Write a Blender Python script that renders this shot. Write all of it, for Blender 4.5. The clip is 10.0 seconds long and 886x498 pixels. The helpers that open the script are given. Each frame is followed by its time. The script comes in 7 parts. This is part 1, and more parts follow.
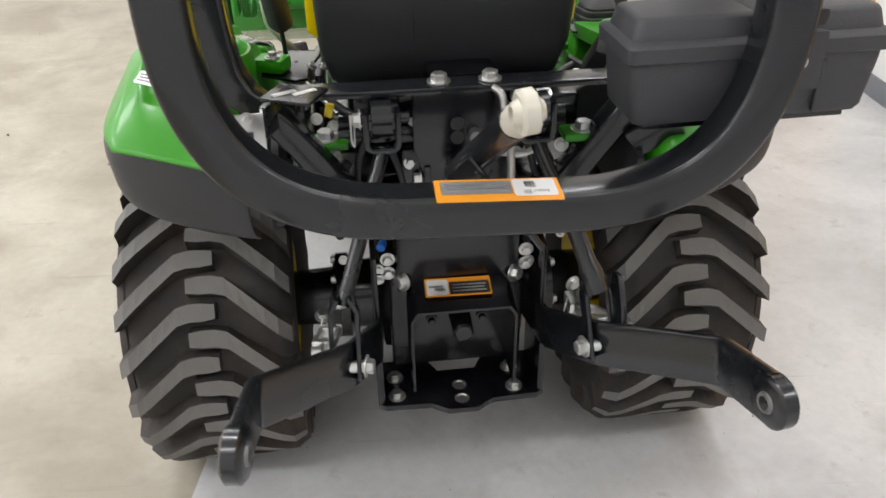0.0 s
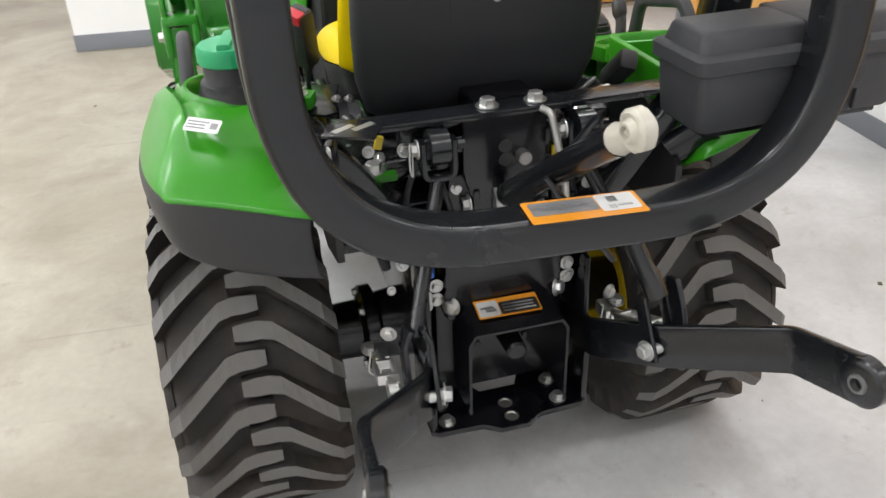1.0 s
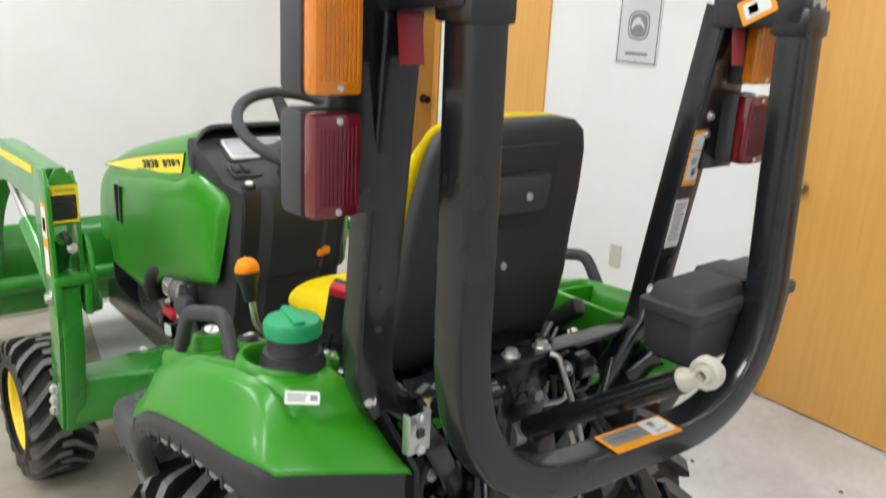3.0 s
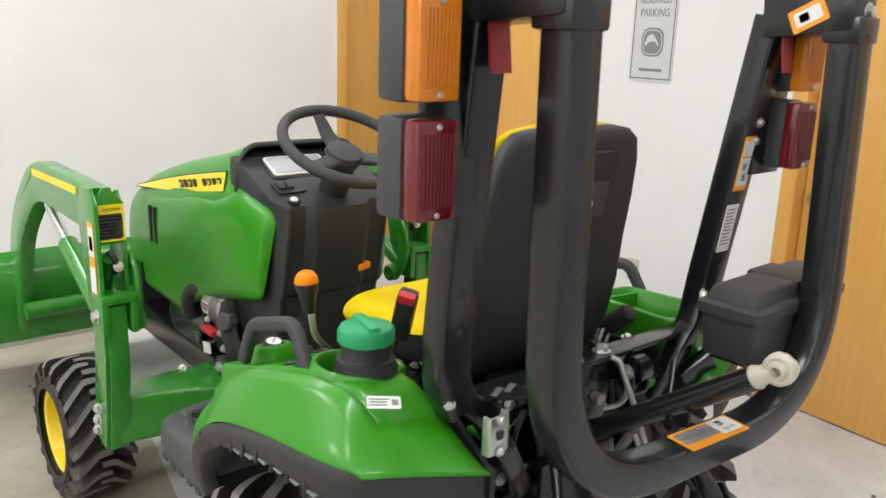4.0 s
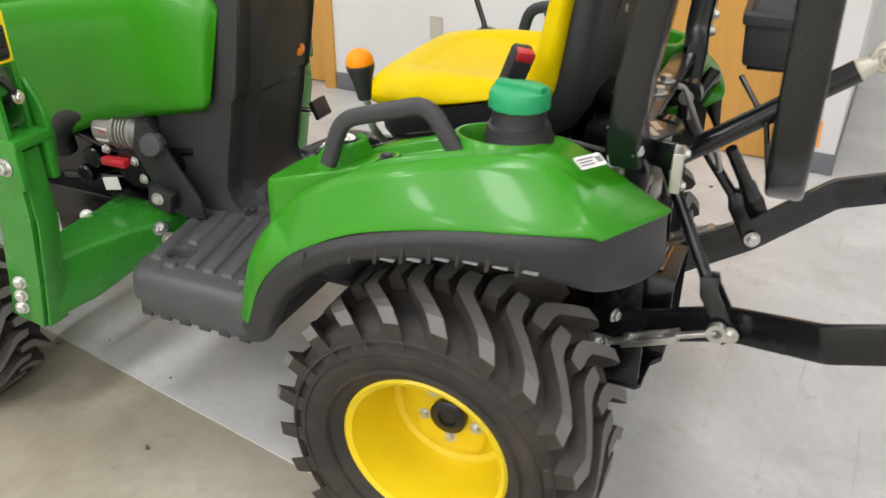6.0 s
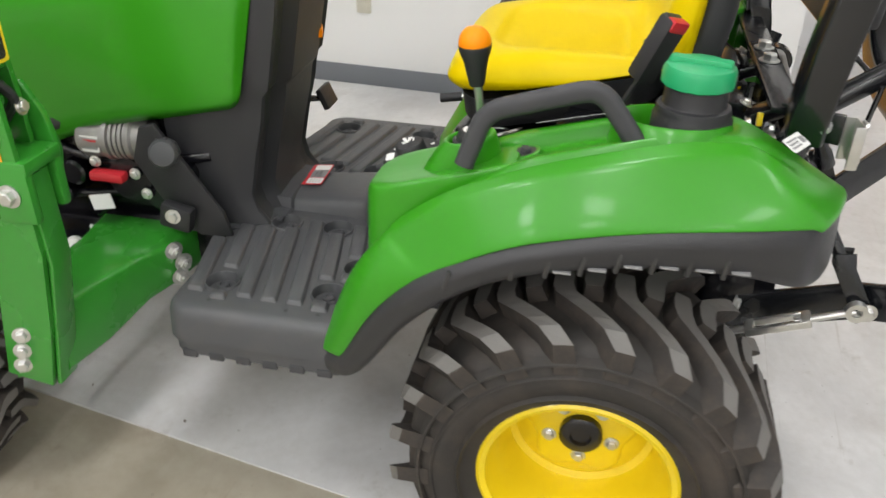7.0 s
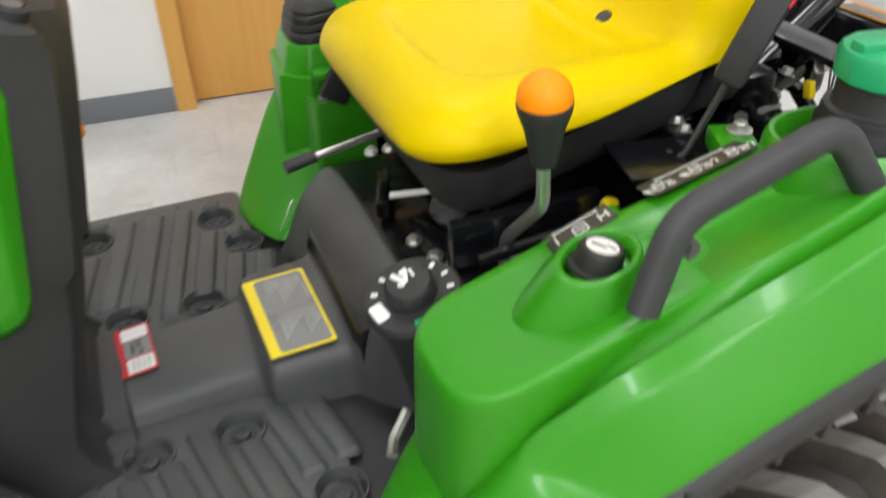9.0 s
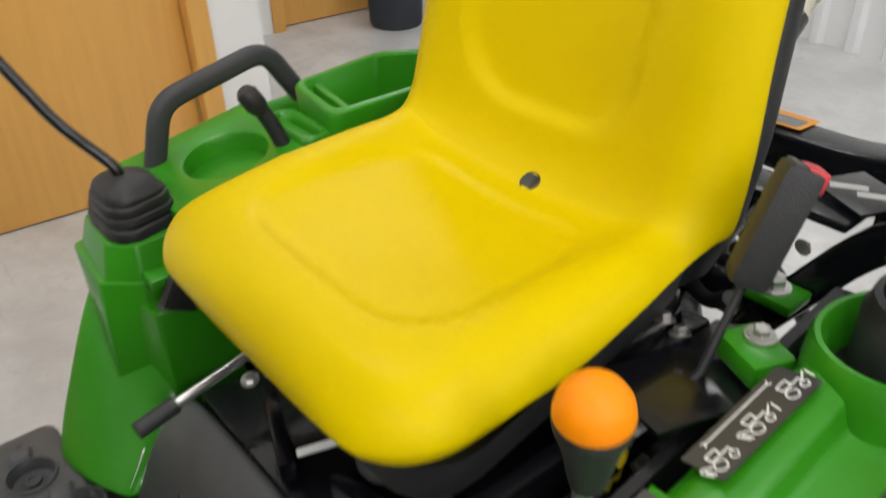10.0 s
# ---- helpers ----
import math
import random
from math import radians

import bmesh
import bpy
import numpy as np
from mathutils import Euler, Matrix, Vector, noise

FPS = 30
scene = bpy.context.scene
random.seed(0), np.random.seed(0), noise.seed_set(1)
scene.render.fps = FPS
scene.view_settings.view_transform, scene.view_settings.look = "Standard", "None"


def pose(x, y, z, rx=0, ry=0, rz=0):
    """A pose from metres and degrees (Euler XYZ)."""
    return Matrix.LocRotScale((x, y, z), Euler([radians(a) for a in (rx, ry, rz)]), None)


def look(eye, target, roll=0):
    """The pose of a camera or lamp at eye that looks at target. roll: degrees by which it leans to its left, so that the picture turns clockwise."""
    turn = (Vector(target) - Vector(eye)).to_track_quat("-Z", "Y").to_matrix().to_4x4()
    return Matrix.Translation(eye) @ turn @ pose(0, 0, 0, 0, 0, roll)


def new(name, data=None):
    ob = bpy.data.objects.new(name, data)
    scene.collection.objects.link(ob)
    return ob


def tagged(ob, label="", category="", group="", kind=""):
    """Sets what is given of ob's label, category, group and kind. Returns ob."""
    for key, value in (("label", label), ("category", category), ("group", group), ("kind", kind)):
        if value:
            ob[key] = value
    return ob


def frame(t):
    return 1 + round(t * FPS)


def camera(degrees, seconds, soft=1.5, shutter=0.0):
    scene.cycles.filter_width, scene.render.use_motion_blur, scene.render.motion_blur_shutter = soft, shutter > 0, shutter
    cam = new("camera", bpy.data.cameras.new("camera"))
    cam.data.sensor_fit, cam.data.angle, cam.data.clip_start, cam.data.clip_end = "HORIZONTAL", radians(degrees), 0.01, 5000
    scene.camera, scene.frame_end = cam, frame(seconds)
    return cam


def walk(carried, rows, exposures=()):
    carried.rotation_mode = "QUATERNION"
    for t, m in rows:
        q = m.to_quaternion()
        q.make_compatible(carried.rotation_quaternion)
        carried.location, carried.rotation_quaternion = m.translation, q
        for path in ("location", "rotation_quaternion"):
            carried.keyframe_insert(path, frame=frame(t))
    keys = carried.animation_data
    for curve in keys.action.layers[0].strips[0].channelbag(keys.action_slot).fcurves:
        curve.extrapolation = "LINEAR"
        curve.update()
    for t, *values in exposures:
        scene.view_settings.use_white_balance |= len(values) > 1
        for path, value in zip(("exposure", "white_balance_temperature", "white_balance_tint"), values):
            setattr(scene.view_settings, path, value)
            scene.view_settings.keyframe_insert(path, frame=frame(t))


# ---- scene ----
cam = camera(56.8, 10.0, 1.45, 0.4)
PATH = [
    (0, (-0.175, -1.541, 1.386), (0.021, 0.147, 0.333), -0.9),
    (0.5, (-0.309, -1.545, 1.402), (0.001, 0.143, 0.376), -0.4),
    (1, (-0.444, -1.488, 1.406), (0.003, 0.172, 0.384), -2.0),
    (1.5, (-0.581, -1.407, 1.413), (0.05, 0.202, 0.406), -2.1),
    (2, (-0.749, -1.361, 1.423), (0.138, 0.173, 0.495), 0.3),
    (2.5, (-0.976, -1.333, 1.498), (0.126, 0.153, 0.739), 1.7),
    (3, (-1.096, -1.342, 1.563), (0.116, 0.148, 1.007), 2.9),
    (3.2, (-1.12, -1.355, 1.579), (0.099, 0.152, 1.086), 2.9),
    (4.3, (-1.289, -1.206, 1.514), (-0.023, 0.25, 0.987), 0.9),
    (4.5, (-1.33, -1.139, 1.501), (-0.024, 0.241, 0.876), 0.4),
    (5, (-1.447, -0.964, 1.479), (0.007, 0.175, 0.713), 1.3),
    (5.5, (-1.636, -0.736, 1.464), (-0.061, 0.151, 0.607), 0.6),
    (5.7, (-1.688, -0.655, 1.461), (-0.101, 0.157, 0.554), 0.2),
    (6.8, (-1.664, -0.088, 1.391), (-0.006, 0.351, 0.364), 0.8),
    (7, (-1.645, 0.027, 1.391), (0.037, 0.377, 0.368), 1.0),
    (7.5, (-1.599, 0.335, 1.374), (0.123, 0.337, 0.357), 0.1),
    (8, (-1.466, 0.526, 1.339), (0.208, 0.202, 0.295), -1.0),
    (8.2, (-1.367, 0.534, 1.32), (0.28, 0.185, 0.24), -2.5),
    (8.5, (-1.224, 0.623, 1.295), (0.383, 0.125, 0.214), -2.4),
    (8.8, (-1.075, 0.601, 1.347), (0.471, 0.087, 0.187), -3.2),
    (9, (-0.968, 0.605, 1.322), (0.555, -0.011, 0.181), -1.4),
    (9.5, (-0.755, 0.602, 1.338), (0.657, -0.278, 0.227), -1.6),
    (10, (-0.588, 0.557, 1.365), (0.729, -0.497, 0.29), -1.6),
]
walk(cam, [(t, look(eye, target, roll)) for t, eye, target, roll in PATH], [(0, 0.18, 6350, 11), (2, 0.13, 6250, 9), (2.5, 0.13, 6250, 8), (3, -0.05, 6300, 8), (4.5, -0.10, 6500, 10), (5.5, -0.04, 6500, 10), (7.5, -0.03, 6450, 9), (9, 0.03, 6450, 8), (9.5, -0.03, 6450, 8), (10, -0.27, 6500, 9)])


# ---- light ----
world = bpy.data.worlds.new("room_air")
scene.world = world
world.use_nodes = True
world.node_tree.nodes["Background"].inputs[0].default_value = (0.9, 0.95, 1.0, 1)
world.node_tree.nodes["Background"].inputs[1].default_value = 0.12
scene.view_settings.exposure = 0.0

# the room is turned a little against the tractor
ROOM = pose(0.04, 0.02, 0, 0, 0, -4.1)
CEIL = 3.4


# ---- materials ----
def material(name, color, rough=0.5, metal=0.0, vary=0.12, scale=6.0, bump=0.0, bump_scale=200.0, coat=0.0, rough_vary=0.1, dirt=None, dirt_amount=0.0, dirt_scale=3.0, spec=0.5):
    m = bpy.data.materials.new(name)
    m.use_nodes = True
    nt = m.node_tree
    b = nt.nodes["Principled BSDF"]
    b.inputs["Metallic"].default_value = metal
    b.inputs["Specular IOR Level"].default_value = spec
    b.inputs["Coat Weight"].default_value = coat
    b.inputs["Coat Roughness"].default_value = 0.08
    tc = nt.nodes.new("ShaderNodeTexCoord")
    n1 = nt.nodes.new("ShaderNodeTexNoise")
    n1.inputs["Scale"].default_value = scale
    n1.inputs["Detail"].default_value = 6
    nt.links.new(tc.outputs["Object"], n1.inputs["Vector"])
    ramp = nt.nodes.new("ShaderNodeMix")
    ramp.data_type = "RGBA"
    lo = [max(0, c * (1 - vary)) for c in color]
    hi = [min(1, c * (1 + vary)) for c in color]
    ramp.inputs[6].default_value = (*lo, 1)
    ramp.inputs[7].default_value = (*hi, 1)
    nt.links.new(n1.outputs["Fac"], ramp.inputs[0])
    out = ramp.outputs[2]
    if dirt:
        n2 = nt.nodes.new("ShaderNodeTexNoise")
        n2.inputs["Scale"].default_value = dirt_scale
        n2.inputs["Detail"].default_value = 8
        n2.inputs["Roughness"].default_value = 0.65
        nt.links.new(tc.outputs["Object"], n2.inputs["Vector"])
        mr = nt.nodes.new("ShaderNodeMapRange")
        mr.inputs[1].default_value, mr.inputs[2].default_value = 0.45, 0.7
        mr.inputs[4].default_value = dirt_amount
        nt.links.new(n2.outputs["Fac"], mr.inputs[0])
        mx = nt.nodes.new("ShaderNodeMix")
        mx.data_type = "RGBA"
        nt.links.new(mr.outputs[0], mx.inputs[0])
        nt.links.new(out, mx.inputs[6])
        mx.inputs[7].default_value = (*dirt, 1)
        out = mx.outputs[2]
    nt.links.new(out, b.inputs["Base Color"])
    rr = nt.nodes.new("ShaderNodeMapRange")
    rr.inputs[3].default_value, rr.inputs[4].default_value = max(0.02, rough - rough_vary), min(1, rough + rough_vary)
    nt.links.new(n1.outputs["Fac"], rr.inputs[0])
    nt.links.new(rr.outputs[0], b.inputs["Roughness"])
    if bump:
        n3 = nt.nodes.new("ShaderNodeTexNoise")
        n3.inputs["Scale"].default_value = bump_scale
        n3.inputs["Detail"].default_value = 3
        nt.links.new(tc.outputs["Object"], n3.inputs["Vector"])
        bp = nt.nodes.new("ShaderNodeBump")
        bp.inputs["Strength"].default_value = bump
        bp.inputs["Distance"].default_value = 0.002
        nt.links.new(n3.outputs["Fac"], bp.inputs["Height"])
        nt.links.new(bp.outputs[0], b.inputs["Normal"])
    return m


GREEN = material("green_paint", (0.030, 0.240, 0.006), 0.34, vary=0.06, coat=0.16, rough_vary=0.04, spec=0.4)
GREEN_STEEL = material("green_steel_paint", (0.028, 0.22, 0.020), 0.28, vary=0.1, coat=0.4, rough_vary=0.05)
CAPGREEN = material("cap_green_plastic", (0.01, 0.3, 0.11), 0.42, vary=0.06, bump=0.1)
BLACK = material("black_gloss_paint", (0.004, 0.004, 0.006), 0.25, vary=0.3, coat=0.25, rough_vary=0.08)
STEEL_BLACK = material("black_satin_paint", (0.007, 0.008, 0.010), 0.26, vary=0.2, coat=0.3, rough_vary=0.06, bump=0.05)
PLASTIC = material("dark_grey_plastic", (0.042, 0.043, 0.047), 0.52, vary=0.1, bump=0.35, bump_scale=500)
PLASTIC_PALE = material("grey_platform_plastic", (0.060, 0.062, 0.066), 0.46, vary=0.12, bump=0.35, bump_scale=500, dirt=(0.11, 0.105, 0.095), dirt_amount=0.25, dirt_scale=14)
DASH = material("dash_plastic", (0.026, 0.0265, 0.029), 0.46, vary=0.12, bump=0.35, bump_scale=500)
PLASTIC_BLACK = material("black_plastic", (0.017, 0.017, 0.019), 0.5, vary=0.15, bump=0.3, bump_scale=500)
GRIP = material("grey_grip_rubber", (0.036, 0.037, 0.040), 0.6, vary=0.1, bump=0.3, bump_scale=600)
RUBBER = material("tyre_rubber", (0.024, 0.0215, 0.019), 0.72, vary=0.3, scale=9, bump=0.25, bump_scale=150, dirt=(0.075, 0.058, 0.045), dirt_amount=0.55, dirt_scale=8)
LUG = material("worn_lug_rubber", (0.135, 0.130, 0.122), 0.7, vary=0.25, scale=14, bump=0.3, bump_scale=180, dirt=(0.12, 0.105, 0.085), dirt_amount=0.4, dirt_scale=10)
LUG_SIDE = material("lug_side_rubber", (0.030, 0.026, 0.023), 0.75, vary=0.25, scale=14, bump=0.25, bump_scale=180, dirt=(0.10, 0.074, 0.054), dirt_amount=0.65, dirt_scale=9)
YELLOW = material("yellow_vinyl", (0.66, 0.49, 0.0), 0.36, vary=0.05, bump=0.12, bump_scale=350, rough_vary=0.05, spec=0.09)
YELLOW_PAINT = material("yellow_paint", (0.80, 0.60, 0.01), 0.3, vary=0.06, coat=0.3, rough_vary=0.05)
ORANGE = material("orange_plastic", (0.86, 0.25, 0.0), 0.40, vary=0.05, spec=0.25)
ZINC = material("zinc_plate", (0.62, 0.62, 0.6), 0.32, metal=0.9, vary=0.12, scale=40)
STEEL = material("bare_steel", (0.42, 0.41, 0.39), 0.35, metal=0.85, vary=0.15, scale=30)
DARKSTEEL = material("dull_steel", (0.2, 0.2, 0.195), 0.4, metal=0.7, vary=0.2, scale=40)
CREAM = material("cream_plated_steel", (0.62, 0.59, 0.50), 0.42, metal=0.2, vary=0.1, scale=30)
RED = material("red_plastic", (0.5, 0.02, 0.03), 0.4, vary=0.06)
LENS_RED = material("red_lens", (0.13, 0.003, 0.010), 0.15, vary=0.12, scale=25, coat=0.5, rough_vary=0.05)
LENS_AMBER = material("amber_lens", (0.62, 0.19, 0.003), 0.15, vary=0.15, scale=25, coat=0.5, rough_vary=0.05)
REFLECT_RED = material("red_reflector_tape", (0.32, 0.02, 0.03), 0.3, vary=0.08)
LABEL_WHITE = material("white_label", (0.75, 0.75, 0.73), 0.4, vary=0.03)
LABEL_GREY = material("grey_print", (0.22, 0.22, 0.22), 0.45, vary=0.06)
LABEL_BLACK = material("black_print", (0.03, 0.03, 0.03), 0.45, vary=0.06)
LABEL_DARK = material("dark_grey_print", (0.045, 0.043, 0.040), 0.4, vary=0.06)
LABEL_ORANGE = material("orange_label", (0.85, 0.33, 0.02), 0.4, vary=0.04)
LABEL_YELLOW = material("yellow_label", (0.85, 0.66, 0.02), 0.4, vary=0.04)
WALL = material("white_wall_paint", (0.79, 0.785, 0.775), 0.7, vary=0.03, scale=2.5, bump=0.2, bump_scale=120, spec=0.3, dirt=(0.63, 0.62, 0.60), dirt_amount=0.3, dirt_scale=1.3)
BASE = material("grey_vinyl_baseboard", (0.17, 0.18, 0.2), 0.5, vary=0.08)
SIGN_FACE = material("sign_aluminium", (0.62, 0.63, 0.62), 0.4, metal=0.2, vary=0.06)
BRASS = material("aged_brass", (0.45, 0.32, 0.13), 0.3, metal=0.9, vary=0.15)
DARKMETAL = material("dark_bronze", (0.06, 0.05, 0.045), 0.35, metal=0.7)
ALU = material("cast_aluminium", (0.33, 0.32, 0.31), 0.45, metal=0.7, vary=0.25, scale=60, bump=0.2)
CLOTH = material("dark_cloth", (0.03, 0.035, 0.045), 0.9, vary=0.3)


def wood_material():
    m = material("oak_veneer_door", (0.68, 0.36, 0.09), 0.42, vary=0.05, coat=0.15, bump=0.05)
    nt = m.node_tree
    b = nt.nodes["Principled BSDF"]
    tc = nt.nodes.new("ShaderNodeTexCoord")
    mp = nt.nodes.new("ShaderNodeMapping")
    mp.inputs["Scale"].default_value = (14, 14, 0.8)
    n = nt.nodes.new("ShaderNodeTexNoise")
    n.inputs["Scale"].default_value = 3
    n.inputs["Detail"].default_value = 9
    n.inputs["Distortion"].default_value = 0.6
    r = nt.nodes.new("ShaderNodeValToRGB")
    r.color_ramp.elements[0].position, r.color_ramp.elements[0].color = 0.3, (0.66, 0.345, 0.078, 1)
    r.color_ramp.elements[1].position, r.color_ramp.elements[1].color = 0.7, (0.72, 0.385, 0.092, 1)
    nt.links.new(tc.outputs["Object"], mp.inputs[0])
    nt.links.new(mp.outputs[0], n.inputs["Vector"])
    nt.links.new(n.outputs["Fac"], r.inputs[0])
    nt.links.new(r.outputs[0], b.inputs["Base Color"])
    return m


WOOD = wood_material()


def concrete(name, a, b_, stain, stain_amt, rough, bump):
    m = bpy.data.materials.new(name)
    m.use_nodes = True
    nt = m.node_tree
    bs = nt.nodes["Principled BSDF"]
    tc = nt.nodes.new("ShaderNodeTexCoord")

    def nz(scale, detail, rg=0.6, dist=0.0):
        n = nt.nodes.new("ShaderNodeTexNoise")
        n.inputs["Scale"].default_value, n.inputs["Detail"].default_value = scale, detail
        n.inputs["Roughness"].default_value, n.inputs["Distortion"].default_value = rg, dist
        nt.links.new(tc.outputs["Object"], n.inputs["Vector"])
        return n

    def mixc(fac, c1, c2):
        x = nt.nodes.new("ShaderNodeMix")
        x.data_type = "RGBA"
        nt.links.new(fac, x.inputs[0])
        for i, c in ((6, c1), (7, c2)):
            if isinstance(c, tuple):
                x.inputs[i].default_value = (*c, 1)
            else:
                nt.links.new(c, x.inputs[i])
        return x.outputs[2]

    def rng(fac, lo, hi, to=1.0):
        r = nt.nodes.new("ShaderNodeMapRange")
        r.inputs[1].default_value, r.inputs[2].default_value, r.inputs[4].default_value = lo, hi, to
        nt.links.new(fac, r.inputs[0])
        return r.outputs[0]

    big = nz(1.6, 7, 0.62, 0.4)
    fine = nz(38, 5)
    spots = nz(9, 6, 0.7)
    c = mixc(rng(big.outputs["Fac"], 0.38, 0.64), a, b_)
    c = mixc(rng(spots.outputs["Fac"], 0.6, 0.78, stain_amt), c, stain)
    c = mixc(rng(fine.outputs["Fac"], 0.35, 0.75, 0.18), c, stain)
    speck = nz(70, 2, 0.5)
    c = mixc(rng(speck.outputs["Fac"], 0.75, 0.79, 0.5), c, (0.10, 0.09, 0.075))
    patch = nz(2.6, 9, 0.66, 0.15)
    c = mixc(rng(patch.outputs["Fac"], 0.53, 0.72, 0.50), c, stain)
    streak = nt.nodes.new("ShaderNodeTexNoise")
    mp = nt.nodes.new("ShaderNodeMapping")
    mp.inputs["Rotation"].default_value = (0, 0, 0.5)
    mp.inputs["Scale"].default_value = (1.5, 40, 1)
    nt.links.new(tc.outputs["Object"], mp.inputs[0])
    nt.links.new(mp.outputs[0], streak.inputs["Vector"])
    streak.inputs["Scale"].default_value, streak.inputs["Detail"].default_value = 1.0, 4
    c = mixc(rng(streak.outputs["Fac"], 0.66, 0.72, 0.35), c, stain)
    nt.links.new(c, bs.inputs["Base Color"])
    rr = nt.nodes.new("ShaderNodeMapRange")
    rr.inputs[3].default_value, rr.inputs[4].default_value = rough - 0.1, rough + 0.1
    nt.links.new(big.outputs["Fac"], rr.inputs[0])
    nt.links.new(rr.outputs[0], bs.inputs["Roughness"])
    bp = nt.nodes.new("ShaderNodeBump")
    bp.inputs["Strength"].default_value, bp.inputs["Distance"].default_value = bump, 0.002
    nt.links.new(fine.outputs["Fac"], bp.inputs["Height"])
    nt.links.new(bp.outputs[0], bs.inputs["Normal"])
    return m


FLOOR = concrete("stained_concrete", (0.27, 0.24, 0.185), (0.41, 0.38, 0.31), (0.19, 0.16, 0.12), 0.65, 0.5, 0.2)
COATING = concrete("grey_floor_paint", (0.48, 0.482, 0.48), (0.65, 0.65, 0.645), (0.33, 0.31, 0.28), 0.75, 0.34, 0.08)


# ---- mesh helpers ----
def finish(name, me, mat, parent=None, label="", smooth=40, at=None):
    me.materials.append(mat)
    if smooth:
        me.shade_smooth()
        me.set_sharp_from_angle(angle=radians(smooth))
    ob = new(name, me)
    if parent is not None:
        ob.parent = parent
    if at is not None:
        ob.matrix_basis = at
    return tagged(ob, label)


def part(name, bm, mat, parent=None, label="", smooth=40, at=None):
    me = bpy.data.meshes.new(name)
    bmesh.ops.recalc_face_normals(bm, faces=bm.faces)
    bm.to_mesh(me)
    bm.free()
    return finish(name, me, mat, parent, label, smooth, at)


def box(bm, c, s, bevel=0.0, rot=None, seg=2):
    """A box about c of size s, bevelled, turned by the matrix rot."""
    g = bmesh.ops.create_cube(bm, size=1.0)
    vs = g["verts"]
    bmesh.ops.scale(bm, vec=s, verts=vs)
    if bevel:
        es = list({e for v in vs for e in v.link_edges})
        r = bmesh.ops.bevel(bm, geom=es, offset=bevel, segments=seg, affect="EDGES", profile=0.6)
        vs = list({v for f in r["faces"] for v in f.verts} | {v for v in vs if v.is_valid})
    m = Matrix.Translation(c) @ (rot.to_4x4() if rot is not None else Matrix())
    bmesh.ops.transform(bm, matrix=m, verts=vs)
    return bm


def rotx(d):
    return Matrix.Rotation(radians(d), 4, "X")


def roty(d):
    return Matrix.Rotation(radians(d), 4, "Y")


def rotz(d):
    return Matrix.Rotation(radians(d), 4, "Z")


def rings(bm, rows, closed=True, caps=True, loop=False):
    """Joins rows of points into a skin. closed: each row is a ring; loop: the last row joins the first."""
    vr = [[bm.verts.new(p) for p in r] for r in rows]
    n = len(vr[0])
    pairs = list(zip(vr, vr[1:])) + ([(vr[-1], vr[0])] if loop else [])
    for a, b in pairs:
        for i in range(n if closed else n - 1):
            j = (i + 1) % n
            bm.faces.new((a[i], a[j], b[j], b[i]))
    if caps and closed and not loop:
        bm.faces.new(vr[0])
        bm.faces.new(list(reversed(vr[-1])))
    return bm


def fillet(pts, r, n=6):
    """A polyline with its inner corners rounded."""
    pts = [Vector(p) for p in pts]
    out = [pts[0]]
    for a, b, c in zip(pts, pts[1:], pts[2:]):
        u, v = (a - b), (c - b)
        d = min(r, u.length * 0.49, v.length * 0.49)
        p, q = b + u.normalized() * d, b + v.normalized() * d
        for i in range(n + 1):
            t = i / n
            out.append(p * (1 - t) ** 2 + b * 2 * t * (1 - t) + q * t * t)
    out.append(pts[-1])
    return out


def sweep(bm, path, profile, ref=None, scale=None):
    """Sweeps a 2D profile along a path; ref keeps one side of the profile facing that way."""
    path = [Vector(p) for p in path]
    rows = []
    nrm = None
    for i, p in enumerate(path):
        t = (path[min(i + 1, len(path) - 1)] - path[max(i - 1, 0)]).normalized()
        if ref is not None:
            bi = Vector(ref) - t * t.dot(Vector(ref))
            bi.normalize()
            nr = bi.cross(t)
        else:
            if nrm is None:
                nrm = t.orthogonal().normalized()
            nr = (nrm - t * t.dot(nrm)).normalized()
            nrm = nr
            bi = t.cross(nr)
        k = scale[i] if scale else 1.0
        rows.append([p + nr * (x * k) + bi * (y * k) for x, y in profile])
    return rings(bm, rows)


def circle(r, n=12, squash=1.0):
    return [(r * math.cos(2 * math.pi * i / n), r * squash * math.sin(2 * math.pi * i / n)) for i in range(n)]


def rrect(w, h, r, n=3):
    out = []
    for cx, cy, a0 in ((w / 2 - r, h / 2 - r, 0), (-w / 2 + r, h / 2 - r, 90), (-w / 2 + r, -h / 2 + r, 180), (w / 2 - r, -h / 2 + r, 270)):
        for i in range(n + 1):
            a = radians(a0 + 90 * i / n)
            out.append((cx + r * math.cos(a), cy + r * math.sin(a)))
    return out


def rod(bm, pts, r, n=12, round_=0.0, scale=None):
    return sweep(bm, fillet(pts, round_) if round_ else pts, circle(r, n), scale=scale)


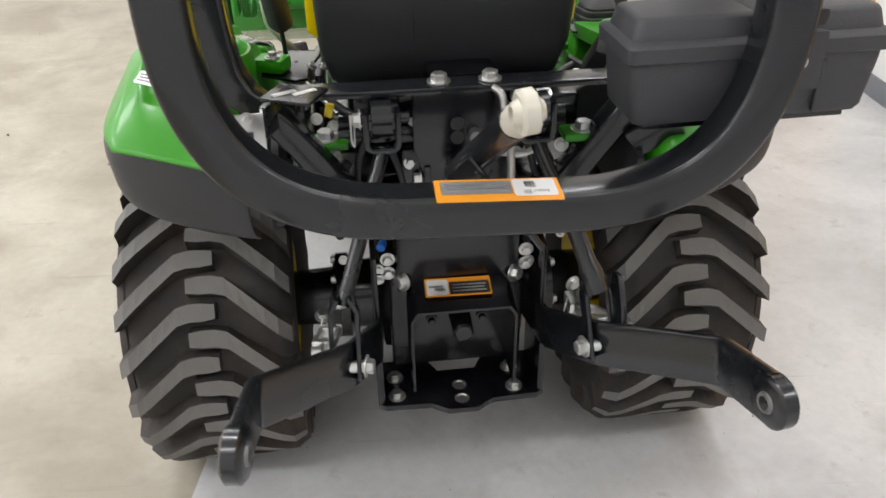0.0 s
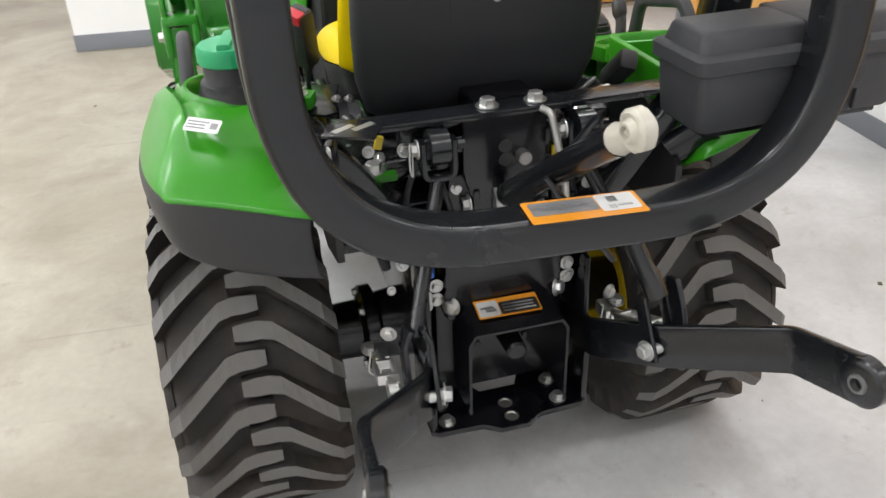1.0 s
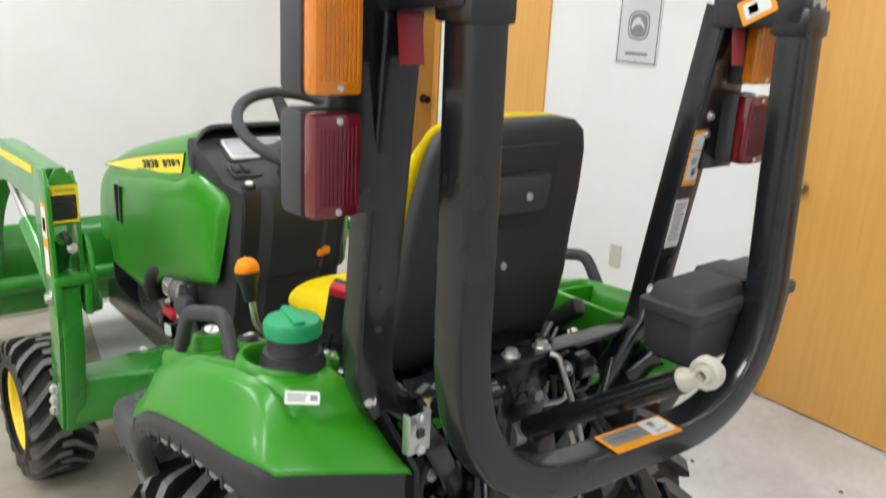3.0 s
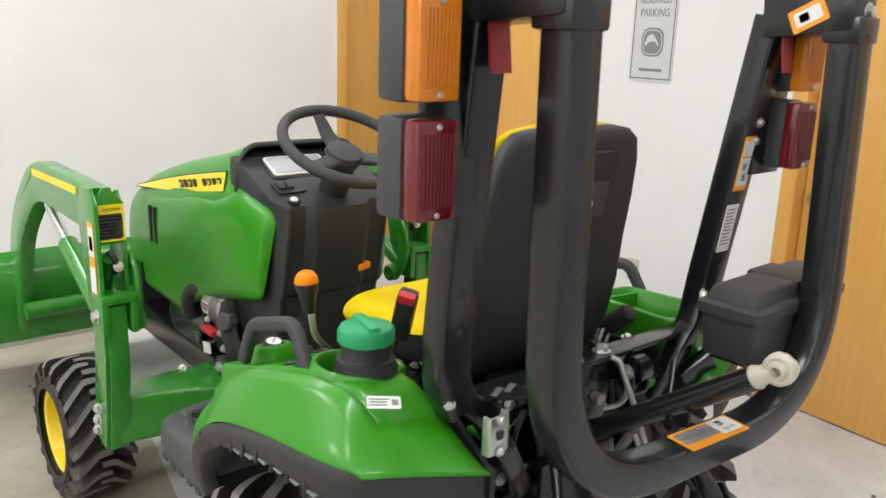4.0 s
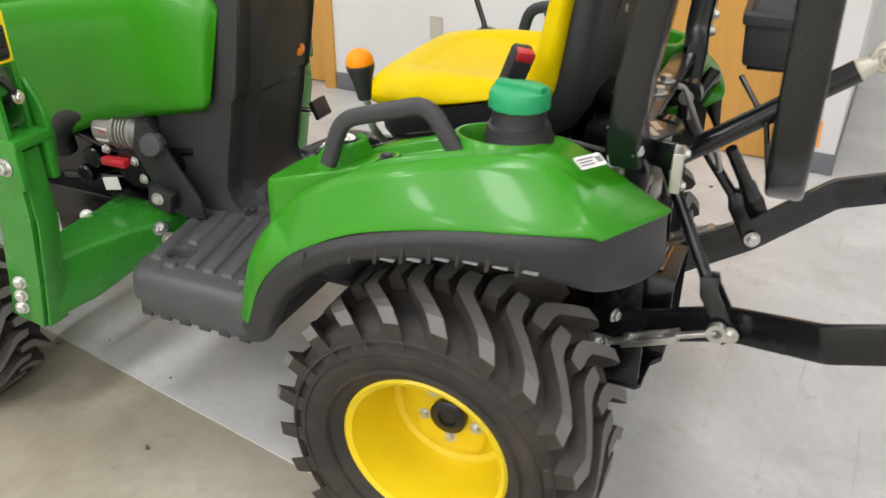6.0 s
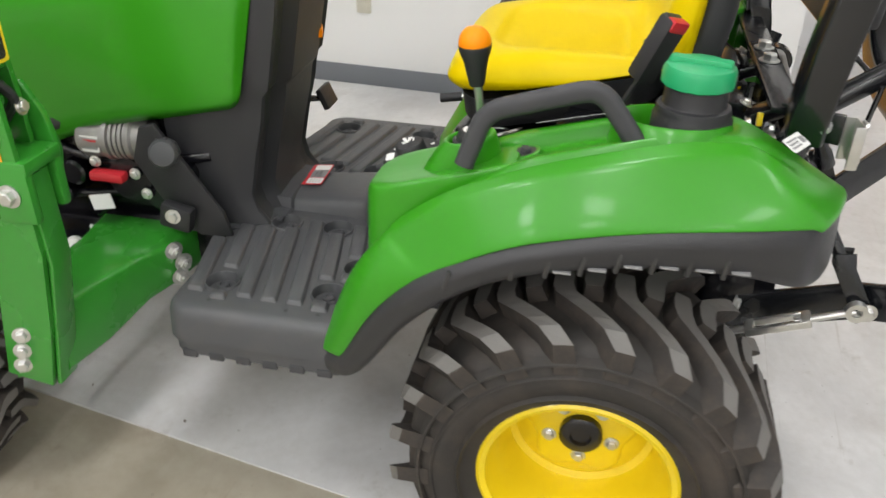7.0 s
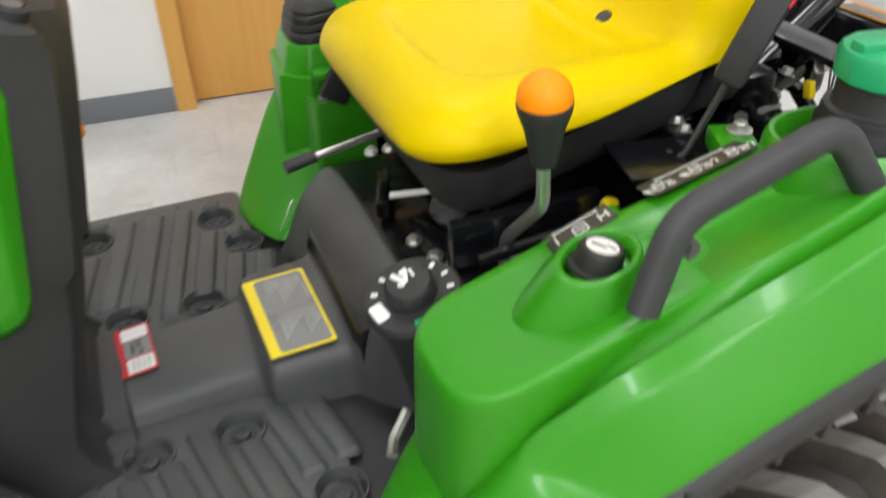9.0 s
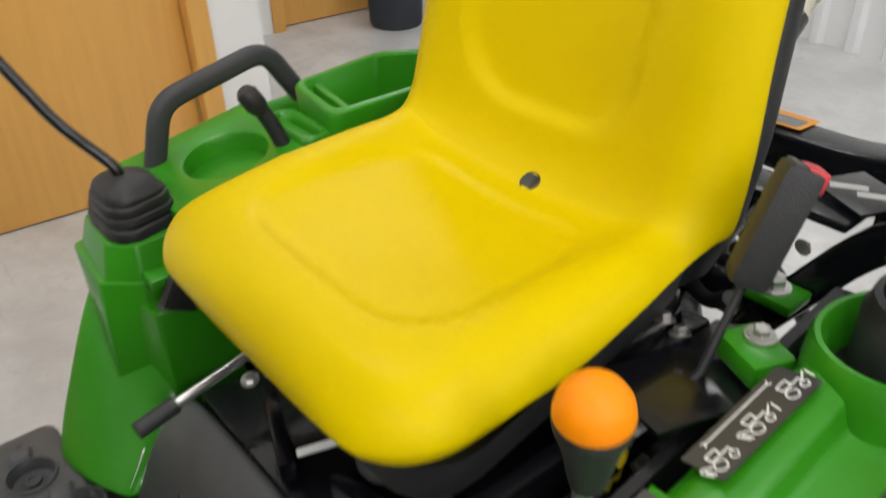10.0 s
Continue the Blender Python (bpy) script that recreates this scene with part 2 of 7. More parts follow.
def lathe(bm, prof, m=None, n=32, caps=True):
    """Turns (axial, radius) pairs about the local z axis, then places them by m."""
    m = m or Matrix()
    rows = []
    for i in range(n):
        a = 2 * math.pi * i / n
        rows.append([m @ Vector((r * math.cos(a), r * math.sin(a), z)) for z, r in prof])
    vr = [[bm.verts.new(p) for p in r] for r in rows]
    for i in range(n):
        a, b = vr[i], vr[(i + 1) % n]
        for k in range(len(prof) - 1):
            bm.faces.new((a[k], b[k], b[k + 1], a[k + 1]))
    # a ring with a bore stays open in the middle
    bored = abs(prof[0][1] - prof[-1][1]) < 1e-6 and prof[0][1] < 0.7 * max(r for _, r in prof)
    for k, flip in ((0, True), (len(prof) - 1, False)):
        if caps and prof[k][1] > 1e-5 and not bored:
            ring = [r[k] for r in vr]
            bm.faces.new(list(reversed(ring)) if flip else ring)
    bmesh.ops.remove_doubles(bm, verts=list({v for r in vr for v in r}), dist=1e-6)
    return bm


def prism(bm, poly, axis, a, b, bevel=0.0):
    """A flat polygon made thick along an axis, from a to b."""
    def at(p, w):
        u, v = p
        return {"x": (w, u, v), "y": (u, w, v), "z": (u, v, w)}[axis]
    r0 = [bm.verts.new(at(p, a)) for p in poly]
    r1 = [bm.verts.new(at(p, b)) for p in poly]
    n = len(poly)
    fs = [bm.faces.new(r0), bm.faces.new(list(reversed(r1)))]
    for i in range(n):
        j = (i + 1) % n
        fs.append(bm.faces.new((r0[j], r0[i], r1[i], r1[j])))
    if bevel:
        es = list({e for f in fs for e in f.edges})
        bmesh.ops.bevel(bm, geom=es, offset=bevel, segments=2, affect="EDGES", profile=0.6)
    return bm


def facing(d):
    """A turn that carries the z axis onto d."""
    return Vector(d).to_track_quat("Z", "Y").to_matrix().to_4x4()


def bolt_bm(bm, p, d, r=0.011, washer=True, h=None):
    m = Matrix.Translation(p) @ facing(d)
    h = h or r * 1.1
    if washer:
        lathe(bm, [(0, 0), (0, r * 1.65), (0.0022, r * 1.65), (0.0026, r * 1.2)], m, 20)
    lathe(bm, [(0.0025, 0), (0.0025, r * 1.12), (h, r * 1.12), (h + 0.0015, r * 0.95), (h + 0.002, 0)], m, 6)
    return bm


def bolt(p, d, parent, r=0.011, mat=None, name="bolt"):
    return part(name, bolt_bm(bmesh.new(), p, d, r), mat or ZINC, parent, smooth=25)


def subsurf(ob, level=2, thick=0.0, offset=-1.0):
    if thick:
        s = ob.modifiers.new("thickness", "SOLIDIFY")
        s.thickness, s.offset = thick, offset
    s = ob.modifiers.new("smooth", "SUBSURF")
    s.levels = s.render_levels = level
    return ob


def empty(name, at=None):
    ob = new(name)
    ob.empty_display_size = 0.1
    if at is not None:
        ob.matrix_basis = at
    return ob


def letters(name, text, size, m, mat, parent=None, depth=0.0008, align="CENTER", squash=1.0):
    cu = bpy.data.curves.new(name, "FONT")
    cu.body, cu.size, cu.extrude, cu.align_x, cu.align_y = text, size, depth, align, "CENTER"
    tmp = bpy.data.objects.new(name, cu)
    me = bpy.data.meshes.new_from_object(tmp)
    bpy.data.objects.remove(tmp)
    for v in me.vertices:
        v.co.x *= squash
    return finish(name, me, mat, parent, smooth=0, at=m)


def plate(bm, m, w, h, t=0.0012, r=0.003):
    """A thin rounded plate, in the xy plane of m, its face towards +z."""
    pts = rrect(w, h, r, 3)
    lo = [bm.verts.new(m @ Vector((x, y, 0))) for x, y in pts]
    hi = [bm.verts.new(m @ Vector((x, y, t))) for x, y in pts]
    n = len(pts)
    bm.faces.new(hi)
    bm.faces.new(list(reversed(lo)))
    for i in range(n):
        bm.faces.new((lo[i], lo[(i + 1) % n], hi[(i + 1) % n], hi[i]))
    return bm


def surface(o, xdir, ydir):
    """A pose with its x and y axes laid along two directions of a surface."""
    x = Vector(xdir).normalized()
    z = x.cross(Vector(ydir)).normalized()
    y = z.cross(x)
    return Matrix(((x.x, y.x, z.x, o[0]), (x.y, y.y, z.y, o[1]), (x.z, y.z, z.z, o[2]), (0, 0, 0, 1)))


def label_plate(name, m, w, h, ground, parent, label, bars=(), t=0.0012):
    """A sticker with printed bars: bars are (x, y, w, h, material) about its middle."""
    ob = part(name, plate(bmesh.new(), m, w, h, t), ground, parent, label, smooth=0)
    for x, y, bw, bh, bmat in bars:
        part("printed_bar", plate(bmesh.new(), m @ pose(x, y, t), bw, bh, 0.0005, min(bw, bh) * 0.1), bmat, ob, smooth=0)
    return ob


# ---- the room ----
def room_part(name, bm, mat, label="", category="", parent=None, smooth=30):
    ob = part(name, bm, mat, parent, label, smooth)
    if parent is None:
        ob.matrix_basis = ROOM
        tagged(ob, category=category or name.split("_")[0], kind="structure")
    return ob


def slab(lo, hi, bevel=0.0):
    c = [(a + b) / 2 for a, b in zip(lo, hi)]
    s = [b - a for a, b in zip(lo, hi)]
    return box(bmesh.new(), c, s, bevel)


def holed_wall(x0, x1, y0, y1, holes):
    """A wall that fills x0..x1 by y0..y1 up to the ceiling; holes are (from, to, top) along its longer side."""
    bm = bmesh.new()
    along_y = (y1 - y0) > (x1 - x0)
    a, e = (y0, y1) if along_y else (x0, x1)
    for h0, h1, top in sorted(holes):
        for lo, hi, zb in ((a, h0, 0), (h0, h1, top)):
            if along_y:
                box(bm, ((x0 + x1) / 2, (lo + hi) / 2, (zb + CEIL) / 2), (x1 - x0, hi - lo, CEIL - zb))
            else:
                box(bm, ((lo + hi) / 2, (y0 + y1) / 2, (zb + CEIL) / 2), (hi - lo, y1 - y0, CEIL - zb))
        a = h1
    if along_y:
        box(bm, ((x0 + x1) / 2, (a + e) / 2, CEIL / 2), (x1 - x0, e - a, CEIL))
    else:
        box(bm, ((a + e) / 2, (y0 + y1) / 2, CEIL / 2), (e - a, y1 - y0, CEIL))
    return bm


room_part("floor", slab((-9.2, -3.6, -0.1), (5.2, 5.4, 0.0)), FLOOR, "stained beige bare concrete floor", "floor")
# the painted part of the floor, with its slanting edge
bm = bmesh.new()
prism(bm, [(-0.915, -3.3), (5.0, -3.3), (5.0, 3.5), (-0.195, 3.5)], "z", 0.0, 0.004)
room_part("floor_painted", bm, COATING, "light grey painted floor with scuffs and stains", "floor")
room_part("ceiling", slab((-9.2, -3.6, CEIL), (5.2, 5.4, CEIL + 0.1)), WALL, "plain white ceiling", "ceiling")
W_IN, W_OUT = 1.98, 2.12
room_part("wall_east", holed_wall(W_IN, W_OUT, -0.60, 3.0, [(-0.42, 0.57, 2.1), (1.97, 2.83, 2.1)]), WALL, "white painted wall with two oak doors", "wall")
room_part("wall_north", holed_wall(-1.53, 5.2, 3.55, 3.7, [(1.45, 2.4, 2.1)]), WALL, "white painted wall with a grey baseboard", "wall")
room_part("wall_north_return", slab((-1.53, 3.7, 0), (-1.38, 5.3, CEIL)), WALL, "white wall end", "wall")
room_part("wall_alcove", holed_wall(3.4, 3.5, -3.3, 3.55, [(-2.3, -1.25, 2.1)]), WALL, "white wall behind the corner", "wall")
room_part("wall_return", slab((W_OUT, -0.60, 0), (3.4, -0.46, CEIL)), WALL, "white wall turning the corner", "wall")
# outer walls out of view, assumed: they close the room and bounce lamp light
room_part("wall_west", slab((-9.2, -3.3, 0), (-9.05, 5.4, CEIL)), WALL, "unseen white wall that closes the room", "wall")
room_part("wall_far_north", slab((-9.05, 5.25, 0), (-1.38, 5.4, CEIL)), WALL, "unseen white wall that closes the room", "wall")
room_part("wall_east_end", slab((5.05, 3.7, 0), (5.2, 5.4, CEIL)), WALL, "unseen white wall that closes the room", "wall")

# ribbed white door wall behind
bm = bmesh.new()
ribs = []
x = -9.05
while x < 3.4:
    ribs += [(x, -3.30), (x + 0.09, -3.30), (x + 0.11, -3.275), (x + 0.15, -3.275), (x + 0.17, -3.30)]
    x += 0.19
lo = [bm.verts.new((px, py, 0)) for px, py in ribs]
hi = [bm.verts.new((px, py, CEIL)) for px, py in ribs]
for i in range(len(ribs) - 1):
    bm.faces.new((lo[i], lo[i + 1], hi[i + 1], hi[i]))
PANEL = material("white_ribbed_steel", (0.72, 0.73, 0.74), 0.4, vary=0.05, coat=0.1)
room_part("wall_south", bm, PANEL, "white ribbed steel wall panels", "wall", smooth=0)
room_part("wall_south_backing", slab((-9.2, -3.45, 0), (3.5, -3.32, CEIL)), WALL, "plain wall behind the ribbed panels", "wall")

# baseboards
def baseboard(lo, hi):
    b = slab(lo, hi, 0.003)
    room_part("baseboard", b, BASE, "dark grey vinyl baseboard", "baseboard")


H = 0.10
baseboard((W_IN - 0.008, 0.575, 0.004), (W_IN, 1.965, H))
baseboard((W_IN - 0.008, 2.835, 0.004), (W_IN, 3.0, H))
baseboard((W_IN - 0.008, -0.608, 0.004), (W_IN, -0.425, H))
baseboard((W_IN, -0.608, 0.004), (3.39, -0.60, H))
baseboard((-1.538, 3.542, 0.004), (1.44, 3.55, H))
baseboard((2.41, 3.542, 0.004), (3.39, 3.55, H))
baseboard((-1.538, 3.55, 0.004), (-1.53, 5.2, H))


def door(name, at, width, knob_side, knob_mat, label, top=2.1, depth=0.14):
    """An oak door in its frame; at places it with x along the wall, y into the wall, its left foot at the origin."""
    ob = empty(name, ROOM @ at)
    tagged(ob, label, "door", kind="structure")
    f = 0.07
    for x0 in (0.0, width - f):
        part("door_jamb", box(bmesh.new(), (x0 + f / 2, depth / 2 - 0.008, top / 2), (f, depth + 0.016, top), 0.004), WOOD, ob)
    part("door_head", box(bmesh.new(), (width / 2, depth / 2 - 0.008, top - f / 2), (width - 2 * f, depth + 0.016, f), 0.004), WOOD, ob)
    leaf = part("door_leaf", box(bmesh.new(), (width / 2, 0.075, (top - f) / 2 + 0.005), (width - 2 * f - 0.006, 0.044, top - f - 0.012), 0.002), WOOD, ob)
    kx = f + 0.075 if knob_side < 0 else width - f - 0.075
    bm = bmesh.new()
    lathe(bm, [(0, 0), (0, 0.032), (0.006, 0.031), (0.009, 0.014), (0.03, 0.011), (0.038, 0.02), (0.05, 0.028), (0.062, 0.024), (0.067, 0.0)], Matrix.Translation((kx, 0.053, 0.95)) @ facing((0, -1, 0)), 20)
    part("door_knob", bm, knob_mat, leaf)
    hx = width - f - 0.002 if knob_side < 0 else f + 0.002
    for hz in (0.25, 1.05, 1.8):
        bm = bmesh.new()
        rod(bm, [(hx, 0.047, hz - 0.05), (hx, 0.047, hz + 0.05)], 0.007, 8)
        part("hinge", bm, knob_mat, leaf)
    return ob


# a door on the east wall: its x axis runs along -y of the room
EAST = lambda y: pose(W_IN, y, 0, 0, 0, -90)
door("door_1", EAST(0.57), 0.99, -1, BRASS, "closed oak veneer door with a brass knob")
door("door_2", EAST(2.83), 0.86, -1, BRASS, "closed oak veneer door with a round brass knob")
door("door_3", pose(1.45, 3.55, 0), 0.95, 1, DARKMETAL, "closed oak veneer door with a dark knob")
door("door_4", pose(3.4, -1.25, 0, 0, 0, -90), 1.05, 1, DARKMETAL, "closed brown wooden door in the alcove")

# reserved parking sign
sg = empty("parking_sign", ROOM @ surface((W_IN - 0.001, 1.345, 1.58), (0, -1, 0), (0, 0, 1)))
tagged(sg, "grey metal parking sign screwed to the white wall", "sign")
part("sign_plate", plate(bmesh.new(), Matrix(), 0.265, 0.44, 0.003, 0.012), SIGN_FACE, sg)
bm = bmesh.new()
for cx, cy, w, h in ((0, 0.206, 0.245, 0.004), (0, -0.206, 0.245, 0.004), (0.121, 0, 0.004, 0.416), (-0.121, 0, 0.004, 0.416)):
    plate(bm, pose(cx, cy, 0.003), w, h, 0.0006, 0.001)
part("border", bm, LABEL_BLACK, sg)
letters("lettering", "RESERVED", 0.052, pose(0, 0.160, 0.0035), LABEL_GREY, sg, squash=0.82)
letters("lettering", "PARKING", 0.052, pose(0, 0.100, 0.0035), LABEL_GREY, sg, squash=0.82)
part("emblem", plate(bmesh.new(), pose(0, -0.035, 0.003), 0.135, 0.135, 0.0008, 0.045), LABEL_GREY, sg)
part("emblem_ring", plate(bmesh.new(), pose(0, -0.035, 0.0038), 0.118, 0.118, 0.0006, 0.04), SIGN_FACE, sg)
part("emblem_field", plate(bmesh.new(), pose(0, -0.035, 0.0044), 0.108, 0.108, 0.0006, 0.036), LABEL_GREY, sg)
bm = bmesh.new()
prism(bm, [(-0.04, -0.055), (-0.02, -0.035), (0.015, -0.03), (0.035, -0.05), (0.04, -0.045), (0.022, -0.018), (0.012, -0.008), (0.0, 0.005), (-0.03, -0.008), (-0.045, -0.04)], "z", 0.005, 0.0058)
part("emblem_shape", bm, SIGN_FACE, sg, smooth=0)
part("small_print", plate(bmesh.new(), pose(0, -0.165, 0.003), 0.14, 0.014, 0.0006, 0.002), LABEL_GREY, sg)
for sy in (0.195, -0.195):
    part("screw", bolt_bm(bmesh.new(), (0, sy, 0.003), (0, 0, 1), 0.004, False), ZINC, sg)

# socket on the wall
so = empty("wall_socket", ROOM @ surface((W_IN - 0.001, 1.335, 0.415), (0, -1, 0), (0, 0, 1)))
tagged(so, "cream plastic wall socket plate", "socket")
part("cover_plate", plate(bmesh.new(), Matrix(), 0.072, 0.115, 0.005, 0.006), CREAM, so)
for sy in (0.025, -0.025):
    part("outlet", plate(bmesh.new(), pose(0, sy, 0.005), 0.034, 0.03, 0.002, 0.012), CREAM, so)

# dark bins beside the alcove door
def bin_bag(name, p, r, h, label):
    ob = empty(name, ROOM @ pose(*p))
    tagged(ob, label, "bin")
    part("body", lathe(bmesh.new(), [(0, r * 0.8), (0.02, r * 0.84), (h * 0.9, r), (h * 0.9, r * 1.05), (h, r * 1.05), (h, r * 0.98), (0.03, r * 0.8), (0.03, 0)], None, 24), CLOTH, ob)
    return ob


bin_bag("rubbish_bin", (3.12, -1.85, 0.004), 0.17, 0.75, "tall dark rubbish bin beside a brown door")

# ceiling lights, none of them in view: places, sizes and powers are assumed
def ceiling_light(x, y, power=1.0, wide=0.26):
    ob = empty("ceiling_light", ROOM @ pose(x, y, CEIL))
    tagged(ob, "assumed flat ceiling light panel, out of view", "ceiling light", "ceiling lights")
    part("frame", box(bmesh.new(), (0, 0, -0.02), (1.26, wide + 0.06, 0.038), 0.006), WALL, ob)
    ld = bpy.data.lights.new("panel_light", "AREA")
    ld.shape, ld.size, ld.size_y, ld.energy, ld.color = "RECTANGLE", 1.2, wide, LAMP_POWER * power, (1.0, 0.99, 0.995)
    lo = new("panel_light", ld)
    lo.parent = ob
    lo.matrix_basis = pose(0, 0, -0.045)
    return ob


LAMP_POWER = 21.5
# western rows are added fill, stronger to brighten beneath and beside the tractor
for lx in (-8.0, -5.6, -3.3, -1.2, 1.1):
    for ly in (-2.2, 0.1, 2.4):
        ceiling_light(lx, ly, {-8.0: 2.2, -5.6: 2.2, -3.3: 2.1, -1.2: 1.2, 1.1: 0.8}[lx] * {-2.2: 0.75, 0.1: 1.0, 2.4: 1.28}[ly], 0.56 if lx < -3 else 0.26)
ceiling_light(2.75, -1.9)


# crumbs and chips lying on the floor
rng_f = random.Random(11)
bm = bmesh.new()
spots = [(rng_f.uniform(-2.6, 1.7), rng_f.uniform(-2.4, 3.2)) for _ in range(46)]
for x, y in spots:
    k = rng_f.uniform(.004, .016)
    box(bm, (x, y, .004 + k * .15), (k, k * rng_f.uniform(.4, .9), k * .3), 0, rotz(rng_f.uniform(0, 180)))
crumbs = part("floor_debris", bm, material("dry_dirt", (0.10, 0.075, 0.05), 0.9, vary=0.3), None, "small crumbs of dry dirt on the floor", 0)
tagged(crumbs, category="debris", kind="stuff")
crumbs.matrix_basis = ROOM


# ---- the tractor ----
tractor = empty("tractor")
tagged(tractor, "compact green tractor with yellow seat and folded black roll bar", "tractor")


def tread_lug(R, base, half, inner, n_sec, climb, side, w0=0.046, w1=0.030, drop=0.055):
    """One tread bar from the shoulder (at -half) past the middle (to inner), on the top of a tyre about the x axis."""
    bm = bmesh.new()
    rows = []
    for i in range(n_sec):
        t = i / (n_sec - 1)
        a = -half + (inner + half) * t
        s = climb * min(t / 0.66, 1.0) ** 0.95
        edge = max(0.0, (0.16 - t) / 0.16)
        rt = R - drop * edge ** 1.4
        rb = base - (drop * 1.0) * edge
        k = 1.0 if t < 0.97 else 0.8
        row = []
        for off, r in ((-w0 / 2, rb), (-w1 / 2 * k, rt), (w1 / 2 * k, rt), (w0 / 2, rb)):
            ang = (s + off) / R
            row.append((side * a, r * math.sin(ang), r * math.cos(ang)))
        rows.append(row)
    rings(bm, rows)
    me = bpy.data.meshes.new("lug")
    bmesh.ops.recalc_face_normals(bm, faces=bm.faces)
    bm.to_mesh(me)
    bm.free()
    # outer faces get the paler rubber, flanks and ends the darker one
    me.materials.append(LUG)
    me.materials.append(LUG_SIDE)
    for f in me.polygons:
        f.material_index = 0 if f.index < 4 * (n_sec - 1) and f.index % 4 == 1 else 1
    return me


def wheel(name, at, R, half, rim_r, count, side, steer, disc_a, label, hub_mat, lip=.79):
    """A wheel about the x axis; side -1: its open side faces -x."""
    w = empty(name)
    w.parent = tractor
    w.matrix_basis = pose(*at, 0, 0, steer)
    w["label"] = label
    tilt = Matrix.Rotation(radians(90 * side), 4, "Y")
    g = R - 0.030
    prof = [(-half * (lip - .03), rim_r - 0.004), (-half * (lip + .03), rim_r + 0.006), (-half * max(.95, lip + .05), rim_r + 0.026), (-half * 1.055, (rim_r + g) / 2 - 0.005), (-half * 1.05, g - 0.06),
            (-half * 0.97, g - 0.03), (-half * 0.86, g - 0.010), (-half * 0.6, g - 0.002), (0, g)]
    prof = prof + [(-z, r) for z, r in reversed(prof[:-1])]
    part("tyre", lathe(bmesh.new(), prof, tilt, 72, False), RUBBER, w, "black rubber tyre with deep tread bars")
    # moulded line on the sidewall
    bm = bmesh.new()
    rr = rim_r + 0.035
    lathe(bm, [(half * 0.99, rr - 0.004), (half * 1.035, rr), (half * 0.99, rr + 0.005)], tilt, 64, False)
    lathe(bm, [(half * 1.03, g * .805), (half * 1.068, g * .812), (half * 1.068, g * .820), (half * 1.03, g * .828)], tilt, 72, False)
    lathe(bm, [(half * 1.0, g * .880), (half * 1.050, g * .890), (half * 1.045, g * .902), (half * 0.95, g * .925)], tilt, 72, False)
    part("sidewall_ring", bm, RUBBER, w)
    inner = half * 0.16
    for s_ in (-1, 1):
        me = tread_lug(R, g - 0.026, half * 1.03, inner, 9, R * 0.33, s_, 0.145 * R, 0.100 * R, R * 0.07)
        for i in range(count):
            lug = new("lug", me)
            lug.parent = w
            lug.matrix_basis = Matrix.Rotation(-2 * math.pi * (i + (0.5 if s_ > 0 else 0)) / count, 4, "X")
    o = half * lip
    rimp = [(o, rim_r + 0.002), (o + 0.004, rim_r + 0.006), (o + 0.008, rim_r), (o + 0.002, rim_r - 0.010), (o - 0.03, rim_r - 0.016), (o - 0.055, rim_r - 0.024), (disc_a + 0.02, rim_r - 0.026),
            (disc_a + 0.006, rim_r - 0.032), (disc_a, rim_r - 0.045), (disc_a + 0.008, rim_r * 0.62), (disc_a + 0.014, rim_r * 0.52), (disc_a + 0.014, 0.0)]
    part("rim", lathe(bmesh.new(), rimp, tilt, 48, False), YELLOW_PAINT, w, "deep dished yellow steel rim")
    back = [(-o, rim_r + 0.002), (-o - 0.008, rim_r), (-o + 0.03, rim_r - 0.018), (disc_a - 0.004, rim_r - 0.028), (disc_a - 0.006, 0.0)]
    part("rim_back", lathe(bmesh.new(), back, tilt, 40, False), YELLOW_PAINT, w)
    # pressed lobes of the disc, bolts and cap
    bm = bmesh.new()
    lob = []
    for i in range(40):
        a = 2 * math.pi * i / 40
        r = rim_r * (0.58 + 0.07 * math.cos(5 * a))
        lob.append((r * math.cos(a), r * math.sin(a)))
    rows = [[tilt @ Vector((x * k, y * k, disc_a + z)) for x, y in lob] for k, z in ((1.0, 0.012), (0.95, 0.019), (0.90, 0.021))]
    rings(bm, rows)
    part("disc_boss", bm, YELLOW_PAINT, w)
    for i in range(5):
        a = 2 * math.pi * (i + 0.5) / 5
        p = tilt @ Vector((rim_r * 0.36 * math.cos(a), rim_r * 0.36 * math.sin(a), disc_a + 0.021))
        part("wheel_bolt", bolt_bm(bmesh.new(), p, tilt @ Vector((0, 0, 1)), 0.0085), ZINC, w, smooth=25)
    part("hub_cap", lathe(bmesh.new(), [(disc_a + 0.015, rim_r * 0.235), (disc_a + 0.036, rim_r * 0.235), (disc_a + 0.04, rim_r * 0.2), (disc_a + 0.04, rim_r * 0.12), (disc_a + 0.034, rim_r * 0.1), (disc_a + 0.034, 0)], tilt, 24), hub_mat, w)
    return w


wheel("rear_wheel", (-0.477, 0.002, 0.328), 0.335, 0.156, 0.169, 21, -1, 0, -0.018, "large rear wheel with chunky tread and a yellow rim", BLACK, .845)
wheel("rear_wheel", (0.464, 0.002, 0.328), 0.335, 0.156, 0.169, 21, 1, 0, -0.018, "large rear wheel with chunky tread and a yellow rim", BLACK, .845)
wheel("front_wheel", (-0.540, 1.415, 0.232), 0.236, 0.098, 0.14, 18, -1, 1, 0.03, "small front wheel steered to one side with a yellow rim", YELLOW_PAINT)
wheel("front_wheel", (0.548, 1.415, 0.232), 0.236, 0.098, 0.14, 18, 1, 1, 0.03, "small front wheel steered to one side with a yellow rim", YELLOW_PAINT)


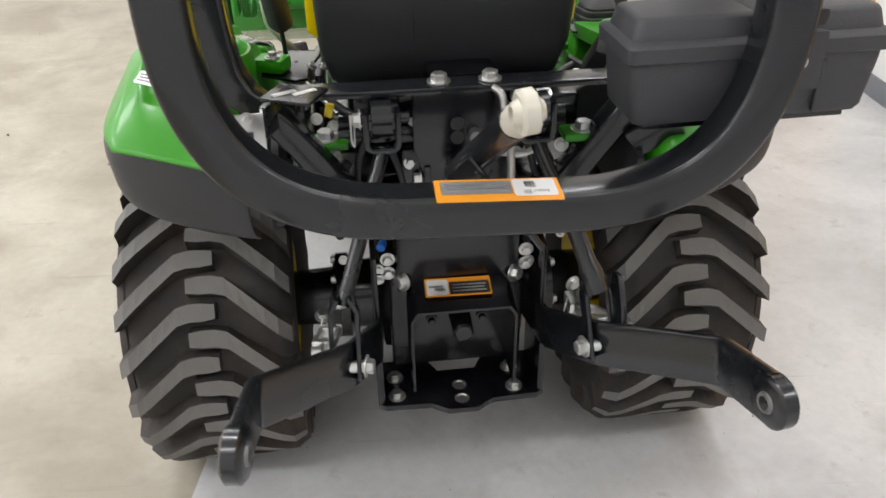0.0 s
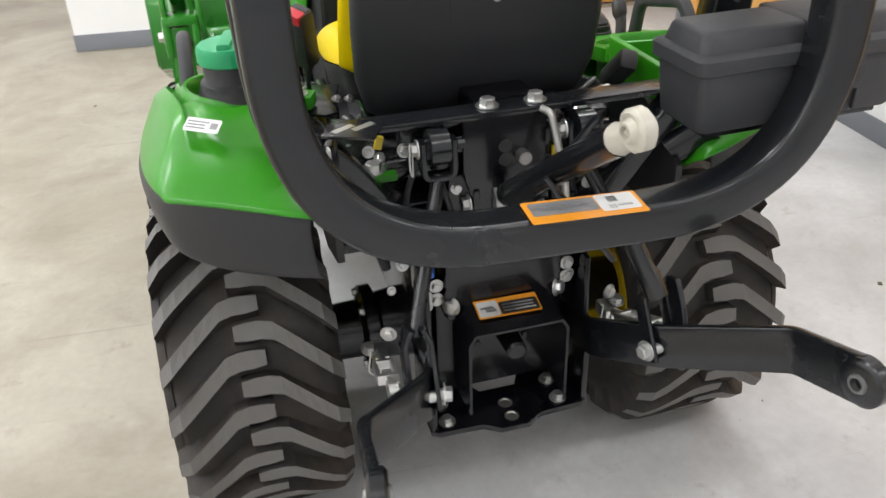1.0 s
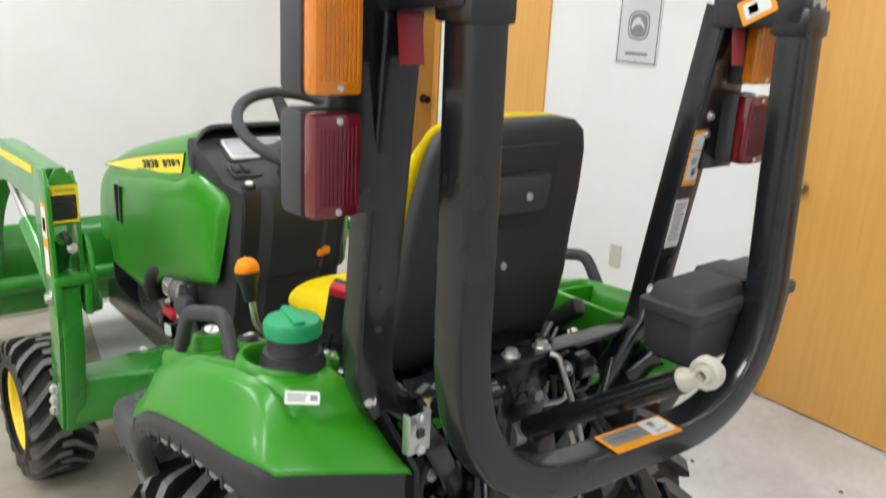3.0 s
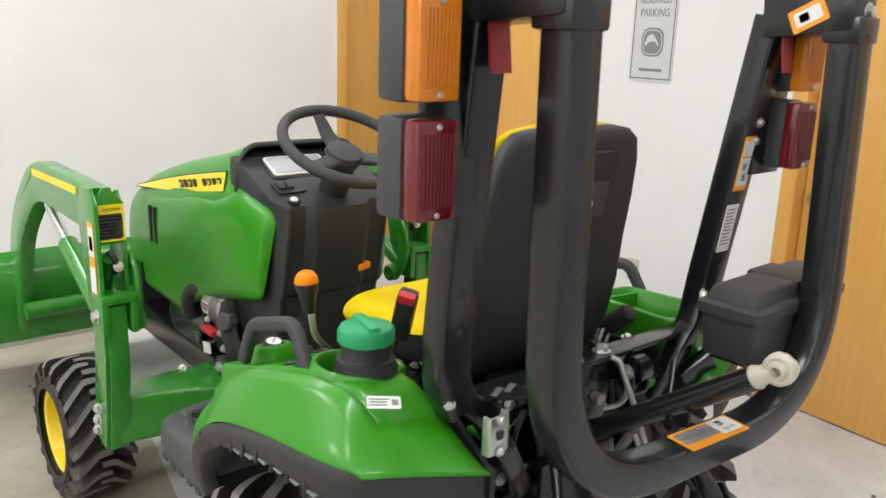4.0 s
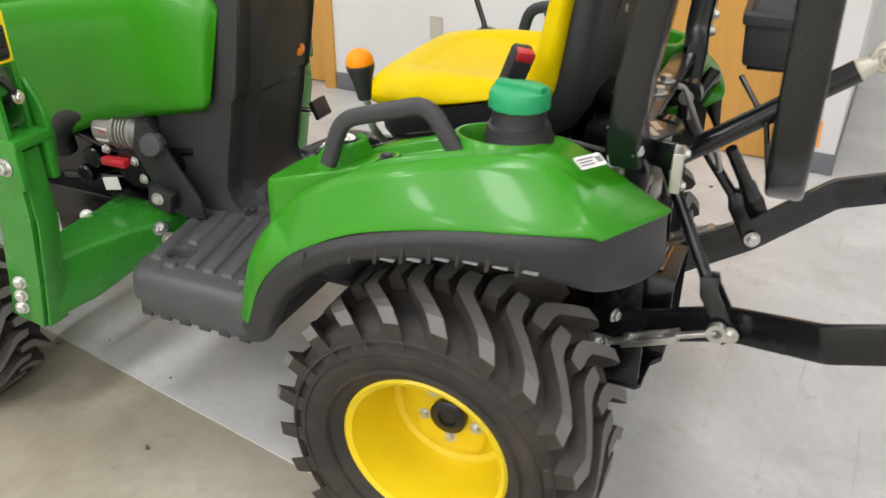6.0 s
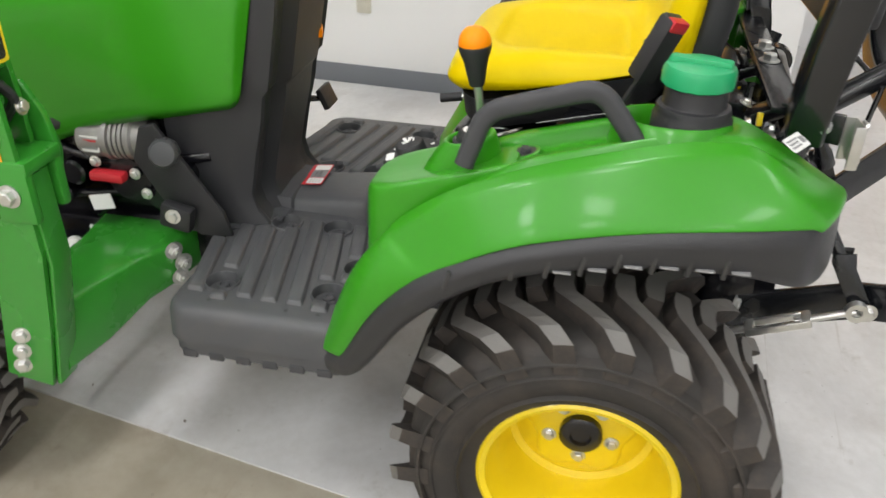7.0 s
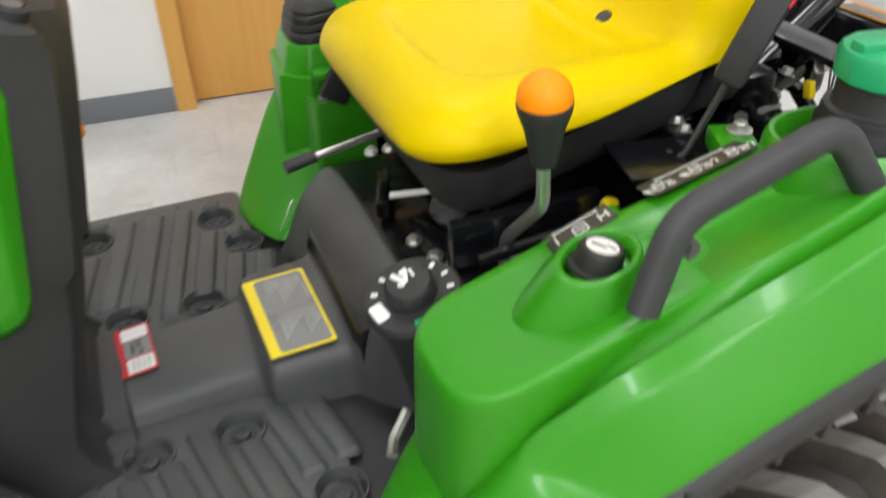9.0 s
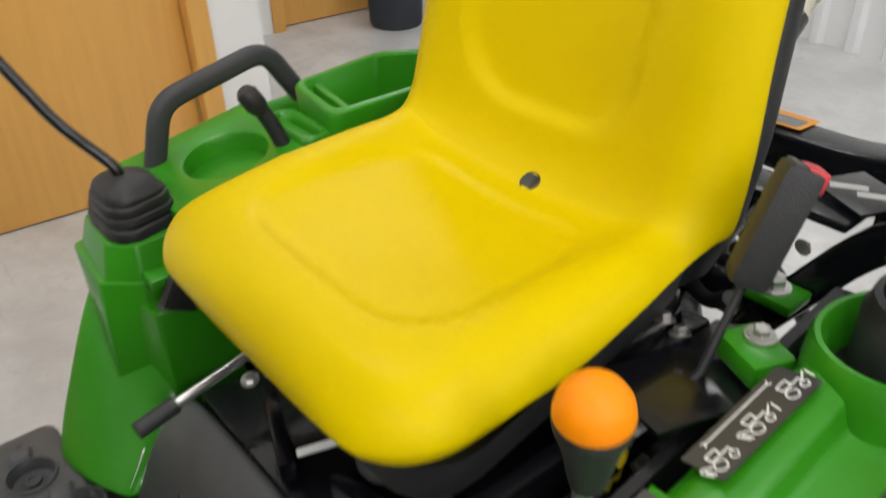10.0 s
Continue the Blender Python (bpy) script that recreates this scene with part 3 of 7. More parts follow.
# -- fenders --
FENDER = [
    [(-.582, .432, .512), (-.580, .443, .524), (-.570, .450, .528), (-.54, .455, .530), (-.52, .457, .531), (-.50, .459, .531), (-.44, .463, .531), (-.39, .462, .531), (-.375, .456, .530), (-.365, .44, .530)],
    [(-.606, .372, .604), (-.607, .396, .624), (-.600, .417, .634), (-.575, .428, .636), (-.545, .430, .628), (-.51, .433, .622), (-.44, .433, .612), (-.375, .425, .600), (-.355, .41, .598), (-.35, .36, .600)],
    [(-.610, .298, .680), (-.612, .326, .702), (-.604, .352, .711), (-.580, .372, .710), (-.543, .380, .676), (-.500, .396, .684), (-.44, .406, .682), (-.370, .402, .678), (-.346, .382, .678), (-.345, .33, .680)],
    [(-.611, .266, .702), (-.613, .298, .730), (-.605, .328, .738), (-.579, .351, .738), (-.542, .360, .704), (-.500, .380, .764), (-.44, .399, .770), (-.370, .397, .768), (-.346, .378, .762), (-.345, .32, .720)],
    [(-.611, .252, .713), (-.613, .282, .746), (-.604, .312, .762), (-.577, .333, .765), (-.541, .342, .732), (-.497, .362, .786), (-.44, .385, .789), (-.375, .383, .787), (-.350, .366, .777), (-.345, .30, .700)],
    [(-.611, .200, .748), (-.613, .215, .790), (-.602, .235, .830), (-.567, .252, .843), (-.540, .262, .826), (-.506, .272, .842), (-.43, .288, .813), (-.362, .290, .806), (-.344, .285, .798), (-.34, .26, .700)],
    [(-.611, .140, .778), (-.613, .145, .820), (-.600, .155, .862), (-.561, .165, .880), (-.537, .172, .872), (-.504, .180, .876), (-.44, .190, .846), (-.362, .195, .846), (-.342, .195, .840), (-.335, .19, .700)],
    [(-.611, .080, .797), (-.613, .080, .840), (-.598, .085, .882), (-.556, .090, .900), (-.530, .095, .892), (-.497, .100, .884), (-.435, .105, .862), (-.385, .110, .874), (-.345, .110, .858), (-.332, .11, .700)],
    [(-.605, -.040, .822), (-.606, -.035, .865), (-.592, -.030, .906), (-.548, -.025, .925), (-.524, -.02, .916), (-.490, -.010, .903), (-.44, .0, .890), (-.392, .005, .905), (-.350, .005, .886), (-.325, .0, .700)],
    [(-.600, -.130, .832), (-.600, -.127, .874), (-.585, -.122, .912), (-.540, -.115, .934), (-.515, -.110, .930), (-.486, -.10, .918), (-.44, -.095, .908), (-.390, -.09, .917), (-.352, -.09, .902), (-.318, -.09, .690)],
    [(-.590, -.205, .838), (-.588, -.200, .872), (-.572, -.194, .905), (-.528, -.185, .928), (-.505, -.183, .930), (-.478, -.180, .928), (-.44, -.175, .925), (-.38, -.17, .918), (-.345, -.165, .895), (-.315, -.16, .690)],
    [(-.573, -.258, .840), (-.570, -.256, .855), (-.555, -.254, .872), (-.515, -.258, .884), (-.490, -.262, .886), (-.465, -.266, .885), (-.43, -.268, .880), (-.375, -.268, .868), (-.345, -.262, .850), (-.315, -.24, .700)],
    [(-.562, -.276, .839), (-.556, -.284, .840), (-.540, -.294, .841), (-.500, -.313, .838), (-.480, -.320, .836), (-.455, -.329, .832), (-.42, -.340, .826), (-.375, -.351, .816), (-.345, -.355, .809), (-.338, -.345, .795)],
    [(-.560, -.282, .832), (-.554, -.290, .833), (-.538, -.300, .834), (-.498, -.319, .831), (-.478, -.326, .829), (-.453, -.335, .825), (-.418, -.346, .819), (-.373, -.357, .809), (-.343, -.360, .802), (-.338, -.350, .790)],
]
# y, x and z along the ridge of the left fender; outer and inner corner of the right blade from its foot up
RIDGE = [(.348, -.514, .736), (.325, -.519, .756), (.250, -.542, .822), (.168, -.545, .8585), (.092, -.552, .892), (-.022, -.543, .920), (-.112, -.524, .936), (-.184, -.512, .932)]
BLADE = [((.412, .464, .500), (.270, .424, .500)), ((.432, .442, .545), (.290, .375, .545)), ((.440, .414, .600), (.315, .318, .600)), ((.455, .375, .676), (.345, .272, .676)), ((.485, .332, .720), (.385, .250, .720))]
TRIM_TOP = [(-.500, .496, .440), (-.537, .446, .458), (-.572, .388, .580), (-.598, .320, .662), (-.611, .250, .715), (-.613, .190, .752), (-.613, .100, .789), (-.607, -.050, .824), (-.601, -.130, .831), (-.591, -.205, .837), (-.574, -.258, .838), (-.558, -.284, .836), (-.500, -.317, .833), (-.420, -.345, .821), (-.345, -.359, .804)]
TRIM_LOW = [(-.500, .490, .390), (-.522, .436, .384), (-.566, .368, .500), (-.596, .318, .583), (-.611, .258, .646), (-.616, .188, .700), (-.617, .100, .736), (-.610, -.050, .764), (-.602, -.130, .762), (-.590, -.205, .754), (-.572, -.262, .734), (-.554, -.292, .724), (-.498, -.326, .711), (-.420, -.355, .701), (-.345, -.368, .690)]


def mx(p, s):
    k = min(1.0, max(0.0, (p[1] - .22) / .18)) if s > 0 and p[0] < -.48 else 0.0
    return (p[0] * (-s) - .12 * k, p[1], p[2])


def skin(rows):
    bm = bmesh.new()
    return rings(bm, rows, closed=False, caps=False)


def fender(s, label):
    rows = [[mx(p, s) for p in r] for r in FENDER]
    # the ledge with the printed strips ends in a step down to the deck
    for i, r in enumerate(rows):
        a_, b_ = r[6], r[7]
        if 6 <= i <= 9:
            r[7] = (-s * -.393, b_[1], b_[2] + .001)
            r[7:7] = [(s * .420, b_[1], b_[2] - .022), (s * .410, b_[1], b_[2] - .003)]
            r[6] = (a_[0], a_[1], b_[2] - .026)
        else:
            r[7:7] = [tuple(p * (1 - k) + q * k for p, q in zip(a_, b_)) for k in (.35, .65)]
    rows = [[(x, y, z + .007) if (6 <= i <= 10 and 2 < c < len(r) - 1 and (s > 0 or c > 5)) else (x, y, z) for c, (x, y, z) in enumerate(r)] for i, r in enumerate(rows)]
    if s < 0:
        # the foot of the arch reaches down past the platform
        rows[0] = [(-.562, .440, .460), (-.567, .452, .457), (-.572, .468, .452), (-.566, .484, .446), (-.552, .492, .442), (-.51, .480, .470), (-.50, .470, .520), (-.46, .466, .531), (-.43, .463, .531), (-.39, .462, .531), (-.375, .456, .530), (-.365, .44, .530)]
        # in plan the flank turns inwards towards its front
        for i, r in enumerate(rows[:6]):
            for c in range(5):
                x, y, z = r[c]
                k = min(1.0, max(0.0, (y - .17) / .20))
                r[c] = (x + (.026, .036, .050, .056, .050)[c] * k * k * (3 - 2 * k), y, z)
        # the arch runs on under the boxed nose of the deck
        for i in range(2, 6):
            g_ = rows[i][4]
            for c in range(5, len(rows[i])):
                p = rows[i][c]
                rows[i][c] = (p[0], min(p[1], g_[1] - .012), min(p[2], g_[2] - .020))
        # flat flank up to a narrow ridge with two folds, then a groove beside the deck
        for i, (y, rx_, rz_) in zip(range(3, 11), RIDGE):
            r = rows[i]
            low = r[0]
            out = (rx_ - .017, y + .002, rz_ - .012)
            r[1] = tuple(a_ + (b_ - a_) * .46 for a_, b_ in zip(low, out))
            r[1] = (r[1][0] - .002, r[1][1], r[1][2])
            r[2] = out
            r[3] = (rx_, y, rz_)
            r[4] = (rx_ + .010, y + .002, rz_ - .017)
            if i > 5:
                r[5] = (rx_ + .023, y + .004, rz_ + .003)
    if s > 0:
        # its front wall stands on the platform as a slanting blade
        for i, (o_, n_) in enumerate(BLADE):
            o_, n_ = Vector(o_), Vector(n_)
            row = [o_ + Vector((.020, -.034, 0)), o_ + Vector((.010, -.010, 0))]
            row += [o_.lerp(n_, k / 7) + Vector((0, .010 * math.sin(math.pi * k / 7), 0)) for k in range(8)]
            row += [n_ + Vector((-.004, -.014, 0)), n_ + Vector((-.006, -.05, 0))]
            rows[i] = [tuple(p) for p in row]
        # the flank falls away from the edge of the deck
        for i_, r in enumerate(rows):
            for c, (x, y, z) in enumerate(r):
                edge = min(.545, .478 + .46 * (.234 - y)) if y > .04 else .50
                if i_ > 4 and y > -.30 and x > edge - .03:
                    r[c] = (x, y, min(z, min(.842 + .17 * (.24 - y), .900) - .62 * max(0.0, x - edge)))
    if s > 0:
        # sunk where the cup well and the tray stand in it
        rows = [[(x, y, z - .10) if (x < .50 and -.26 < y < .27 and z > .80) else (x, y, z) for x, y, z in r] for r in rows]
    if s > 0:
        rows = [list(reversed(r)) for r in rows]
    fn = part("fender", skin(rows), GREEN, tractor, label, smooth=60)
    # folded edges of the pressing: nose, crest, ledge and rear lip
    nc = len(rows[0])
    col = (lambda c: c) if s < 0 else (lambda c: nc - 1 - c)
    fold = {}
    if s > 0:
        for c in range(5, 10):
            fold[(4, c), (4, c + 1)] = .75
        for r in range(1, 4):
            fold[(r, 5), (r + 1, 5)] = .3
            fold[(r, 10), (r + 1, 10)] = .4
    for r in range(3, 11):
        fold[(r, 3), (r + 1, 3)] = .92 if r < 9 else .4
        if s < 0:
            fold[(r, 2), (r + 1, 2)] = .9 if r < 9 else .4
            fold[(r, 4), (r + 1, 4)] = .6 if r < 9 else .2
            fold[(r, 5), (r + 1, 5)] = .85 if 5 < r < 9 else .2
    for r in range(5, 9):
        fold[(r, 8), (r + 1, 8)] = .6
        fold[(r, 7), (r + 1, 7)] = .4
    for c in range(0, 11):
        fold[(len(rows) - 2, c), (len(rows) - 2, c + 1)] = .6
        fold[(10, c), (10, c + 1)] = .3
    keys_ = {frozenset((a[0] * nc + col(a[1]), b[0] * nc + col(b[1]))): w for (a, b), w in fold.items()}
    att = fn.data.attributes.new("crease_edge", "FLOAT", "EDGE")
    for e in fn.data.edges:
        att.data[e.index].value = keys_.get(frozenset(e.vertices), 0.0)
    subsurf(fn, 3, 0.006, 1.0)
    # dark trim round the wheel arch
    TT, TL = list(TRIM_TOP), list(TRIM_LOW)
    mid = [((a[0] + b[0]) / 2 * 1.006, (a[1] + b[1]) / 2, (a[2] + b[2]) / 2) for a, b in zip(TT, TL)]
    inn = [(b[0] * 0.93, b[1] * 0.97, b[2] + 0.004) for b in TL]
    rows = []
    for a, m_, b, c in zip(TT, mid, TL, inn):
        a2 = (a[0] * 1.004, a[1], a[2] - 0.002)
        tuck = (a[0] * 0.985, a[1] * 0.99, a[2] + 0.014)
        rows.append([mx(q, s) for q in (tuck, a2, ((a2[0] + m_[0]) / 2 * 1.008, (a2[1] + m_[1]) / 2, (a2[2] + m_[2]) / 2), m_, b, c)])
    if s > 0:
        rows = [list(reversed(r)) for r in rows]
    tr = part("fender_trim", skin(rows), DASH, fn, "dark grey plastic wheel arch trim", smooth=60)
    subsurf(tr, 2, 0.008, -1.0)
    # shallow notches with pale clips below them along the trim
    for i in range(9):
        t = i / 8
        y, z = .235 - .400 * t, .735 + .072 * min(1, t * 1.5) ** .8 - .004 * t
        x = .6115 - .018 * max(0, t - .55) / .45
        part("trim_notch", box(bmesh.new(), (s * (x + .002), y, z - .026), (.010, .008, .034), .003, rotx(14 - 8 * t)), LABEL_BLACK, fn)
        if i > 2:
            part("trim_clip", box(bmesh.new(), (s * (x + .001), y - .022, z - .030), (.010, .026, .0035), .001), LABEL_GREY, fn)
    # black liner under the arch, with pressed ribs
    rows = []
    for x, y, z in TL[2:-4]:
        rows.append([(s * u, y * .97 - .004, z + .014 + .02 * (u < .55)) for u in (abs(x) - .034, .535, .47, .39, .315)])
    ln = part("arch_liner", skin(rows), PLASTIC_BLACK, fn, "black plastic arch liner", smooth=50)
    ln.modifiers.new("thickness", "SOLIDIFY").thickness = .004
    # inner wall
    bm = bmesh.new()
    prism(bm, [(0.36 if s < 0 else 0.16, 0.52), (0.35 if s < 0 else 0.17, 0.70), (0.15, 0.80), (-0.2, 0.86), (-0.33, 0.78), (-0.33, 0.70), (-0.2, 0.66), (0.0, 0.68), (0.15, 0.66), (0.27, 0.56)], "x", s * 0.312, s * 0.30, 0.0)
    part("inner_panel", bm, PLASTIC_BLACK, fn)
    return fn


left_fender = fender(-1, "glossy green fender with dark trim over the wheel")
fender(1, "glossy green fender with a storage tray over the wheel")

# round opening for the fuel filler, cut through the pressing
deps = bpy.context.evaluated_depsgraph_get()
deps.update()
cut = bpy.data.meshes.new_from_object(left_fender.evaluated_get(deps))
bm = bmesh.new()
bm.from_mesh(cut)
bmesh.ops.delete(bm, geom=[f for f in bm.faces if (f.calc_center_median().xy - Vector((-.430, -.073))).length < .084 and f.calc_center_median().z > .84], context="FACES")
for v in bm.verts:
    if v.is_boundary:
        o_ = v.co.xy - Vector((-.430, -.073))
        if .06 < o_.length < .11:
            v.co.xy = Vector((-.430, -.073)) + o_.normalized() * .0875
bm.to_mesh(cut)
bm.free()
left_fender.modifiers.clear()
left_fender.data = cut

# boxed nose of the left deck: rounded in plan, sloping flat top, upright walls
def deck_top(x, y):
    k = min(1.0, max(0.0, (.372 - y) / .17))
    return .786 + .30 * (.385 - y) + max(0.0, -x - .425) * (.10 + .06 * k)


NOSE = fillet([(-.338, .150, 0), (-.342, .404, 0), (-.506, .404, 0), (-.518, .150, 0)], .062, 9)
mid_ = Vector((-.427, .270, 0))
rows = []
for depth, g in ((None, 1.03), (.05, 1.012), (.016, 1.004), (.010, 1.0), (.005, .988), (.0015, .972), (0, .945), (0, .80), (0, .55), (0, .28)):
    row = []
    for p in NOSE:
        q = mid_ + (p - mid_) * g
        row.append((q.x, q.y, .640 + (.388 - q.y) * .68 if depth is None else deck_top(q.x, q.y) - depth))
    rows.append(row)
part("fender_nose", rings(bmesh.new(), rows), GREEN, left_fender, smooth=70)

# -- grab handles --
def grab_handle(pts):
    bm = bmesh.new()
    sweep(bm, fillet(pts, 0.03, 5), rrect(0.031, 0.025, 0.011, 4), ref=(1, 0, 0))
    part("grab_handle", bm, GRIP, tractor, "dark grey rubbery grab handle", smooth=50)


grab_handle([(-.513, .232, .858), (-.505, .203, .945), (-.500, .038, .994), (-.506, -.024, .912)])
grab_handle([(.493, .216, .840), (.490, .190, .934), (.494, .020, .970), (.500, -.035, .885)])

# -- fuel filler --
C = (-0.427, -0.099, 0.004)
up = Matrix.Translation(C)
part("filler_neck", lathe(bmesh.new(), [(.86, .060), (.934, .060), (.940, .056), (.945, .056), (.952, .054), (.954, .048), (.956, .047), (.995, .046), (.995, 0)], up, 40), PLASTIC_BLACK, tractor, "black plastic filler neck")
well = Matrix.Translation((-.430, -.073, .922)) @ roty(8) @ Matrix.Translation((0, 0, -.925))
ring = part("filler_surround", lathe(bmesh.new(), [(.87, .097), (.905, .093), (.929, .0885), (.9375, .0835), (.937, .0785), (.928, .073), (.880, .0715), (.876, .076), (.87, .097)], well, 48, caps=False), GREEN, tractor)
part("filler_well", lathe(bmesh.new(), [(.880, 0), (.880, .0728), (.892, .0728), (.892, 0)], well, 32), PLASTIC_BLACK, ring)
cap = part("filler_cap", lathe(bmesh.new(), [(.982, 0), (.982, .048), (.985, .0535), (1.006, .0535), (1.013, .0500), (1.016, .043), (1.018, 0)], up, 12), CAPGREEN, tractor, "bright green plastic filler cap", smooth=30)
part("cap_grip", box(bmesh.new(), (C[0], C[1], 1.019), (.092, .024, .018), .007, rotz(78)), CAPGREEN, cap)

# -- gauge pod on the fender --
bm = bmesh.new()
rows = []
for t, z, r in ((0, .770, .076), (.25, .812, .062), (.6, .848, .050), (.92, .872, .040), (1, .8775, .0365), (1, .8785, .0345), (1, .876, .0305), (1, .855, .0295)):
    rows.append([(-.443 + 0.014 * (1 - t) + r * (1 - .20 * (1 - t)) * math.cos(a), .236 + .012 * (1 - t) + r * 1.1 * math.sin(a), z - .010 * math.sin(a) * t) for a in [2 * math.pi * i / 32 for i in range(32)]])
part("gauge_pod", rings(bm, rows), GREEN, tractor, smooth=60)
g_at = Matrix.Translation((-.443, .236, .862)) @ rotx(10)
gauge = part("fender_gauge", lathe(bmesh.new(), [(0, .0290), (.003, .0290), (.0045, .0235), (.016, .0228), (.020, .0222), (.0235, .0212), (.025, .0200), (.025, .0170), (.0235, .0160), (.0235, 0)], g_at, 36), PLASTIC_BLACK, tractor, "small round dial with a white face")
part("gauge_face", lathe(bmesh.new(), [(.0225, 0), (.0225, .0160), (.0242, .0160), (.0243, 0)], g_at, 28), LABEL_WHITE, gauge)
part("gauge_needle", box(bmesh.new(), g_at @ Vector((.002, .003, .0246)), (.015, .0026, .001), 0, g_at.to_3x3() @ Matrix.Rotation(radians(40), 3, "Z")), LABEL_BLACK, gauge)
part("gauge_mark", box(bmesh.new(), g_at @ Vector((-.004, -.007, .0246)), (.010, .002, .001), 0, g_at.to_3x3() @ Matrix.Rotation(radians(20), 3, "Z")), LABEL_GREY, gauge)
# bolt sunk in the fender deck
bz = Matrix.Translation((-.450, .146, .861)) @ rotx(-16)
part("bolt_recess", lathe(bmesh.new(), [(.0015, .019), (.0022, .0225), (.0005, .026), (-.006, .027)], bz, 28, caps=False), GREEN, left_fender)
part("bolt_recess_floor", lathe(bmesh.new(), [(-.003, 0), (-.003, .0195), (.0010, .0195), (.0010, 0)], bz, 20), LABEL_BLACK, left_fender)
bolt((-.450, .146, .860), (0, -.25, 1), left_fender, .008, PLASTIC)

# -- seat --
def smoothed(pts, n):
    """Points along a soft curve through pts."""
    out = []
    P = [pts[0]] + list(pts) + [pts[-1]]
    for i in range(1, len(P) - 2):
        for k in range(n):
            t = k / n
            a, b, c, d = (np.array(P[i + j], float) for j in (-1, 0, 1, 2))
            out.append(tuple(0.5 * (2 * b + (c - a) * t + (2 * a - 5 * b + 4 * c - d) * t * t + (3 * b - a - 3 * c + d) * t ** 3)))
    out.append(tuple(float(v) for v in pts[-1]))
    return out


SHELL = material("seat_shell_plastic", (0.022, 0.023, 0.025), 0.5, vary=0.1, bump=0.3, bump_scale=500)
# y, z of the middle line, half width, thickness
SEAT_LINE = [(.247, .893, .241, .094), (.14, .893, .244, .090), (.06, .893, .244, .086), (-.010, .893, .244, .080), (-.052, .908, .244, .076), (-.078, .948, .243, .070), (-.092, 1.015, .241, .062),
             (-.106, 1.11, .234, .054), (-.126, 1.20, .226, .050), (-.146, 1.28, .213, .048), (-.160, 1.335, .196, .046)]
line = smoothed(SEAT_LINE, 12)
# rounded ends
y0, z0, h0, k0 = line[0]
head = []
for k in range(14):
    # plan corners of 85 mm, a nose of 46 mm
    q = 1 - .0015 * (k == 0) - (k / 13.5) ** 1.6
    dy = .085 * q
    w_ = h0 - .085 * (1 - math.sqrt(max(0, 1 - q * q)))
    e_ = max(0, (dy - .039) / .046)
    head.append((y0 + dy, z0 - .010 * q * q, w_, k0 * max(.04, math.sqrt(max(0, 1 - e_ * e_)))))
y1, z1, h1, k1 = line[-1]
tail = [(y1 - .004, z1 + .020, h1 * .93, k1 * .95), (y1 - .008, z1 + .034, h1 * .80, k1 * .80), (y1 - .011, z1 + .042, h1 * .58, k1 * .5), (y1 - .013, z1 + .045, h1 * .30, k1 * .2)]
line = head + line + tail
rows = []
NS = len(line)


def inset(x, y, z):
    """How far inside the seamed panel of the cushion or of the back a point lies, from 0 to 1."""
    if z < .97:
        px, py, hx, hy, r = x, y - .125, .170, .132, .085
    else:
        px, py, hx, hy, r = x - .012, z - 1.160, .128 + .05 * (z - 1.0), .178, .085
    qx, qy = abs(px) - hx + r, abs(py) - hy + r
    sd = math.hypot(max(qx, 0), max(qy, 0)) + min(max(qx, qy), 0) - r
    k = min(1.0, max(0.0, -sd / .020))
    return k * k * (3 - 2 * k)


for i, (y, z, hw, th) in enumerate(line):
    ya, za = line[max(i - 1, 0)][:2]
    yb, zb = line[min(i + 1, NS - 1)][:2]
    ty, tz = yb - ya, zb - za
    if i < 14:
        ty, tz = -1.0, 0.05
    if i > NS - 8:
        ty, tz = -.12, 1.0
    ln = math.hypot(ty, tz)
    ny, nz = tz / ln, -ty / ln
    row = []
    # dense, even steps over the front face, coarse ones behind
    us = [math.sin(math.pi / 2 * (-1 + 2 * k / 64)) for k in range(65)]
    face = [(u, max(0.0, 1 - abs(u) ** 3.8) ** (1 / 2.1)) for u in us]
    back = [(u, -max(0.0, 1 - abs(u) ** 3.8) ** (1 / 2.1)) for u in (.97, .85, .6, .2, -.2, -.6, -.85, -.97)]
    f = min(1.0, max(0.0, (i - 4) / 20)) * min(1.0, max(0.0, (NS - 5 - i) / 8))
    for u, v in face + back:
        x = hw * u
        n = th / 2 * v
        if v >= 0:
            b_ = abs(u)
            n += (.024 * min(1.0, b_ / .85) ** 2.2 - .012 * max(0, 1 - u * u / .6)) * v * f
            n -= (.0062 if z < .97 else .010) * inset(x, y, z) * min(1, v * 1.3)
        px, py, pz = x, y + ny * n, z + nz * n
        # the side rolls rise towards the back, and so does their lower edge
        e_ = min(1.0, max(0.0, (abs(u) - .55) / .4))
        e_ = e_ * e_ * (3 - 2 * e_)
        k_ = min(1.0, max(0.0, (.262 - py) / .30)) * min(1.0, max(0.0, (1.06 - pz) / .08))
        pz += .026 * e_ * k_ * max(0.0, v)
        low = .840 + (.020 + .25 * min(.32, max(-.06, .262 - py))) * min(1.0, max(0.0, (abs(u) - .6) / .3))
        if i > 3:
            d_ = pz - low
            lift = (math.sqrt(d_ * d_ + .00018) - d_) / 2
            if lift > .0006:
                pz += lift
                px *= 1 - .35 * min(.05, lift) / hw
        row.append((px, py, pz))
    rows.append(row)
seat = part("seat", rings(bmesh.new(), rows), YELLOW, tractor, "smooth bright yellow vinyl seat", smooth=80)


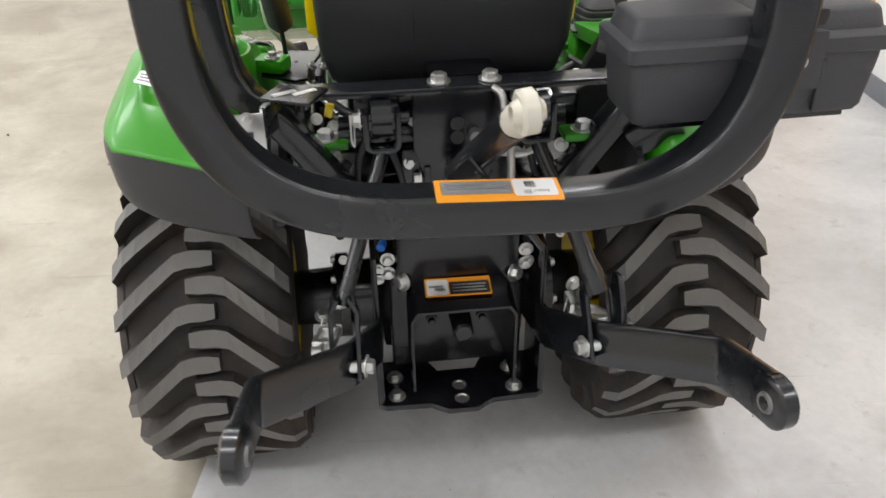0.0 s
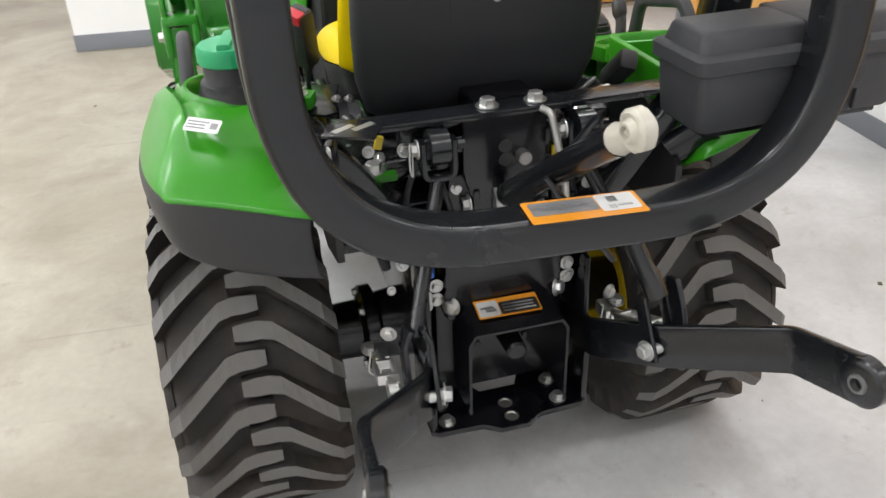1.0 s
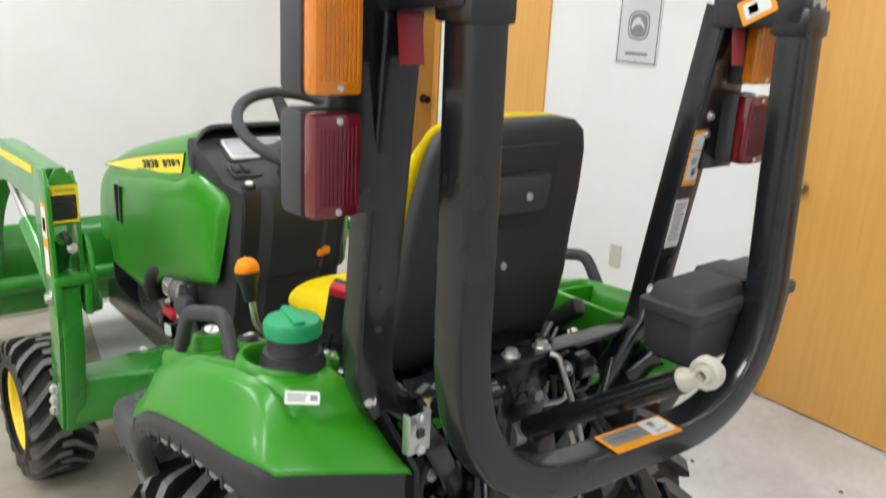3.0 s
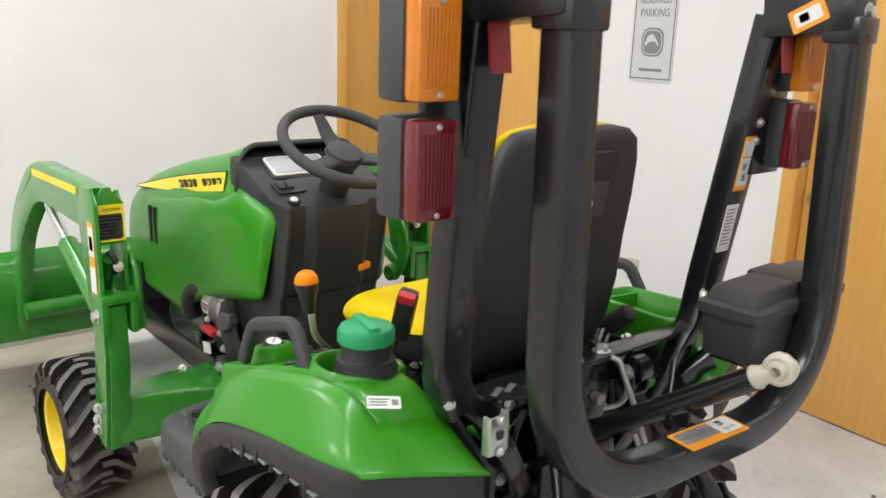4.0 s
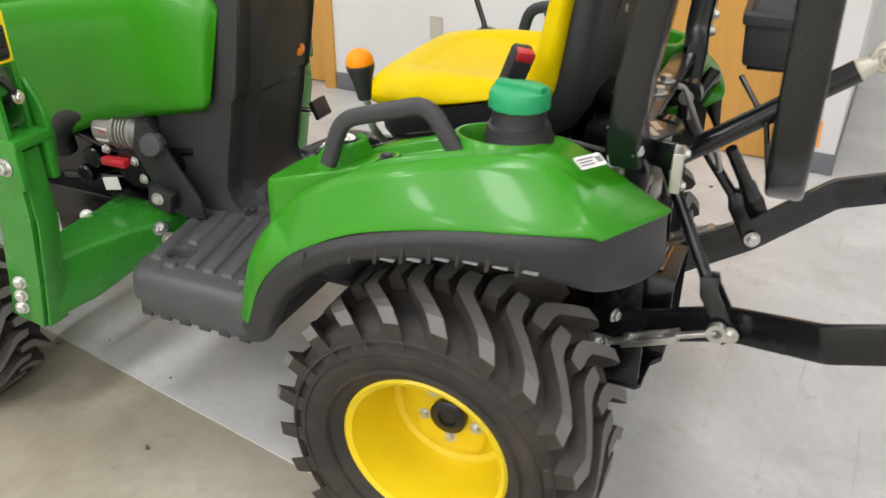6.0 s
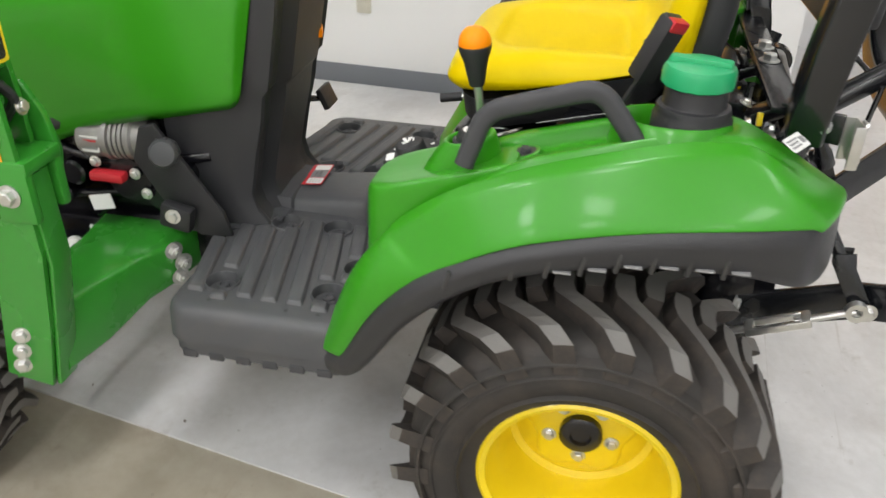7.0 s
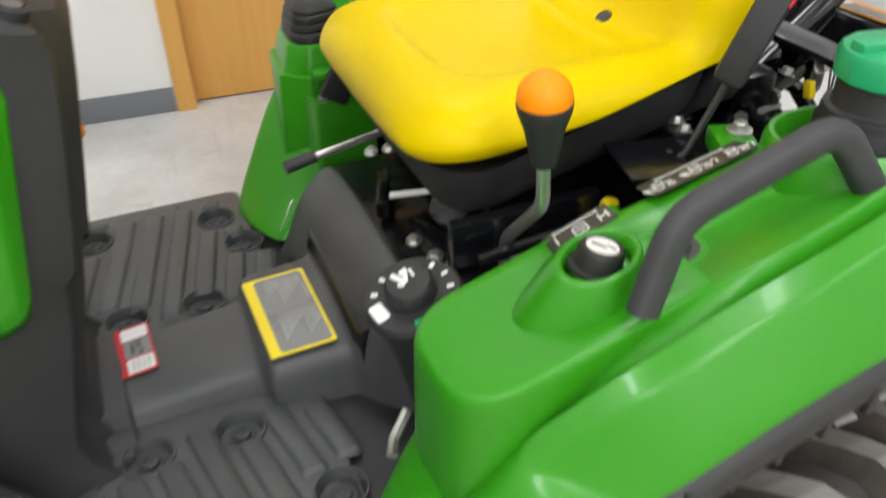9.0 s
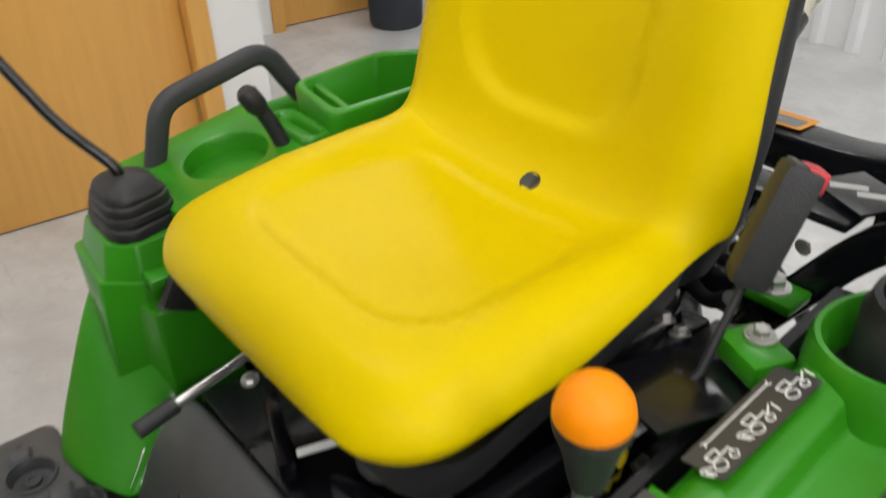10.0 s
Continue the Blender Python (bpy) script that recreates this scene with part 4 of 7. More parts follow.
# drain hole with a dark grommet
mid = [Vector(r[32]) for r in rows]
k = min(range(len(mid)), key=lambda i: abs(mid[i].y + .036) + .3 * abs(mid[i].z - .92))
hn = (mid[k + 2] - mid[k - 2]).cross(Vector((1, 0, 0))).normalized()
hn = hn if hn.z > 0 else -hn
part("seat_hole", lathe(bmesh.new(), [(-.01, 0), (-.01, .0125), (.0012, .0130), (.0022, .0118), (.0012, .0105), (.0012, 0)], Matrix.Translation(mid[k] + Vector((-.009, 0, 0))) @ facing(hn) @ Matrix.Diagonal((1, 1, 1, 1)), 24), LABEL_BLACK, seat)
# dark base pan and back shell
bm = bmesh.new()
rows = []
for z, k in ((-.072, .6), (-.066, .90), (-.045, .955), (0, .985), (None, .80)):
    rr_ = rrect(.468 * k, .385 * k, .07 * k, 5)
    rows.append([(x, y + .112, .846 if z is None else z + .856 + .25 * min(.32, max(0.0, .262 - y - .112))) for x, y in rr_])
part("seat_pan", rings(bm, rows), PLASTIC_BLACK, seat, "black plastic seat pan")
bm = bmesh.new()
rows = []
for z, y, hw, th in ((.84, -.075, .17, .05), (.87, -.105, .205, .06), (.93, -.122, .222, .065), (1.02, -.140, .226, .06), (1.12, -.152, .224, .055), (1.22, -.172, .217, .05), (1.30, -.187, .206, .045), (1.345, -.195, .190, .04), (1.366, -.193, .165, .03), (1.374, -.188, .12, .018)):
    rows.append([(x, y + yy + th * .12, z) for x, yy in rrect(hw * 2, th, min(.024, th * .45), 4)])
shell = part("seat_back_shell", rings(bm, rows), SHELL, seat, "dark grey plastic seat back")
# recess with its plate and screws
bm = bmesh.new()
prism(bm, [(x + .012, z + 1.245) for x, z in rrect(.215, .165, .018, 3)], "y", -.212, -.170, .002)
bmesh.ops.transform(bm, matrix=Matrix.Translation((0, -.19, 1.245)) @ rotx(9) @ Matrix.Translation((0, .1945, -1.245)), verts=bm.verts)
part("back_recess", bm, PLASTIC_BLACK, shell)
bm = bmesh.new()
box(bm, (0.012, -.208, 1.228), (.150, .024, .080), .010, rotx(9))
part("back_pouch", bm, PLASTIC, shell)
for p in ((.028, -.221, 1.222), (.021, -.168, 1.065)):
    part("screw", lathe(bmesh.new(), [(0, 0), (0, .0085), (.003, .008), (.004, .004), (.003, 0)], Matrix.Translation(p) @ facing((0, -1, .1)), 14), ZINC, shell)
bm = bmesh.new()
rod(bm, [(-.055, -.205, 1.30), (-.06, -.177, 1.12), (-.06, -.150, .95)], .0022, 6)
part("back_seam", bm, PLASTIC_BLACK, shell)
# seat frame, springs and bolts beneath
bm = bmesh.new()
box(bm, (0, .08, .80), (.36, .34, .03), .008)
box(bm, (-.15, .06, .74), (.03, .30, .10), .006)
box(bm, (.15, .06, .74), (.03, .30, .10), .006)
box(bm, (0, .02, .69), (.50, .40, .04), .01)
part("seat_frame", bm, BLACK, tractor, "black steel seat frame")

# -- seat belt buckles --
def buckle(p, lean, button=True):
    m = Matrix.Translation(p) @ lean
    bm = bmesh.new()
    box(bm, (0, 0, -.004), (.036, .041, .116), .010)
    bmesh.ops.transform(bm, matrix=m, verts=bm.verts)
    b = part("belt_buckle", bm, PLASTIC_BLACK, tractor, "black seat belt buckle with a red button")
    if not button:
        return
    bm = bmesh.new()
    box(bm, (-.0095, 0, .045), (.020, .034, .020), .004)
    bmesh.ops.transform(bm, matrix=m, verts=bm.verts)
    part("release_button", bm, RED, b)
    bm = bmesh.new()
    box(bm, (.008, 0, .050), (.009, .032, .0095), .002)
    bmesh.ops.transform(bm, matrix=m, verts=bm.verts)
    part("buckle_slot", bm, LABEL_BLACK, b)
    bm = bmesh.new()
    rod(bm, [m @ Vector((0, 0, -.05)), m @ Vector((0, .01, -.15)), m @ Vector((.02, .02, -.20))], .0045, 8)
    part("buckle_stalk", bm, PLASTIC_BLACK, b)


buckle((-.297, -.042, 1.000), rotx(22) @ roty(-5) @ rotz(40))
buckle((.285, -.115, .890), rotx(50) @ rotz(-20), False)

# -- hood --
def hood_row(y, top, half, low, shoulder):
    """Half section from the crown down one side, mirrored."""
    pr = [(0, top), (half * .50, top - .004), (half * .76, top - .014), (half * .89, top - .042), (half * .93, shoulder + .035), (half * .98, shoulder + .012), (half, shoulder - .02), (half * 1.03, (shoulder + low) / 2), (half * 1.02, low + .03), (half * 1.0, low)]
    return [(-x, y, z) for x, z in reversed(pr)] + [(x, y, z) for x, z in pr[1:]]


hood_rows = [hood_row(y, t, h, l, sh) for y, t, h, l, sh in (
    (.90, 1.220, .212, .99, 1.068), (.925, 1.218, .214, .98, 1.062), (.99, 1.200, .215, .97, 1.046), (1.07, 1.174, .215, .96, 1.036), (1.25, 1.136, .213, .93, 1.012),
    (1.45, 1.092, .209, .89, .985), (1.65, 1.036, .201, .68, .945), (1.80, .985, .192, .66, .90), (1.92, .905, .175, .65, .84), (1.98, .81, .15, .65, .77))]
hood = part("hood", skin(hood_rows), GREEN, tractor, "glossy green engine hood with yellow stripes", smooth=60)
subsurf(hood, 2, 0.006, 1.0)


def side_panel(s):
    """The panel below the crease: slanting rear edge with rounded corners, its foot cut away as an arch, a rolled lip along the foot."""
    us = [0, .002, .006, .012, .020, .032, .05, .08, .12, .17, .23, .30, .37, .44, .50, .55, .60, .65, .70, .76, .84, .95]
    tz = lambda y: 1.050 + .29 * (y - .709) if y < .875 else max(1.056 - .012 * (y - .80) - .16 * max(0, y - .95) ** 1.3, 1.098 - .42 * (y - .875))
    lz = lambda y: .790 - .19 * max(0, y - .72) - .40 * max(0, y - 1.04) ** 1.6 if y < 1.30 else .60
    rows = []
    r = .032
    for u in us:
        e = max(0.0, r - u)
        cut = r - math.sqrt(max(0, r * r - e * e))
        row = []
        for k in range(15):
            t = k / 14
            y0 = .709 + u
            z0, z1 = tz(y0) - cut, lz(y0 + .03) + cut
            z = z0 + (z1 - z0) * t
            y = y0 + .036 * t * max(0, 1 - u / .4)
            roll = min(1.0, min(u / .014, (z0 - z) / .02 + .02, (z - z1) / .006 + .3))
            lip = .006 if k >= 13 else 0
            x = .214 + .022 * (1 - (2 * t - 1) ** 4) * (.6 + .4 * roll) * roll + lip * roll - .02 * max(0, y - 1.2) - (.034 - .022 * t) * max(0, 1 - u / .26) ** 1.6
            row.append((s * x, y, z))
        rows.append(row)
    if s > 0:
        rows = [list(reversed(q)) for q in rows]
    ob = part("side_panel", skin(rows), GREEN, hood, "glossy green side panel", smooth=50)
    so_ = ob.modifiers.new("thickness", "SOLIDIFY")
    so_.thickness, so_.offset = .010, -1.0
    for i in range(2):
        part("vent_slot", box(bmesh.new(), (s * .2290, 1.50 + .045 * i, .865), (.012, .016, .13), .004, rotx(-5)), PLASTIC_BLACK, ob)


side_panel(-1)
side_panel(1)

# -- roll bar --
rops = empty("roll_bar")
rops.parent = tractor
rops["label"] = "black square-tube roll bar, its hoop folded down behind the seat"
SQ = rrect(.064, .064, .010, 3)


def upright(s):
    # a thinner brace runs inwards and down from the foot of the tube
    bm = bmesh.new()
    sweep(bm, fillet([(s * .150, -.240, .655), (s * .202, -.266, .734), (s * .292, -.288, .872), (s * .360, -.280, .930)], .05, 5), rrect(.044, .046, .006, 3), ref=(0, 1, 0.1))
    part("upright_brace", bm, STEEL_BLACK, rops, "black steel brace of the upright")
    pts = [(s * .352, -.278, .905), (s * .376, -.274, .950), (s * .384, -.278, 1.02), (s * .402, -.358, 1.60)]
    bm = bmesh.new()
    sweep(bm, fillet(pts, .07, 6), rrect(.072, .056, .008, 3), ref=(0, 1, 0.1))
    return part("lower_upright", bm, STEEL_BLACK, rops, "black steel lower upright")


upright(-1)
up_r = upright(1)
hp = [(-.392, -.520, 1.62), (-.388, -.532, .834), (.394, -.550, .816), (.396, -.520, 1.60)]
bm = bmesh.new()
sweep(bm, fillet(hp, .28, 18), SQ, ref=(0, 1, 0))
hoop = part("folded_hoop", bm, STEEL_BLACK, rops, "black square-tube hoop, folded down")
for s in (-1, 1):
    bm = bmesh.new()
    box(bm, (s * .396, -.450, 1.612), (.086, .19, .10), .012, rotx(-4))
    box(bm, (s * .394, -.52, 1.575), (.078, .075, .05), .008)
    hg = part("hinge_bracket", bm, STEEL_BLACK, rops, "black steel hinge bracket")
    bolt((s * .440, -.43, 1.62), (s, 0, 0), hg, .012)
    bolt((s * .396, -.546, 1.61), (0, -1, 0), hg, .010)

# warning sticker on the hoop's cross tube
sm = surface((.018, -.552, .8575), (1, -.02, -.037), (0, .8, .05))
label_plate("warning_sticker", sm, .176, .058, LABEL_ORANGE, hoop, "orange and white warning sticker", (
    (-.030, .006, .100, .034, LABEL_GREY), (.052, .004, .060, .044, LABEL_WHITE), (.046, .012, .016, .016, LABEL_BLACK), (.060, -.006, .022, .006, LABEL_BLACK), (.040, -.008, .012, .010, LABEL_BLACK),
    (-.032, .012, .088, .004, LABEL_WHITE), (-.028, .003, .088, .004, LABEL_WHITE)))


def tail_lamps(s):
    out = []
    for nm, z0, lens, lab in (("turn_signal", 1.522, LENS_AMBER, "amber turn signal lamp in a black housing"), ("tail_lamp", 1.358, LENS_RED, "dark red tail lamp in a black housing")):
        c = Vector((-.534 if s < 0 else .478, -.382, z0))
        h = part(nm, box(bmesh.new(), c + Vector((0, .022, 0)), (.078, .060, .146), .012), PLASTIC, rops, lab)
        part("lens", box(bmesh.new(), c + Vector((s * -.002, -.022, 0)), (.073, .036, .142), .010), lens, h)
        bm = bmesh.new()
        for i in range(9):
            box(bm, c + Vector((s * -.002 - .026 + .0065 * i, -.0405, 0)), (.0035, .003, .104), .0012)
        part("lens_ribs", bm, lens, h)
        for dz in (-.061, .061):
            part("screw", lathe(bmesh.new(), [(0, 0), (0, .005), (.002, .004), (.002, 0)], Matrix.Translation(c + Vector((s * -.002, -.041, dz))) @ facing((0, -1, 0)), 10), ZINC, h)
    bm = bmesh.new()
    box(bm, (s * .450, -.345, 1.44), (.11, .016, .34), .004)
    part("lamp_bracket", bm, STEEL_BLACK, rops)


tail_lamps(-1)
tail_lamps(1)
for s in (-1, 1):
    part("red_reflector", box(bmesh.new(), (s * .402, -.3868, 1.583), (.042, .003, .19), .001, rotx(-7.9)), REFLECT_RED, rops, "red reflective strip")
# screws and stickers on the uprights
uy = lambda z: -.278 - .08 * (z - 1.02) / .58
for s in (-1, 1):
    ux = lambda z: s * (.384 + .018 * (z - 1.02) / .58)
    for z in (1.06, 1.13):
        part("bolt_hole", lathe(bmesh.new(), [(0, 0), (0, .007), (.001, .007), (.001, 0)], Matrix.Translation((ux(z) + .0, uy(z) - .0285, z)) @ facing((0, -1, -.2)), 12), LABEL_BLACK, rops)
mu = surface((.380, uy(1.295) - .029, 1.295), (1, 0, 0), (.03, -.138, 1))
label_plate("upright_sticker", mu, .046, .120, LABEL_ORANGE, up_r, "orange warning sticker with small pictures", ((0, .034, .038, .034, LABEL_WHITE), (0, -.018, .038, .062, LABEL_WHITE), (-.003, -.006, .016, .014, LABEL_BLACK), (.004, -.030, .016, .016, LABEL_BLACK)))
mu = surface((.374, uy(1.15) - .029, 1.15), (1, 0, 0), (.03, -.138, 1))
label_plate("rating_sticker", mu, .046, .110, LABEL_WHITE, up_r, "white rating sticker with fine print", tuple((-.002 * (i % 3), .044 - .008 * i, .034 - .004 * (i % 3), .003, LABEL_GREY) for i in range(11)))
for z in (1.383, 1.345):
    bolt((.396, uy(z) - .028, z), (0, -1, -.2), rops, .007)
# feet of the uprights with bolts
bolt((-.390, -.296, .925), (-.6, -1, .1), rops, .008)
bolt((.375, -.300, .95), (.2, -1, .1), rops, .011)
bolt((.330, -.31, 1.00), (.2, -1, .1), rops, .009)

label_plate("hinge_sticker", surface((.3515, -.455, 1.600), (0, -1, .5), (0, .5, 1)), .075, .045, LABEL_ORANGE, rops, "orange warning sticker", ((0, 0, .055, .028, LABEL_WHITE), (-.008, 0, .02, .016, LABEL_BLACK)))
# -- cross bar behind the seat with the two bolts --
bm = bmesh.new()
box(bm, (.03, -.262, .905), (.62, .05, .012), .003)
cross = part("cross_bar", bm, STEEL_BLACK, rops, "flat black steel cross bar")
for x in (-.029, .056):
    bolt((x, -.262, .912), (0, 0, 1), cross, .012)
    bm = bmesh.new()
    rod(bm, [(x, -.262, .87), (x, -.262, .905)], .007, 8)
    lathe(bm, [(.876, .011), (.888, .011)], Matrix.Translation((x, -.262, 0)), 6)
    part("bolt_end", bm, ZINC, cross)
# slotted bracket and connector plate at its end
bm = bmesh.new()
box(bm, (-.262, -.300, .918), (.085, .070, .005), .001, rotz(-25))
box(bm, (-.300, -.318, .892), (.012, .06, .05), .002, rotz(-20))
sb = part("slotted_bracket", bm, STEEL_BLACK, rops, "black slotted steel bracket")
for i in (-1, 1):
    part("slot", box(bmesh.new(), (-.262 + .016 * i, -.300, .9212), (.012, .04, .001), 0, rotz(-60)), ZINC, sb)
bm = bmesh.new()
cm = Matrix.Translation((-.332, -.365, .880)) @ rotz(6)
box(bm, (0, 0, 0), (.048, .004, .072), .002, None)
box(bm, (-.0225, .008, 0), (.004, .016, .072), .001)
box(bm, (.0225, .008, 0), (.004, .016, .072), .001)
bmesh.ops.transform(bm, matrix=cm, verts=bm.verts)
cn = part("mounting_clip", bm, ZINC, rops, "off-white metal mounting clip")
for dz in (-.03, .03):
    bolt(cm @ Vector((0, -.003, dz)), (.1, -.99, 0), cn, .006)
part("clip_slot", box(bmesh.new(), cm @ Vector((0, -.0045, 0)), (.014, .003, .014), 0, cm.to_3x3()), LABEL_BLACK, cn)

# -- tool box --
tb = empty("tool_box", pose(.388, -.446, .902, 0, 0, 2))
tagged(tb, "black moulded plastic tool box beside the roll bar", "tool box")
bm = bmesh.new()
rows = []
for z, w, d in ((.018, .340, .108), (.026, .352, .114), (.09, .366, .122), (.112, .370, .124)):
    rows.append([(x, y, z) for x, y in rrect(w, d, .012, 3)])
tb_body = part("body", rings(bm, rows), PLASTIC, tb, "black moulded plastic body")
bm = bmesh.new()
rows = []
for z, w, d in ((.110, .384, .134), (.112, .388, .138), (.132, .390, .140), (.136, .382, .132), (.139, .368, .112), (.162, .356, .100), (.166, .350, .094), (.168, .336, .082)):
    rows.append([(x, y, z) for x, y in rrect(w, d, .014, 3)])
tb_lid = part("lid", rings(bm, rows), PLASTIC, tb, "black plastic lid with a stepped top")
part("lid_band", box(bmesh.new(), (.04, .004, .145), (.11, .116, .050), .008), PLASTIC_BLACK, tb_lid)
part("latch", box(bmesh.new(), (.04, -.068, .104), (.09, .018, .084), .005), PLASTIC, tb)
part("latch_slot", box(bmesh.new(), (.04, -.0775, .132), (.045, .003, .014), .001), LABEL_BLACK, tb)
bolt((.050, -.077, .104), (0, -1, 0), tb, .006)
for i in (-1, 1):
    part("body_rib", box(bmesh.new(), (.04 + .055 * i, -.060, .062), (.008, .010, .076), .002), PLASTIC, tb_body)
part("foot_plate", box(bmesh.new(), (.0, .0, .012), (.31, .09, .012), .002), STEEL_BLACK, tb)
# its strut to the tractor
bm = bmesh.new()
sweep(bm, [(.30, -.30, .80), (.36, -.33, .85)], rrect(.052, .03, .004, 2), ref=(0, 1, 0))
part("box_strut", bm, STEEL_BLACK, rops)

# -- rear of the transmission and the hitch --
hitch = empty("three_point_hitch")
hitch.parent = tractor
hitch["label"] = "black steel three-point hitch with lift arms and links"
bm = bmesh.new()
box(bm, (0, .10, .46), (.30, .60, .30), .03)
box(bm, (0, -.10, .60), (.24, .36, .22), .03)
box(bm, (0, -.17, .72), (.20, .16, .14), .025)
part("transmission_case", bm, BLACK, tractor, "black cast transmission case")
for s in (-1, 1):
    bm = bmesh.new()
    lathe(bm, [(.10, .085), (.20, .075), (.21, .095), (.235, .095), (.245, .065), (.36, .06)], Matrix.Translation((0, -.005, .328)) @ roty(90 * s), 24)
    part("rear_axle", bm, BLACK, tractor, "black rear axle housing")
# axle shaft flanges with bolts seen beside the wheel
for s in (-1, 1):
    for i in range(6):
        a = 2 * math.pi * i / 6
        bolt((s * .237, -.005 + .08 * math.cos(a), .328 + .08 * math.sin(a)), (s, 0, 0), tractor, .008)


def lower_link(s):
    pts = [(s * .150, -.15, .400), (s * .158, -.33, .440), (s * .208, -.485, .517), (s * .341, -.655, .602), (s * .348, -.790, .644)]
    path = fillet(pts, .014, 4)
    bm = bmesh.new()
    sweep(bm, path, rrect(.016, .078, .004, 2), ref=(0, .25, 1))
    e = Vector(pts[-1])
    lathe(bm, [(-.014, .015), (-.014, .032), (-.009, .038), (.009, .038), (.014, .032), (.014, .015), (-.014, .015)], Matrix.Translation(e) @ facing((1, .15 * s, 0)), 28)
    lk = part("lower_link", bm, STEEL_BLACK, hitch, "flat black steel lower link with a rounded end")
    part("link_ball", lathe(bmesh.new(), [(-.018, .010), (-.018, .014), (0, .021), (.018, .014), (.018, .010), (-.018, .010)], Matrix.Translation(e) @ facing((1, .15 * s, 0)), 22), DARKSTEEL, lk)
    return lk


lower_link(-1)
lower_link(1)


def lift_rod(s):
    top, low = Vector((s * .128, -.303, .838)), Vector((s * .213, -.436, .602))
    bm = bmesh.new()
    rod(bm, [top + Vector((0, 0, -.02)), low], .0125, 12)
    lf = part("lift_rod", bm, STEEL_BLACK, hitch, "round black lift rod")
    # clevis at the top
    bm = bmesh.new()
    d = (low - top).normalized()
    sweep(bm, fillet([top + Vector((-.026, 0, .045)), top + Vector((-.026, 0, -.02)), top + Vector((.026, 0, -.02)), top + Vector((.026, 0, .045))], .015, 4), rrect(.010, .030, .003, 2), ref=(0, 1, 0))
    part("clevis", bm, STEEL_BLACK, lf)
    bm = bmesh.new()
    rod(bm, [top + Vector((-.045, 0, .032)), top + Vector((.045, 0, .032))], .009, 10)
    lathe(bm, [(-.016, .012), (-.016, .030), (.016, .030), (.016, .012)], Matrix.Translation(top + Vector((0, 0, .032))) @ roty(90), 20)
    part("clevis_pin", bm, STEEL_BLACK, lf)
    bolt(top + Vector((-.034, 0, .032)), (-1, 0, 0), lf, .010)
    bm = bmesh.new()
    rod(bm, [top + Vector((-.05, -.01, .045)), top + Vector((-.05, -.012, .0)), top + Vector((-.046, -.012, -.012)), top + Vector((-.044, -.006, .04))], .0018, 6, .006)
    part("pin_clip", bm, ZINC, lf)
    # fork at the lower end
    bm = bmesh.new()
    for off in (-.022, .022):
        sweep(bm, [low + Vector((off * .5, .0, .02)), low + Vector((off, -.005, -.01)), Vector((s * .217 + off, -.497, .495))], rrect(.008, .036, .002, 2), ref=(0, 1, .2))
    part("fork", bm, STEEL_BLACK, lf)
    pin = Vector((s * .217, -.492, .518))
    bm = bmesh.new()
    rod(bm, [pin + Vector((-.045, 0, 0)), pin + Vector((.045, 0, 0))], .010, 10)
    part("link_pin", bm, ZINC, lf)
    bolt(pin + Vector((-.034 * s, 0, 0)), (-s, -.25, 0), lf, .0115)
    bolt(pin + Vector((.034 * s, 0, 0)), (s, 0, 0), lf, .0115)
    # rock arm
    bm = bmesh.new()
    sweep(bm, [(s * .128, -.18, .79), (s * .128, -.24, .84), (s * .128, -.312, .868)], rrect(.026, .05, .006, 2), ref=(1, 0, 0))
    part("rock_arm", bm, BLACK, hitch, "black cast rock arm")
    return lf


lift_rod(-1)
rl = lift_rod(1)
# wide bracket plate on one side, as the adjustable rod has
bm = bmesh.new()
prism(bm, [(-.47, .64), (-.44, .63), (-.455, .50), (-.52, .48), (-.535, .52), (-.50, .60)], "x", .236, .246, .002)
part("rod_plate", bm, STEEL_BLACK, rl)
bm = bmesh.new()
lathe(bm, [(0, .014), (.10, .016), (.11, .02), (.15, .02), (.152, .010)], Matrix.Translation((.160, -.41, .745)) @ facing((.04, -.06, -.12)), 14)
part("adjuster", bm, STEEL_BLACK, rl)

# rock shaft and cross tube
bm = bmesh.new()
rod(bm, [(-.20, -.20, .80), (.20, -.20, .80)], .032, 20)
part("rock_shaft", bm, BLACK, hitch)

# upper mounting tower between the bolts
bm = bmesh.new()
prism(bm, [(-.075, .90), (.075, .90), (.075, .80), (.045, .70), (-.045, .70), (-.075, .80)], "y", -.272, -.262, .003)
part("tower_plate", bm, BLACK, hitch, "black top link tower")
part("tower_pin", lathe(bmesh.new(), [(0, 0), (0, .012), (.02, .012), (.022, 0)], Matrix.Translation((.03, -.272, .82)) @ facing((0, -1, 0)), 12), STEEL, hitch)
for z in (.84, .815):
    part("tower_hole", lathe(bmesh.new(), [(0, 0), (0, .012), (.002, .012), (.002, 0)], Matrix.Translation((-.0, -.2725, z)) @ facing((0, -1, 0)), 12), LABEL_BLACK, hitch)

